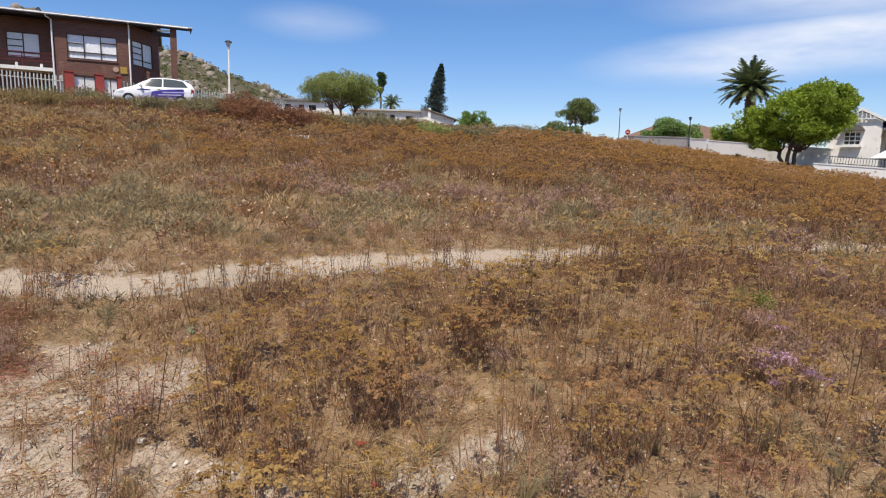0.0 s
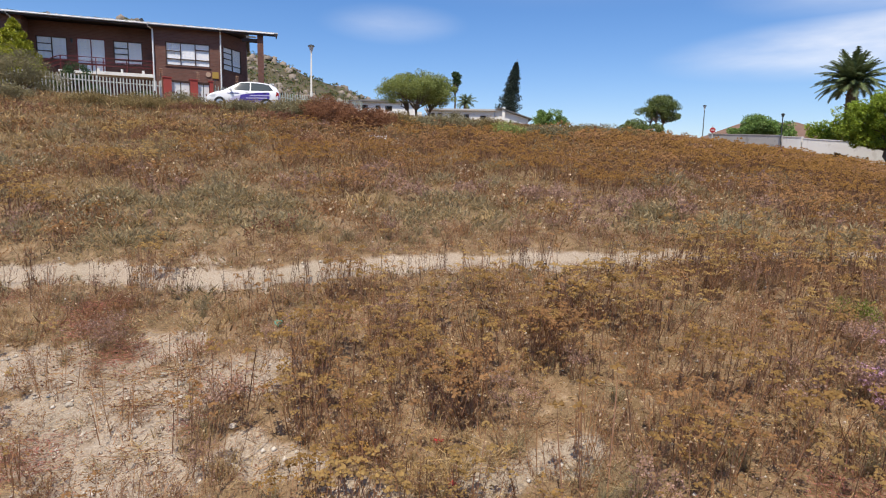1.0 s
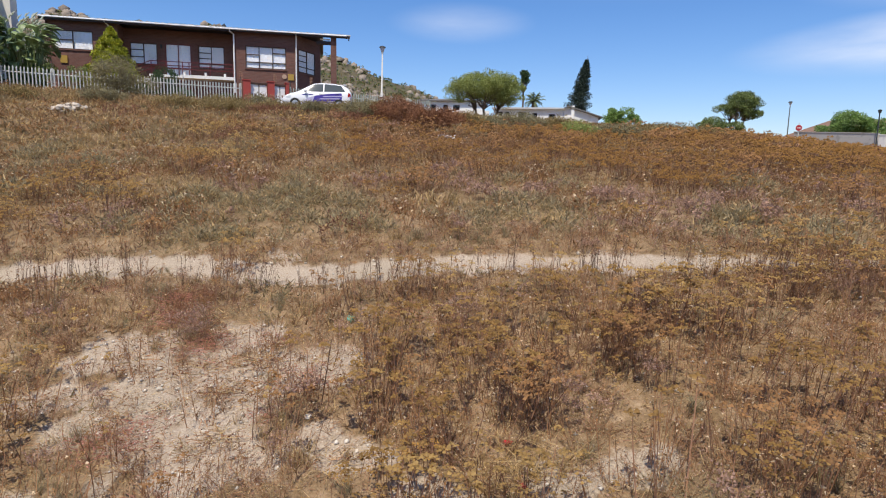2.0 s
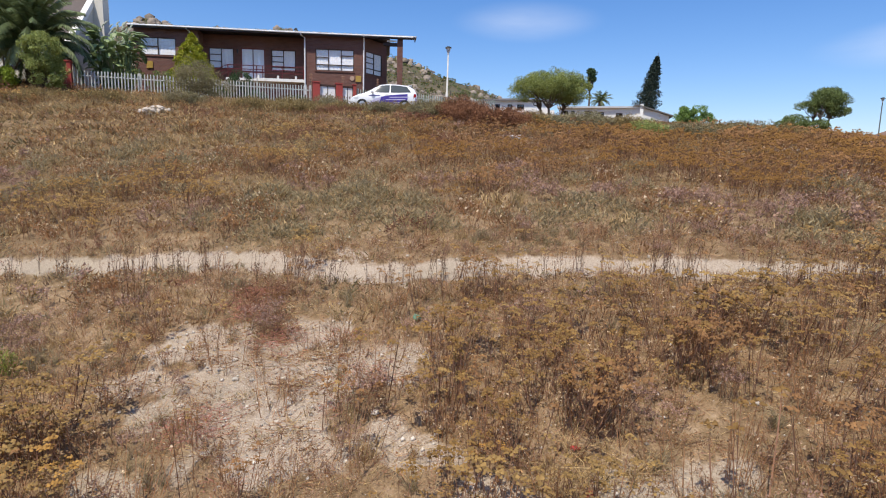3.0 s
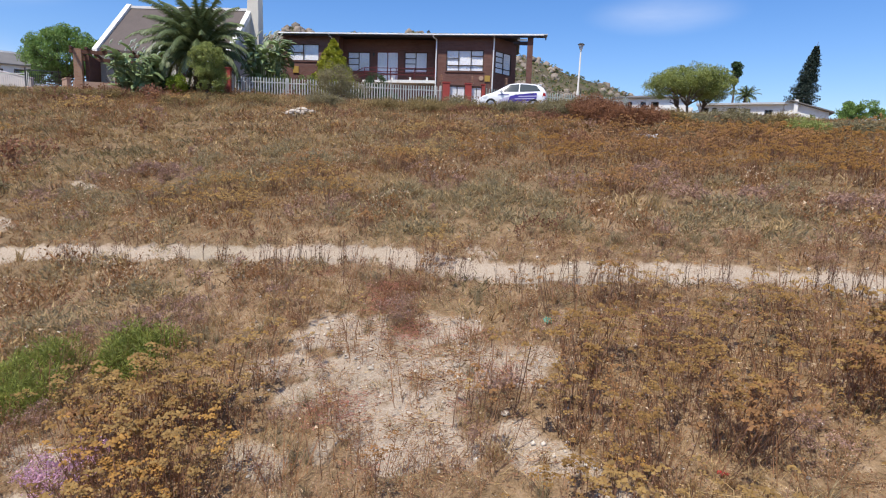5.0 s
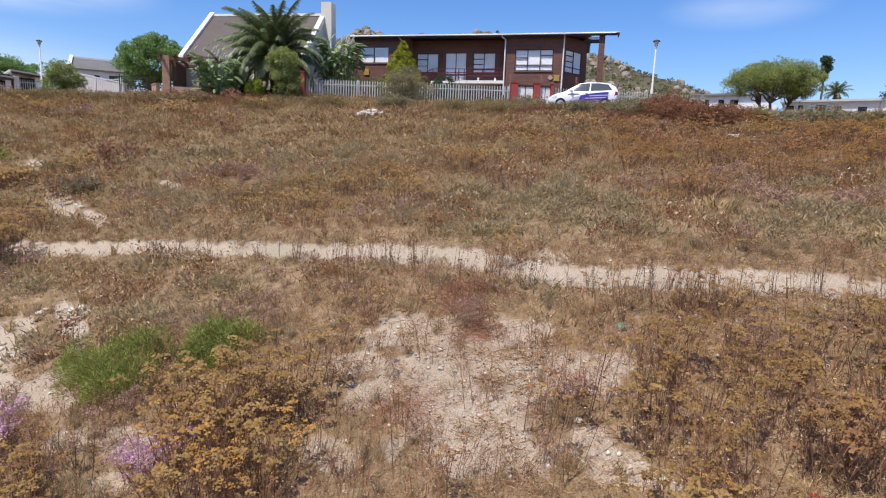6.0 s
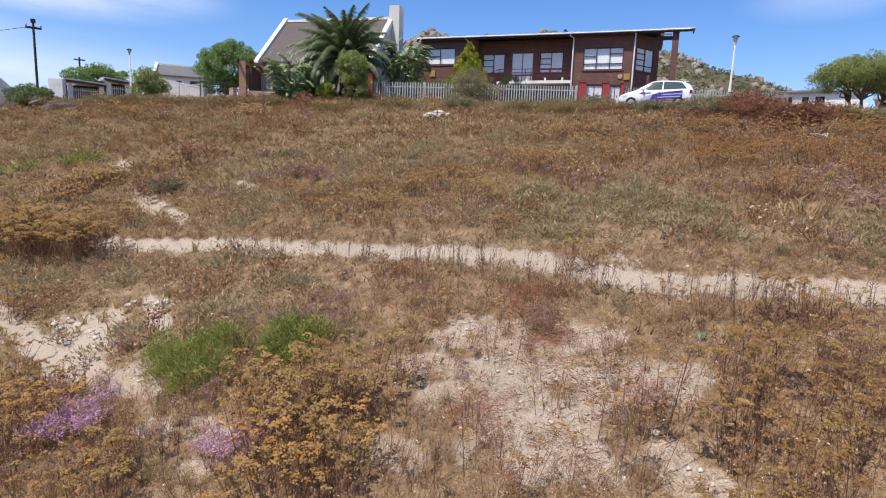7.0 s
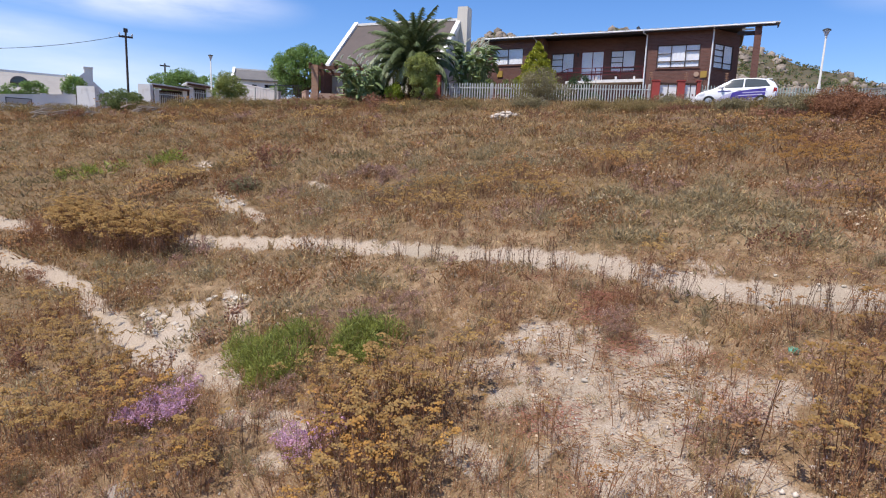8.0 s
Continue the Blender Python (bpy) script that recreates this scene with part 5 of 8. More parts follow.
cone_tree("cypress", "conical yellow-green cypress beside the house", -27.5, 29.5, 4.4, 3.45, 1.75, LEAF_YELLOW, 41, leaves=9000, size=0.14)
shrub("garden_shrub", "clipped dark green round shrub below the balcony", -25.3, 31.3, [(0, 0, 1.35, 0.95, 0.6), (0.1, 0, 0.7, 0.8, 0.5)], LEAF_DARK, 34, leaves=3200, size=0.09, clump=0.2, clumps=90)
shrub("hedge", "low clipped green hedge behind the fence", -28.6, 28.2, [(-1.2, -1.0, 1.0, 0.7, 0.5), (0, 0, 1.0, 0.8, 0.5), (1.1, 0.9, 1.0, 0.7, 0.5), (0, 0, 0.5, 1.0, 0.5)], LEAF_OLIVE, 35, leaves=3500, size=0.09, clump=0.2, clumps=90)
shrub("wild_shrub", "airy grey-green wild shrub in front of the fence", -24.6, 26.6, [(0, 0, 1.2, 1.3, 0.95), (-0.8, -0.4, 0.7, 1.2, 0.7), (1.0, 0.6, 0.6, 1.1, 0.6)], LEAF_GREY, 36, leaves=7000, size=0.15, clump=0.36, clumps=90, aspect=0.22)
for k, s in enumerate((-4.6, -2.6, 0.0, 4.0)):
    shrub("wild_shrub", "dark weedy shrub growing behind the palisade", FX + (s - 1.0) * 0.766 - 0.6, FY + (s - 1.0) * 0.643 + 0.8, [(0, 0, 0.35, 0.7, 0.4)], LEAF_DARK, 60 + k, leaves=900)

# left of the patio
tree("leafy_tree", "broad bright green tree behind the gates", -56.5, 26.7, [(0, 0, 3.9, 3.2, 2.2), (-0.8, -1.0, 2.6, 1.9, 1.7), (1.3, 2.4, 3.5, 2.3, 2.0), (0.3, 0.6, 5.0, 2.0, 1.4)], LEAF_MID, 51, z=4.5, clumps=330, leaves=30000, size=0.16, clump=0.5)
shrub("leafy_bush", "pale green bush around the lamp post", -41.25, 14.05, [(0, 0, 1.2, 0.9, 1.0), (0.1, 0.6, 0.8, 0.6, 0.6), (-0.1, -0.7, 0.7, 0.6, 0.6)], LEAF_WILLOW, 52, leaves=6500, size=0.10, clump=0.3, clumps=90)
shrub("leafy_bush", "dark low bush at the field edge", -43.0, 7.8, [(0, 0, 0.65, 1.2, 0.75), (0.2, 1.0, 0.4, 0.7, 0.45)], LEAF_OLIVE, 53, leaves=3500, size=0.12, clump=0.3, clumps=70)
tree("leafy_tree", "dense green trees behind the carports", -77.7, 21.6, [(0, 0, 3.6, 2.4, 1.7), (0.4, -2.6, 3.2, 1.8, 1.5), (-0.3, 2.9, 3.4, 2.0, 1.6)], LEAF_MID, 54, z=4.4, clumps=170, leaves=14000, size=0.2, clump=0.6)
gabled_house("gabled_house", "distant white house with a grey tiled roof", stand(-80.5, 28.3, 6.75, 65.0), 7.0, 6.0, 2.9, 1.5, WHITE, SLATE, [(2.6, 3.2, 1.5, 2.3, 1, ((),)), (4.2, 5.6, 1.2, 2.4, 2, ((), ())), (6.0, 6.5, 1.2, 2.4, 1, ((),))], coping=WHITE, below=3)
boundary_wall("garden_wall", "pale plastered wall sloping along the lane", (-48.2, 15.6), (-41.2, 17.5), 5.6, 4.35, mat=PALE_WALL)
railing("steel_fence", "grey steel fence in front of the sloping wall", (-46.4, 14.9), (-39.9, 16.9), 3.3, 1.25, GALV, 0.16)
railing("driveway_gate", "grey steel driveway gate beside the patio", (-39.7, 16.6), (-38.5, 18.0), 3.35, 1.35, STEEL_DARK, 0.1)
boundary_wall("garden_wall", "low tan wall joining the patio", (-38.5, 18.0), (-36.9, 17.5), 4.2, 4.15, mat=TAN_WALL)
for k, (a, b, top, mt) in enumerate((((-47.85, 9.8), (-47.35, 10.5), 4.6, WHITE), ((-47.75, 6.0), (-47.0, 6.95), 4.06, WHITE))):
    w = boundary_wall("gate_pier_wall", "tall clean white gatepost wall panel", a, b, top, top, 0.5, mt, cap=False)
long_wall = boundary_wall("garden_wall", "long white garden wall with piers and panels standing for openings", (-49.5, -14.0), (-48.3, 6.0), 1.75, 3.45, 0.22, WHITE, piers=2.6)
# no holes: an added dark frame and grey plate stand for each opening
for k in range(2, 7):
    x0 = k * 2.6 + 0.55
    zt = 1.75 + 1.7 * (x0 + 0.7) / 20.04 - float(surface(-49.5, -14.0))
    gr = part("grille_frame", wall(Geo(), x0, x0 + 1.4, -0.03, -0.004, zt - 0.62, zt - 0.18, [(x0 + 0.05, x0 + 1.35, zt - 0.57, zt - 0.23)]), STEEL_DARK, long_wall, "dark frame on the wall face standing for an opening")
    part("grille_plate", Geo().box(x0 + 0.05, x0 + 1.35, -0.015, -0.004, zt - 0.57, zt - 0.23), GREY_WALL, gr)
boundary_wall("garden_wall", "pale garden wall between the white panels", (-48.2, 6.9), (-48.4, 9.8), 3.6, 3.9, 0.22, PALE_WALL)


def carport(x, y, turn, width, label):
    z = float(surface(x, y))
    c = thing("carport", label, "carport", stand(x, y, z, turn))
    for sx in (0.0, width - 0.3):
        part("pillar", Geo().box(sx, sx + 0.3, 0, 0.3, -0.3, 1.5), WHITE, c)
        part("back_post", Geo().box(sx, sx + 0.1, 3.0, 3.1, -0.3, 1.9), STEEL_DARK, c)
    part("roof", Geo().prism([(-0.2, -0.3, 1.78), (width + 0.2, -0.3, 1.62), (width + 0.2, -0.3, 1.70), (-0.2, -0.3, 1.86)], (0, 3.8, 0.1)), SHEET, c, "pale sheet roof")
    part("back_wall", Geo().box(0, width, 3.1, 3.2, -0.3, 1.7), WOOD_DARK, c)
    part("fascia", Geo().prism([(-0.15, -0.24, 1.62), (width + 0.15, -0.24, 1.46), (width + 0.15, -0.24, 1.60), (-0.15, -0.24, 1.76)], (0, 0.08, 0)), TIMBER, c)
    g = part("gate", Geo().box(0.3, width - 0.3, 0.1, 0.14, 0.1, 0.16).box(0.3, width - 0.3, 0.1, 0.14, 1.1, 1.16), GALV, c)
    first = None
    for k in range(int((width - 0.6) / 0.13)):
        if first is None:
            first = part("bar", Geo().box(-0.02, 0.02, 0.07, 0.1, 0.02, 1.3), GALV, g)
            first.matrix_basis = pose(0.36, 0, 0)
        else:
            shared("bar", first, g, pose(0.36 + k * 0.13, 0, 0))


carport(-48.2, 11.0, 80.0, 2.2, "open carport with a pale sheet roof and barred gate")
carport(-47.7, 13.3, 80.0, 1.5, "narrow carport with a pale sheet roof and barred gate")
lh = gabled_house("gabled_house", "white house with a grey roof and white gable copings", stand(-60.2, -8.0, 1.6, 86.0), 15.4, 7.0, 2.5, 1.75, WHITE, ROOF_PALE, [(1.5, 2.9, 0.7, 1.9, 2, ((0.5,), (0.5,)))], coping=WHITE, below=2.5)
part("wing_gable", Geo().prism([(14.6, -0.9, -2.5), (18.4, -0.9, -2.5), (18.4, -0.9, 2.2), (16.1, -0.9, 4.45), (14.6, -0.9, 3.0)], (0, 0.3, 0)), WHITE, lh, "white plastered gable of the side wing")
part("wing_roof", Geo().prism([(14.5, -0.59, 2.75), (16.1, -0.59, 4.2), (18.6, -0.59, 1.85), (18.6, -0.59, 1.98), (16.1, -0.59, 4.36), (14.5, -0.59, 2.9)], (0, 7.0, 0)), SLATE, lh)
part("wing_wall", Geo().box(18.1, 18.35, -0.59, 6.0, -2.5, 2.0), WHITE, lh)
part("chimney", Geo().box(16.15, 16.75, -0.85, -0.1, 3.6, 4.85).box(16.1, 16.8, -0.9, -0.05, 4.85, 4.95), WHITE, lh)
dorm = part("eyebrow_dormer", Geo().prism([(11.7 + 0.62 * math.cos(a), 0.7, 3.3 + 0.55 * math.sin(a)) for a in np.linspace(0, math.pi, 12)] , (0, 1.6, 0)), SLATE, lh, "arched dormer with a dark window")
part("dormer_pane", Geo().prism([(11.7 + 0.46 * math.cos(a), 0.66, 3.32 + 0.42 * math.sin(a)) for a in np.linspace(0, math.pi, 12)], (0, 0.03, 0)), GLASS_DARK, dorm)
shrub("garden_shrub", "green shrub over the white garden wall", -52.5, 4.0, [(0, 0, 1.9, 0.9, 0.7), (0, -1.4, 1.7, 0.7, 0.6)], LEAF_MID, 55, z=1.9, leaves=3000, size=0.13, clump=0.3)
shrub("garden_shrub", "green shrub beside the white gable", -53.5, 6.6, [(0, 0, 2.1, 0.9, 0.75)], LEAF_MID, 56, z=2.4, leaves=2400, size=0.13, clump=0.3)

# beyond the crest
c1 = gabled_house("cottage", "white cottage with a grey hipped roof", stand(-17.16, 59.58, 4.3, 12.9), 6.8, 6.0, 2.85, 0.62, WHITE, SLATE, [(1.1, 1.7, 1.8, 2.5, 2, ((0.5,), (0.5,))), (2.5, 3.0, 1.0, 2.5, 1, ((0.6,),)), (3.5, 4.2, 1.85, 2.5, 2, ((0.5,), (0.5,)))], below=2, hip=2.6)
part("porch_wall", Geo().box(3.8, 7.2, -2.2, -2.0, -2.0, 1.75), WHITE, c1)
c2 = gabled_house("cottage", "long low white cottage with a pale flat roof", stand(-8.82, 57.32, 3.4, 5.5), 6.6, 5.0, 2.66, 0.12, WHITE, SHEET, [(0.35, 0.75, 1.7, 2.4, 1, ((0.5,),)), (1.05, 1.4, 1.7, 2.4, 1, ((0.5,),)), (2.3, 3.0, 1.7, 2.4, 2, ((0.5,), (0.5,))), (3.6, 4.1, 1.6, 2.3, 1, ((0.5,),)), (5.2, 5.8, 1.5, 2.2, 1, ((0.5,),))], below=2)
wing = thing("cottage", "white cottage wing with a low dark-edged gable", "house", stand(-2.22, 57.95, 3.4, 5.5))
part("gable_wall", Geo().prism([(0.005, 0, -2), (3.3, 0, -2), (3.3, 0, 1.95), (0.45, 0, 2.85), (0.005, 0, 2.7)], (0, 5.0, 0)), WHITE, wing)
part("roof", Geo().prism([(0.01, -0.35, 2.72), (0.45, -0.35, 2.88), (3.65, -0.35, 1.88), (3.65, -0.35, 1.98), (0.45, -0.35, 2.99), (0.01, -0.35, 2.83)], (0, 5.6, 0)), SLATE, wing)
part("chimney", Geo().box(0.7, 1.0, -0.25, -0.02, 1.3, 3.0), WHITE, wing)
for x in (1.25, 1.95):
    part("window", wall(Geo(), x, x + 0.42, -0.06, -0.002, 1.15, 1.6, [(x + 0.05, x + 0.19, 1.2, 1.55), (x + 0.23, x + 0.37, 1.2, 1.55)]), WOOD_DARK, wing)
tree("umbrella_tree", "wide flat-topped pale olive tree with several trunks", -8.3, 49.4, [(-0.4, 0, 3.7, 3.3, 1.0), (0.1, 0, 4.1, 2.8, 0.95), (1.3, 0.1, 3.3, 2.0, 1.1), (-2.3, 0.2, 3.35, 1.6, 0.95), (0.3, 0, 3.3, 2.2, 1.1), (1.0, 0, 2.7, 1.3, 0.7)], LEAF_WILLOW, 71, z=3.3, stems=3, trunk=0.13, clumps=520, leaves=38000, size=0.105, clump=0.36, spread=1.0)
cone_tree("norfolk_pine", "dark leaning Norfolk pine with layered boughs", -2.2, 85.0, 2.9, 13.2, 2.1, LEAF_PINE, 72, leaves=8000, size=0.24, lean=(1.95, 0.0), tiers=26, low=0.3)
palm("distant_palm", "dark palm crown behind the cottage roof", -7.0, 79.7, 4.6, 4.6, 1.7, 26, 73, trunk_r=0.25, blade=0.4, dry=0, pairs=14)
tree("slender_tree", "slim dark tree with a tufted top behind the flat-topped tree", -8.0, 74.6, [(0.1, 0, 7.5, 0.5, 0.6), (0.25, 0, 6.9, 0.45, 0.4), (0.0, 0, 6.1, 0.25, 0.4)], LEAF_DARK, 74, z=4.4, clumps=40, leaves=1800, size=0.22, clump=0.3, trunk=0.14, fork=0.8)
shrub("wild_shrub", "rounded green bush on the crest", 2.8, 52.0, [(0, 0, 1.6, 1.15, 1.0), (-0.7, 0, 1.2, 0.9, 0.8), (0.9, 0, 1.1, 0.7, 0.6)], LEAF_MID, 75, z=3.3, leaves=5000, size=0.15, clump=0.35, clumps=80)
tree("crest_tree", "domed green tree leaning on the crest", 12.2, 53.7, [(0.3, 0, 3.15, 1.2, 0.8), (1.1, 0, 2.55, 1.0, 0.8), (-0.95, 0, 2.45, 0.85, 0.5), (0.2, 0, 2.45, 1.2, 0.55)], LEAF_OLIVE, 76, z=3.1, stems=3, trunk=0.1, clumps=160, leaves=13000, size=0.12, clump=0.36, spread=0.7)
shrub("wild_shrub", "low grey-green bush below the crest tree", 9.1, 47.1, [(0, 0, 0.9, 1.1, 0.5), (1.3, 0, 0.7, 0.9, 0.4)], LEAF_OLIVE, 77, z=2.9, leaves=3500, size=0.14, clump=0.3)


def stop_sign():
    s = thing("stop_sign", "red octagonal stop sign on a thin post", "road sign", stand(16.6, 52.55, 1.78, -10.0))
    part("post", Geo().tube([(0, 0, -0.3), (0, 0, 2.6)], [0.035, 0.035], 8), GALV, s)
    edge = [(0.26 * math.cos(radians(22.5 + 45 * k)), 2.22 + 0.26 * math.sin(radians(22.5 + 45 * k))) for k in range(8)]
    plate = part("plate", Geo().prism([(x, -0.06, z) for x, z in edge], (0, 0.015, 0)), WHITE_CLEAN, s)
    part("face", Geo().prism([(x * 0.92, -0.066, 2.22 + (z - 2.22) * 0.92) for x, z in edge], (0, 0.006, 0)), SIGN_RED, plate)
    part("lettering_bar", Geo().box(-0.13, 0.13, -0.071, -0.066, 2.195, 2.245), WHITE_CLEAN, plate)


stop_sign()
gabled_house("distant_house", "house with a brown tiled hipped roof behind the wall", stand(19.6, 65.4, 1.6, -21.8), 12.2, 8.0, 2.35, 1.95, CREAM, TILE_BROWN, below=2, hip=3.4, over=0.4)
shrub("hedge_tree", "bushy green hedge behind the grey wall", 21.0, 54.2, [(0, 0, 3.2, 1.5, 1.0), (-1.1, 0.3, 2.7, 1.2, 0.8), (1.9, -0.4, 2.7, 1.1, 0.9)], LEAF_MID, 81, z=1.3, leaves=8000, size=0.18, clump=0.42, clumps=120)
shrub("hedge_tree", "bright green hedge above the white wall", 24.5, 50.8, [(0, 0, 2.9, 1.3, 0.8), (1.6, -0.5, 2.6, 1.2, 0.8), (3.2, -1.0, 2.9, 1.2, 0.9)], LEAF_BRIGHT, 82, z=0.9, leaves=8000, size=0.18, clump=0.42, clumps=120)
slim = thing("gate_post", "dark slim pole at the joint of the walls", "pole", on_ground(19.35, 45.9))
part("shaft", Geo().tube([(0, 0, -0.2), (0, 0, 2.95)], [0.045, 0.035], 8), STEEL_DARK, slim)
part("pole_head", Geo().tube([(0, 0, 2.95), (0, 0, 3.15), (0, 0, 3.2)], [0.07, 0.13, 0.04], 8), STEEL_DARK, slim)
boundary_wall("garden_wall", "grey cement garden wall running over the crest", (16.6, 53.5), (19.4, 46.2), 3.73, 3.16, 0.25, GREY_WALL)
boundary_wall("garden_wall", "white plastered garden wall stepping down the slope", (19.5, 46.0), (20.2, 44.7), 3.05, 2.95, 0.25, WHITE)
boundary_wall("garden_wall", "white plastered garden wall below the big tree", (20.25, 44.55), (25.3, 37.9), 2.85, 2.0, 0.25, WHITE)
tree("big_tree", "broad bright green tree with a dense rounded crown", 22.0, 37.0, [(-1.6, 0.9, 2.9, 1.55, 1.2), (-0.1, 0.0, 3.5, 2.0, 1.5), (1.3, -0.85, 4.1, 1.8, 1.5), (0.6, -0.45, 2.5, 1.8, 1.05), (-1.1, 0.6, 2.2, 1.4, 0.9), (1.7, -1.2, 3.0, 1.1, 1.0), (2.15, -1.5, 3.7, 1.0, 1.05)], LEAF_BRIGHT, 83, z=0.6, stems=3, trunk=0.15, clumps=640, leaves=42000, size=0.155, clump=0.38, spread=0.5)
palm("tall_palm", "tall dark palm with a full round crown", 24.0, 46.1, 0.7, 6.1, 2.5, 84, 84, trunk_r=0.34, blade=0.36, dry=0, pairs=36, curl=0.95, steep=1.5, blow=(-0.09, 0.0), hang=0.35)


def white_villa():
    v = thing("white_villa", "white plastered villa with a fretwork gable and bay window", "house", stand(25.38, 38.37, 0.6, -35.3))
    part("front_wall", wall(Geo(), 0, 2.75, 0, 0.25, -1.0, 3.1, [(0.8, 1.7, 1.69, 2.53)]), WHITE, v)
    part("gable", Geo().prism([(0.3, 0, 3.102), (2.75, 0, 3.102), (2.75, 0, 3.15), (1.62, 0, 3.8), (0.45, 0, 3.15)], (0, 0.25, 0)), WHITE, v)
    for x in (0.0, 2.5):
        part("side_wall", Geo().box(x, x + 0.25, 0.25, 7, -1.0, 3.1), WHITE, v)
    part("back_wall", Geo().box(0, 2.75, 7, 7.2, -1.0, 3.1), WHITE, v)
    part("roof", Geo().prism([(0.1, 0.1, 3.06), (1.62, 0.1, 3.86), (3.1, 0.1, 3.0), (3.1, 0.1, 3.1), (1.62, 0.1, 3.98), (0.1, 0.1, 3.17)], (0, 7.2, 0)), SLATE, v)
    barge = part("bargeboard", Geo().prism([(0.0, -0.2, 3.0), (1.62, -0.2, 3.86), (3.2, -0.2, 2.94), (3.2, -0.2, 3.1), (1.62, -0.2, 4.05), (0.0, -0.2, 3.17)], (0, 0.1, 0)), WHITE_CLEAN, v, "white fretwork bargeboard")
    for k in range(7):
        x = 0.95 + k * 0.22
        part("fret", Geo().box(x, x + 0.05, -0.19, -0.12, 3.36, 3.9 - abs(x - 1.6) * 0.55), WHITE_CLEAN, barge)
    part("fret_rail", Geo().box(0.85, 2.4, -0.195, -0.115, 3.3, 3.36), WHITE_CLEAN, barge)
    window(v, 0.8, 1.7, 1.69, 2.53, 0.0, 3, ((0.33, 0.66),) * 3, frame_mat=WHITE_CLEAN, curtain=False)
    part("window_hood", Geo().prism([(0.62, 0, 2.60), (1.88, 0, 2.60), (1.62, 0, 2.92), (0.9, 0, 2.92)], (0, -0.4, 0)), SLATE, v, "grey tiled hood over the window")
    part("window_ledge", Geo().box(0.72, 1.78, -0.3, 0.0, 1.55, 1.685), WHITE_CLEAN, v)
    part("wall_plaque", Geo().box(0.35, 0.55, -0.03, 0.0, 2.1, 2.3), GREY_WALL, v)
    ver = part("veranda", Geo().box(2.75, 9.5, 2.5, 2.7, -1.0, 2.9), WHITE, v, "shaded veranda beside the gable")
    part("veranda_roof", Geo().prism([(2.8, -0.2, 2.55), (2.8, 2.6, 3.1), (2.8, 2.6, 3.2), (2.8, -0.2, 2.65)], (5, 0, 0)), SLATE, ver)
    part("veranda_post", Geo().box(3.2, 3.32, 0, 0.12, -1, 2.6), WHITE_CLEAN, ver)
    window(v, 3.1, 4.6, 0.2, 2.2, 2.48, 2, ((0.5,), (0.5,)), frame_mat=WOOD_DARK, curtain=False)


white_villa()
boundary_wall("front_wall", "low white front wall along the lower street", (22.35, 34.97), (28.4, 30.7), 0.98, 0.38, 0.3, WHITE, piers=0)
run = math.dist((22.98, 34.6), (28.3, 30.87))
rails = thing("front_railing", "black iron railing on the low white wall", "railing", pose(22.98, 34.6, 0.97, 0, math.degrees(math.atan2(0.55, run)), math.degrees(math.atan2(30.87 - 34.6, 28.3 - 22.98))))
bar = part("bar", Geo().tube([(0, 0.1, 0), (0, 0.1, 0.52)], [0.014, 0.014], 5), STEEL_DARK, rails)
for k in range(1, int(run / 0.14)):
    shared("bar", bar, rails, pose(k * 0.14, 0, 0))
for z in (0.06, 0.44):
    part("rail", Geo().box(0, run, 0.08, 0.12, z, z + 0.035), STEEL_DARK, rails)
canopy = thing("garden_umbrella", "white garden parasol behind the front railing", "parasol", on_ground(26.7, 35.0))
part("pole", Geo().tube([(0, 0, -0.2), (0, 0, 1.8)], [0.03, 0.03], 6), GALV, canopy)
part("canopy", Geo().tube([(0, 0, 1.35), (0, 0, 1.85)], [0.85, 0.03], 8), WHITE_CLEAN, canopy)


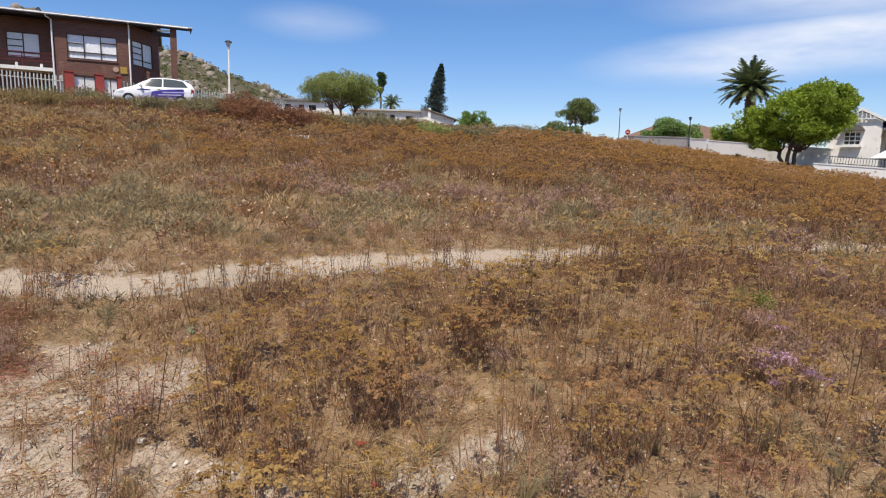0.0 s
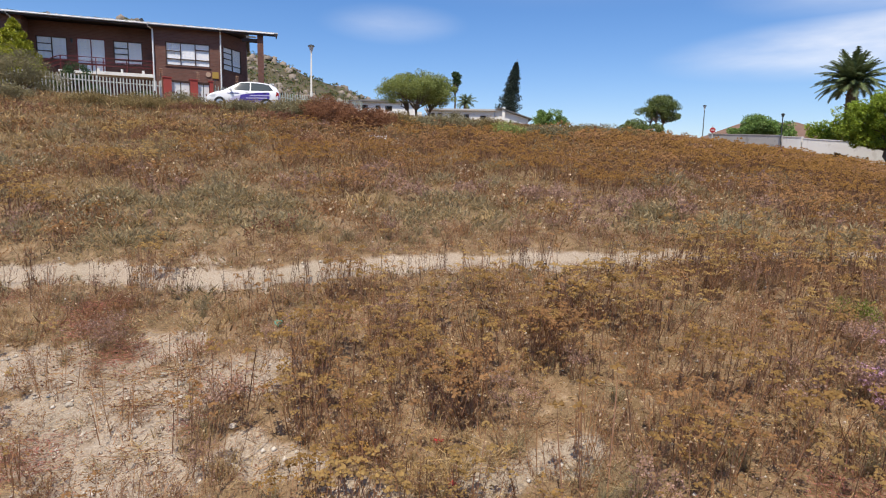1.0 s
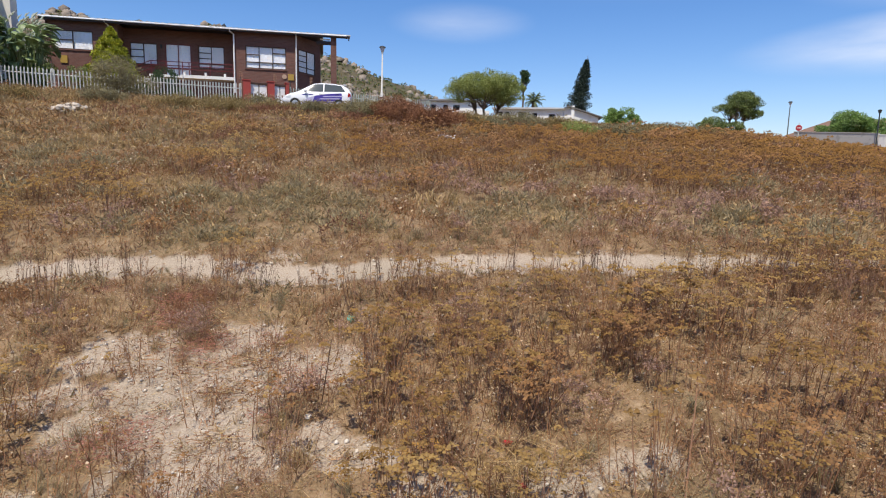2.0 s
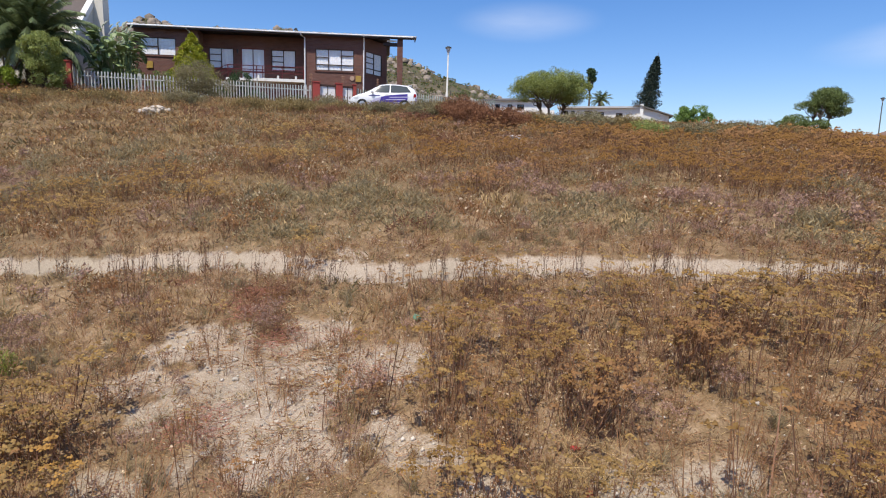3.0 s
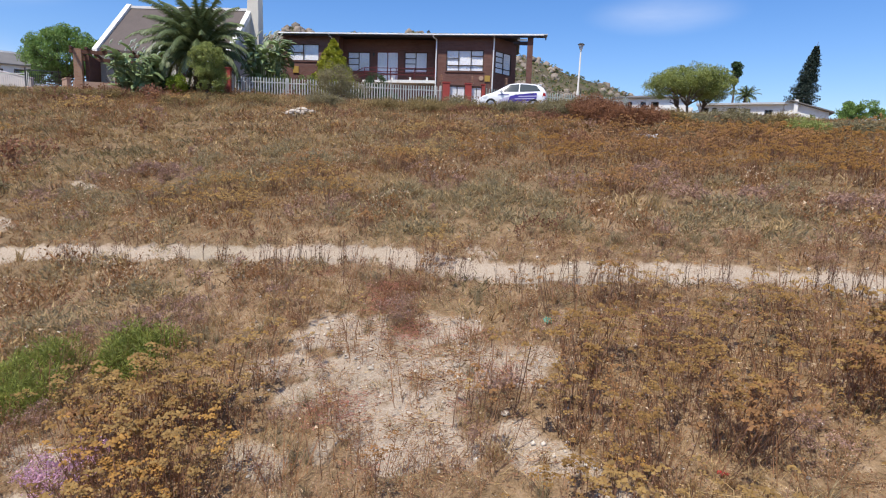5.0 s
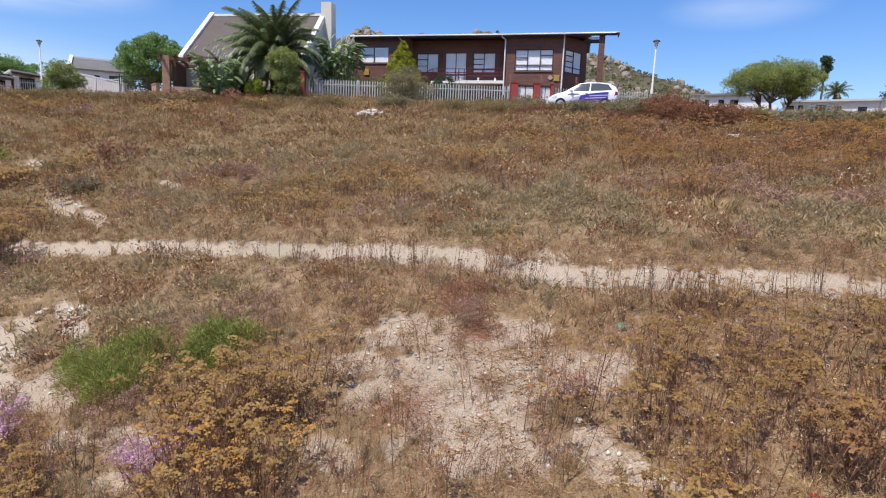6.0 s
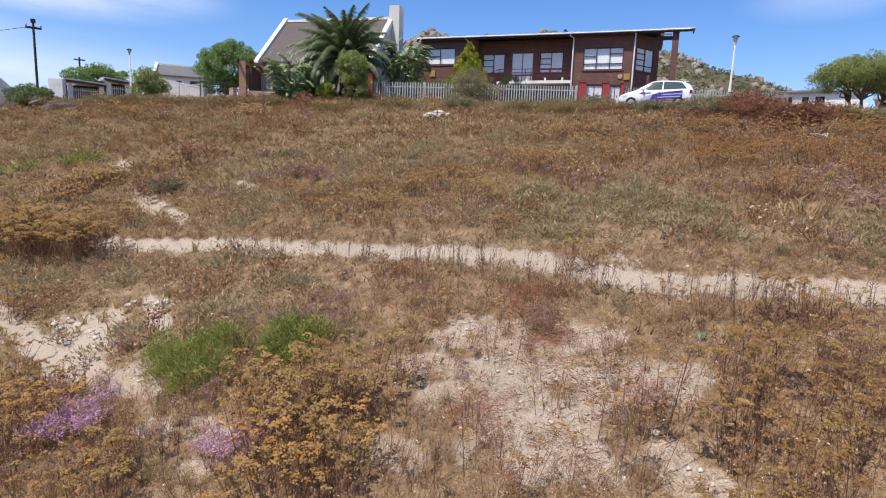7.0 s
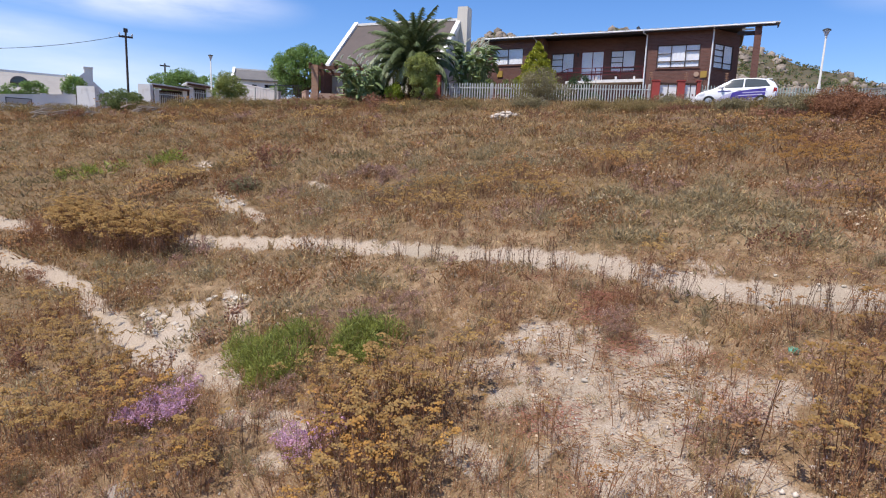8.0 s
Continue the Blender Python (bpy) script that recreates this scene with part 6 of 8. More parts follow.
# ---- rocky hill behind the brick house ----
def hill():
    rng = np.random.default_rng(91)
    n, m = 110, 60
    u, w = np.meshgrid(np.linspace(0, 1, n), np.linspace(0, 1, m), indexing="ij")

    def spot(u, w):
        # a ridge in an arc, from behind the brick house falling away to the right
        a, r = np.radians(62 - 60 * u), 105 + 140 * w
        return -np.sin(a) * r, np.cos(a) * r

    def hill_z(u, w):
        crest = np.interp(62 - 60 * u, (2, 6, 10, 14.5, 19, 24, 29, 35, 46, 62), (0.5, 4.0, 10.0, 18.0, 23.5, 27.8, 30.2, 32.2, 31.8, 16))
        b = 62 - 60 * u
        crest = crest + 1.2 * np.exp(-(((b - 46.2) / 1.5) ** 2)) + 3.0 * np.exp(-(((b - 34.6) / 2.4) ** 2)) + 0.8 * np.exp(-(((b - 40.5) / 0.7) ** 2))
        shape = np.clip(w / 0.464, 0, 1) ** 1.15 * np.clip((1.0 - w) / 0.536, 0, 1) ** 0.7
        return 2.0 + crest * shape * (1 + 0.03 * waves(u * 40, w * 40, 9, 8)) + 0.5 * waves(u * 90, w * 60, 6, 9) * shape

    x, y = spot(u, w)
    z = hill_z(u, w)
    i, j = np.meshgrid(np.arange(n - 1), np.arange(m - 1), indexing="ij")
    f = np.stack([i * m + j, (i + 1) * m + j, (i + 1) * m + j + 1, i * m + j + 1], -1).reshape(-1, 4)
    scrub = material("dry_hill_scrub", (0.135, 0.104, 0.058), (0.07, 0.064, 0.034), scale=0.12, fine=1.2, bump=0.8, spot=(0.075, 0.085, 0.04))
    h = tagged(new("rocky_hill", array_mesh("rocky_hill", np.stack([x, y, z], -1).reshape(-1, 3), f, [scrub])), "rocky hill of dry scrub with granite boulders", "hill", kind="structure")
    # boulders and bushes
    v, t = [], []
    for k in range(5200):
        a, b = rng.uniform(0.1, 0.98), rng.uniform(0.08, 0.34) if rng.uniform() < 0.85 else rng.uniform(0.40, 0.47)
        if k < 120:
            a, b = (62 - rng.normal((46.2, 34.6)[k % 2], 1.5)) / 60, rng.uniform(0.44, 0.475)
        px, py = spot(a, b)
        pz = float(hill_z(np.array(a), np.array(b)))
        if k >= 120 and (pz < 7 or waves(np.array(px), np.array(py), 22.0, 92) < 0.25 * (pz > 22) - 0.35):
            continue
        r = (0.30 + 0.85 * rng.uniform() ** 2) * (1.4 if rng.uniform() < 0.08 else 1) + 0.1 * (k < 120)
        ico = [(0, 0, 1), (0.89, 0, 0.45), (0.28, 0.85, 0.45), (-0.72, 0.53, 0.45), (-0.72, -0.53, 0.45), (0.28, -0.85, 0.45), (0.72, 0.53, -0.45), (-0.28, 0.85, -0.45), (-0.89, 0, -0.45), (-0.28, -0.85, -0.45), (0.72, -0.53, -0.45)]
        tri = [(0, 1, 2), (0, 2, 3), (0, 3, 4), (0, 4, 5), (0, 5, 1), (1, 6, 2), (2, 7, 3), (3, 8, 4), (4, 9, 5), (5, 10, 1), (6, 7, 2), (7, 8, 3), (8, 9, 4), (9, 10, 5), (10, 6, 1)]
        o, sx, sz = len(v), rng.uniform(0.7, 1.3), rng.uniform(0.6, 1.05)
        c, s = math.cos(k), math.sin(k)
        for q in ico:
            e = r * rng.uniform(0.65, 1.2)
            v.append((px + (c * q[0] * sx - s * q[1]) * e, py + (s * q[0] * sx + c * q[1]) * e, pz + 0.15 * r + q[2] * e * sz))
        t += [(a1 + o, a2 + o, a3 + o) for a1, a2, a3 in tri]
    tagged(new("boulders", array_mesh("boulders", v, t, [ROCK])), "weathered tan granite boulders scattered on the hill", "rocks", kind="stuff")
    cs, rs = [], []
    for k in range(3600):
        a, b = rng.uniform(0.1, 0.98), rng.uniform(0.05, 0.47)
        px, py = spot(a, b)
        pz = float(hill_z(np.array(a), np.array(b)))
        if pz > 6:
            cs.append((px, py, pz + 0.2))
            rs.append(0.35 + 0.8 * rng.uniform() ** 2)
    vv, ff = leaf_cloud(cs, rs, 40000, 0.5, rng, 0.7)
    tagged(new("hill_scrub", array_mesh("hill_scrub", vv, ff, [LEAF_DARK, LEAF_BROWN, LEAF_OLIVE], rng.integers(0, 3, len(ff)))), "olive-green scrub bushes between the boulders", "bushes", kind="stuff")


hill()


# ---- scrub along the crest of the field ----
def scrub(x, y, hgt, wide, leaf, label, seed):
    shrub("wild_shrub", label, x, y, [(0, 0, hgt * 0.5, wide, hgt * 0.42), (wide * 0.6, wide * 0.2, hgt * 0.35, wide * 0.7, hgt * 0.32), (-wide * 0.6, -wide * 0.1, hgt * 0.4, wide * 0.6, hgt * 0.34)], leaf, seed, leaves=int(1100 + 1300 * hgt * wide), size=0.15, clump=0.26, clumps=int(40 + 30 * wide), aspect=0.22)


for k, (x, y, hgt, wide) in enumerate(((-7.9, 24.2, 1.35, 0.8), (-7.2, 23.0, 1.2, 0.75), (-6.4, 22.4, 1.1, 0.7), (-5.8, 22.6, 1.0, 0.6), (-5.5, 23.5, 0.85, 0.5), (-8.8, 25.4, 1.1, 0.7))):
    scrub(x, y, hgt, wide, LEAF_RUST, "dark rust-red dry shrub on the crest", 900 + k)
for k, (x, y, hgt, wide) in enumerate(((-5.0, 24.6, 0.7, 0.5), (-15.6, 27.0, 0.28, 0.9), (-14.2, 27.2, 0.3, 0.8), (-12.7, 27.4, 0.45, 0.8), (-11.4, 27.5, 0.6, 0.8), (-10.2, 27.0, 0.75, 0.7), (-9.4, 26.2, 0.9, 0.7), (-1.2, 25.3, 0.85, 0.5), (-17.2, 26.0, 0.25, 0.9), (-39.6, 13.0, 0.6, 1.4), (-45.3, 2.4, 0.5, 1.8), (-42.3, 8.9, 0.5, 1.5), (-28.4, 20.8, 0.35, 1.5), (-17.9, 26.3, 0.45, 1.3), (5.6, 31.2, 0.7, 0.8), (2.3, 27.0, 0.55, 0.7), (-41.2, 11.2, 0.6, 1.6), (-37.6, 14.3, 0.55, 1.5), (-44.2, 4.9, 0.5, 1.7), (-32.8, 17.7, 0.45, 1.6), (-34.9, 16.1, 0.5, 1.4), (-25.8, 21.5, 0.55, 1.0), (-19.2, 24.3, 0.6, 1.0), (-16.7, 24.2, 0.5, 0.9), (-28.1, 18.7, 0.5, 1.1))):
    scrub(x, y, hgt, wide, LEAF_BROWN, "olive-brown dry shrub on the crest", 930 + k)
for k, (x, y, hgt, wide) in enumerate(((-4.2, 25.2, 0.55, 0.7), (-3.2, 26.4, 0.65, 0.8), (-2.1, 25.9, 0.55, 0.7), (0.6, 25.4, 0.45, 0.6), (1.4, 25.2, 0.5, 0.6), (3.4, 28.6, 0.6, 0.8), (4.4, 30.9, 0.65, 0.9), (-13.0, 26.2, 0.5, 0.6), (-22.5, 7.8, 0.55, 0.5), (-22.6, 23.6, 0.6, 1.0), (-17.4, 29.0, 0.7, 0.9), (-10.4, 25.6, 0.7, 0.8))):
    scrub(x, y, hgt, wide, LEAF_GREY, "grey-green sage-like shrub on the crest", 960 + k)
scrub(-0.5, 24.4, 0.6, 0.6, LEAF_WILLOW, "pale green feathery shrub on the crest", 990)


# ---- the growth on the field ----
class Growth:
    """Triangles of many small plants in one mesh, with a material slot each."""

    def __init__(self):
        self.v, self.f, self.s, self.n = [], [], [], 0

    def put(self, v, f, s):
        self.v.append(v)
        self.f.append(f + self.n)
        self.s.append(s)
        self.n += len(v)

    def link(self, name, label, category, mats):
        me = array_mesh(name, np.concatenate(self.v), np.concatenate(self.f), mats, np.concatenate(self.s))
        return tagged(new(name, me), label, category, kind="stuff")


class Sprig:
    """One plant as a pattern to be set out many times."""

    def __init__(self, seed):
        self.rng = np.random.default_rng(seed)
        self.v, self.f, self.s = [], [], []

    def tri(self, a, b, c, slot):
        n = len(self.v)
        self.v += [a, b, c]
        self.f.append((n, n + 1, n + 2))
        self.s.append(slot)

    def ribbon(self, a, b, w0, w1, slot, side=None):
        a, b = np.asarray(a, float), np.asarray(b, float)
        d = b - a
        if side is None:
            side = np.cross(d, self.rng.normal(size=3))
        side = side / (np.linalg.norm(side) + 1e-9)
        n = len(self.v)
        self.v += [a - side * w0, a + side * w0, b + side * w1, b - side * w1]
        self.f += [(n, n + 1, n + 2), (n, n + 2, n + 3)]
        self.s += [slot, slot]

    def tuft(self, p, r, count, slot, size, flat=0.6, up=0.3):
        for _ in range(count):
            o = self.rng.normal(size=3) * r * 0.55
            o[2] = o[2] * flat
            d = o / (np.linalg.norm(o) + 1e-9) + self.rng.normal(size=3) * 0.5 + np.array([0, 0, up])
            d /= np.linalg.norm(d)
            s = np.cross(d, self.rng.normal(size=3))
            s /= np.linalg.norm(s) + 1e-9
            q, e = p + o, size * self.rng.uniform(0.6, 1.4)
            self.tri(q - s * e * 0.5, q + s * e * 0.5, q + d * e * 1.1, slot)

    def done(self):
        return np.array(self.v, float), np.array(self.f, int), np.array(self.s, int)


def flowering(seed, stems, hgt, heads, bits, size, spread=0.5, leaves=5, stem_w=0.0028, head_r=0.045, flat=0.5):
    """Dry upright stalks, forked near the top, each fork with a flattish head. Slots: 0 stalk, 1 head, 2 leaf."""
    p = Sprig(seed)
    r = p.rng
    for _ in range(stems):
        a, q = r.uniform(0, 2 * math.pi), r.uniform(0, 1)
        foot = np.array([math.cos(a), math.sin(a), 0]) * q * 0.10
        h = hgt * r.uniform(0.65, 1.1)
        lean = spread * r.uniform(0.1, 0.8)
        knee = foot + np.array([math.cos(a) * lean * h * 0.3, math.sin(a) * lean * h * 0.3, h * 0.55])
        tip = knee + np.array([math.cos(a) * lean * h * 0.3 + r.normal() * 0.02, math.sin(a) * lean * h * 0.3 + r.normal() * 0.02, h * 0.35])
        p.ribbon(foot, knee, stem_w * 1.3, stem_w, 0)
        p.ribbon(knee, tip, stem_w, stem_w * 0.8, 0)
        for _ in range(leaves):
            t = r.uniform(0.15, 0.95)
            o = foot + (tip - foot) * t
            d = np.array([r.normal(), r.normal(), r.uniform(-0.2, 0.9)])
            d *= r.uniform(0.02, 0.05) / np.linalg.norm(d)
            p.tri(o, o + d + r.normal(size=3) * 0.004, o + d * 0.6 + r.normal(size=3) * 0.007, 2)
        for k in range(heads):
            b = r.uniform(0, 2 * math.pi)
            s = knee + (tip - knee) * r.uniform(0.3, 0.9)
            e = tip + np.array([math.cos(b) * r.uniform(0.02, 0.09), math.sin(b) * r.uniform(0.02, 0.09), r.uniform(0.01, 0.09)]) * (hgt / 0.5)
            p.ribbon(s, e, stem_w * 0.6, stem_w * 0.5, 0)
            p.tuft(e, head_r * r.uniform(0.7, 1.3), bits, 1, size, flat, 0.4)
    return p.done()


def corymb(seed, stems, hgt, heads, florets, cap, foot=0.16, stem_w=0.0034, leaves=4, reach=0.045, sides=4, leaf_slots=(2,)):
    """A stand of straight dark stalks, each with flat-topped clusters of small domed flower caps. Slots as above."""
    p = Sprig(seed)
    r = p.rng
    for _ in range(stems):
        a, q = r.uniform(0, 2 * math.pi), math.sqrt(r.uniform(0, 1)) * foot
        base = np.array([math.cos(a) * q, math.sin(a) * q, 0])
        h = hgt * r.uniform(0.72, 1.08)
        tip = base + np.array([math.cos(a) * q * 0.5 + r.normal() * 0.03, math.sin(a) * q * 0.5 + r.normal() * 0.03, h])
        fork = base + (tip - base) * r.uniform(0.72, 0.85)
        p.ribbon(base, fork, stem_w * 1.2, stem_w, 0)
        for _ in range(leaves):
            o = base + (fork - base) * r.uniform(0.1, 1.0)
            d = np.array([r.normal(), r.normal(), r.uniform(-0.6, 0.6)])
            d *= r.uniform(0.02, 0.055) / np.linalg.norm(d)
            p.tri(o, o + d + r.normal(size=3) * 0.004, o + d * 0.6 + r.normal(size=3) * 0.007, leaf_slots[r.integers(0, len(leaf_slots))])
        for k in range(heads):
            b = r.uniform(0, 2 * math.pi)
            e = tip + np.array([math.cos(b), math.sin(b), 0]) * reach * (0.2 if k == 0 else r.uniform(0.8, 1.7)) + np.array([0, 0, r.uniform(-0.07, 0.01) * (k > 0)])
            p.ribbon(fork, e, stem_w * 0.8, stem_w * 0.6, 0)
            lift, c0 = r.uniform(0.3, 0.8), r.uniform(0, 2 * math.pi)
            for j in range(florets):
                c, u = c0 + 2.4 * j, math.sqrt((j + 0.4) / florets)
                m = e + np.array([math.cos(c) * u * reach, math.sin(c) * u * reach, cap * 1.3 - u * u * reach * lift + r.uniform(-0.3, 0.3) * cap])
                s, turn = cap * r.uniform(0.75, 1.2), r.uniform(0, 2)
                n = len(p.v)
                p.v.append(m + np.array([r.normal() * 0.25 * s, r.normal() * 0.25 * s, s * r.uniform(0.4, 0.8)]))
                for i in range(sides):
                    g = turn + 2 * math.pi * i / sides
                    p.v.append(m + np.array([math.cos(g) * s, math.sin(g) * s, -s * r.uniform(0.0, 0.7)]))
                p.f += [(n, n + 1 + i, n + 1 + (i + 1) % sides) for i in range(sides)]
                p.s += [1] * sides
    return p.done()


def domed(seed, count, hgt, across, blade, width, slots=(2, 2, 1), twigs=6):
    """A low rounded cushion of narrow leaves on twigs."""
    p = Sprig(seed)
    r = p.rng
    for _ in range(twigs):
        a = r.uniform(0, 2 * math.pi)
        p.ribbon((0, 0, 0), (math.cos(a) * across * 0.4, math.sin(a) * across * 0.4, hgt * r.uniform(0.4, 0.8)), 0.003, 0.0015, 0)
    for _ in range(count):
        a, q = r.uniform(0, 2 * math.pi), math.sqrt(r.uniform(0, 1))
        o = np.array([math.cos(a) * q * across * 0.5, math.sin(a) * q * across * 0.5, hgt * math.sqrt(max(0.05, 1 - q * q)) * r.uniform(0.2, 0.95)])
        d = np.array([math.cos(a) * q * 0.8 + r.normal() * 0.4, math.sin(a) * q * 0.8 + r.normal() * 0.4, r.uniform(0.2, 1.0)])
        d /= np.linalg.norm(d)
        s = np.cross(d, r.normal(size=3))
        s *= width / (np.linalg.norm(s) + 1e-9)
        p.tri(o - s, o + s, o + d * blade * r.uniform(0.6, 1.4), slots[r.integers(0, len(slots))])
    return p.done()


def grassy(seed, count, hgt, spread, width=0.003, slot=0):
    p = Sprig(seed)
    r = p.rng
    for _ in range(count):
        a = r.uniform(0, 2 * math.pi)
        foot = np.array([r.normal() * 0.03, r.normal() * 0.03, 0])
        h = hgt * r.uniform(0.4, 1.1)
        mid = foot + np.array([math.cos(a) * spread * h * 0.3, math.sin(a) * spread * h * 0.3, h * 0.6])
        tip = foot + np.array([math.cos(a) * spread * h, math.sin(a) * spread * h, h * r.uniform(0.6, 1.0)])
        p.ribbon(foot, mid, width, width * 0.8, slot)
        s = np.cross(tip - mid, r.normal(size=3))
        s *= width * 0.8 / (np.linalg.norm(s) + 1e-9)
        p.tri(mid - s, mid + s, tip, slot)
    return p.done()


FIELD = np.random.default_rng(7)


def candidates(r0, r1, per_m2, a0=-42.0, a1=94.0):
    """Places in the fan of the field between two distances; angles to the left of straight ahead."""
    area = 0.5 * radians(a1 - a0) * (r1**2 - r0**2)
    n = int(area * per_m2)
    r = np.sqrt(FIELD.uniform(r0**2, r1**2, n))
    a = np.radians(FIELD.uniform(a0, a1, n))
    return -np.sin(a) * r, np.cos(a) * r


def free_of_walls(x, y):
    """False on the street side of the fences and under walls and the car."""
    s = (x - FX) * math.cos(radians(FTURN)) + (y - FY) * math.sin(radians(FTURN))
    d = -(x - FX) * math.sin(radians(FTURN)) + (y - FY) * math.cos(radians(FTURN))
    ok = (d < -0.25) | (s > 13) | (s < -16)
    ok &= ~((np.abs((x + 14) * 0.927 + (y - 29.15) * 0.375) < 2.3) & (np.abs(-(x + 14) * 0.375 + (y - 29.15) * 0.927) < 1.1))
    ok &= ~((x < -37.5) & (y > 13.5)) & ~((x < -46.5)) & ~((x > 19.5) & (y > 62 - 1.05 * x)) & (y < 47) & (np.hypot(x + 21.4, y - 20.3) > 0.5)
    return ok


def set_out(growth, patterns, x, y, scale, lean=0.16):
    """Puts one of the patterns at each place, turned, scaled and leaning a little (the wind is from the left)."""
    z = surface(x, y)
    pick = FIELD.integers(0, len(patterns), len(x))
    yaw = FIELD.uniform(0, 2 * math.pi, len(x))
    for k, (v, f, s) in enumerate(patterns):
        i = np.where(pick == k)[0]
        if not len(i):
            continue
        c, sn, sc = np.cos(yaw[i])[:, None], np.sin(yaw[i])[:, None], scale[i][:, None]
        vx = (v[:, 0] * c - v[:, 1] * sn) * sc
        vy = (v[:, 0] * sn + v[:, 1] * c) * sc
        vz = v[:, 2] * sc
        lx, ly = FIELD.normal(0.06, lean, (len(i), 1)), FIELD.normal(0, lean, (len(i), 1))
        w = np.stack([vx + lx * vz + x[i][:, None], vy + ly * vz + y[i][:, None], vz + z[i][:, None] - 0.01], -1)
        growth.put(w.reshape(-1, 3), (f[None] + (np.arange(len(i)) * len(v))[:, None, None]).reshape(-1, 3), np.tile(s, len(i)))


def along(x, y, cx, cy, across, deep):
    """How far a place lies outside a stand laid square to the sight line from the origin (1 at the rim)."""
    r = math.hypot(cx, cy)
    ux, uy = cx / r, cy / r
    dx, dy = x - cx, y - cy
    return np.hypot((dy * ux - dx * uy) / across, (dx * ux + dy * uy) / deep)


def blob(x, y, spots):
    b = np.zeros(np.shape(x))
    ragged = 0.25 * waves(x, y, 1.1, 40) + 0.12 * waves(x, y, 0.5, 41)
    for cx, cy, across, deep in spots:
        b = np.maximum(b, np.clip(1.4 - along(x, y, cx, cy, across, deep) + ragged, 0, 1))
    return b


# stands of one kind, placed to fit the camera's view: centre x, y, half width across and along the sight line
OCHRE_NEAR = (
    (-11.9, 0.4, 1.4, 1.0), (-10.5, 0.9, 0.6, 0.6), (-6.5, 3.4, 0.9, 0.6), (-5.6, 2.9, 0.5, 0.4), (-7.4, 3.3, 0.5, 0.3), (-8.1, 1.6, 0.5, 0.4), (-2.5, 6.6, 0.4, 0.6), (-6.1, 8.9, 0.2, 0.2), (-17.1, 1.0, 1.1, 1.4), (-2.0, 5.6, 0.3, 0.4), (-0.7, 6.2, 0.4, 0.6),
    (-1.2, 7.3, 0.6, 0.4), (0.6, 7.5, 0.7, 0.6), (-0.9, 6.0, 0.7, 0.6), (-1.5, 5.0, 0.2, 0.2), (-6.3, 4.2, 0.6, 0.5), (-2.6, 8.3, 0.5, 0.4), (0.1, 7.1, 0.7, 0.6), (1.4, 7.7, 0.6, 0.5),
    (2.8, 6.3, 0.4, 0.25), (2.5, 5.2, 0.3, 0.2), (1.5, 4.9, 0.25, 0.2), (4.1, 5.8, 0.35, 0.3), (6.0, 7.9, 0.4, 0.5), (5.0, 9.7, 1.4, 0.9), (2.8, 9.2, 1.0, 0.5),
)
OCHRE_FAR = (
    (-21.0, 3.8, 2.8, 0.7), (-25.0, 2.6, 1.6, 0.6), (-13.0, 11.0, 1.9, 1.3), (-12.3, 10.4, 1.6, 0.9), (-8.8, 17.3, 2.1, 1.3), (-9.9, 14.9, 1.4, 0.9), (-5.7, 16.8, 0.9, 1.3), (-4.1, 13.6, 1.1, 0.6), (-10.1, 15.4, 2.0, 1.0),
    (-1.4, 17.8, 6.8, 1.9), (9.2, 20.2, 7.2, 6.0), (14.6, 38.0, 6.4, 10.5), (11.1, 17.5, 2.9, 4.5), (-1.2, 20.7, 6.4, 2.0), (-25.5, 6.6, 1.7, 0.7), (7.5, 13.0, 1.8, 1.2),
)
SAGE = (
    (-7.1, 10.3, 0.6, 0.5), (-5.5, 12.4, 0.8, 0.8), (-3.2, 11.5, 1.0, 0.5), (-0.7, 11.7, 0.9, 0.5), (2.1, 7.4, 0.4, 0.4), (1.0, 4.95, 0.4, 0.3), (-0.2, 5.0, 0.6, 0.3), (1.1, 6.0, 0.5, 0.3), (3.6, 5.3, 0.5, 0.3), (-1.5, 5.6, 0.4, 0.25), (2.3, 7.8, 0.4, 0.3), (-7.5, 12.5, 1.6, 1.3), (-0.2, 12.7, 1.3, 0.6),
    (-7.8, 10.5, 0.8, 0.5), (-1.7, 11.3, 1.2, 0.5), (-8.9, 12.1, 1.0, 1.1), (-5.3, 11.9, 0.9, 0.7), (-22.1, 11.7, 2.2, 1.0), (3.4, 11.4, 1.0, 0.5), (-31.6, 1.6, 1.5, 0.7), (-14.8, 13.4, 1.6, 0.8), (-16.2, 10.9, 1.0, 0.7),
)
MAUVE = (
    (0.8, 12.3, 1.3, 0.7), (-3.0, 13.9, 1.3, 0.5), (3.0, 13.8, 1.7, 0.6), (6.0, 10.6, 0.7, 0.7), (6.1, 15.8, 1.6, 0.7), (1.0, 8.5, 0.5, 0.3), (-2.0, 7.3, 0.4, 0.3), (1.2, 11.6, 0.6, 0.4), (-10.2, 10.6, 0.8, 0.6),
    (-2.4, 14.0, 1.3, 0.5), (-10.5, 7.4, 0.7, 0.3), (-16.7, 10.3, 1.2, 1.2), (-15.9, 8.0, 0.9, 0.5), (-1.5, 7.7, 0.5, 0.3), (-9.8, 10.1, 0.8, 0.5), (-5.9, 11.6, 0.5, 0.4), (-19.6, 10.1, 1.4, 0.7), (-9.3, 5.7, 0.7, 0.6), (-1.1, 8.0, 0.5, 0.4),
)
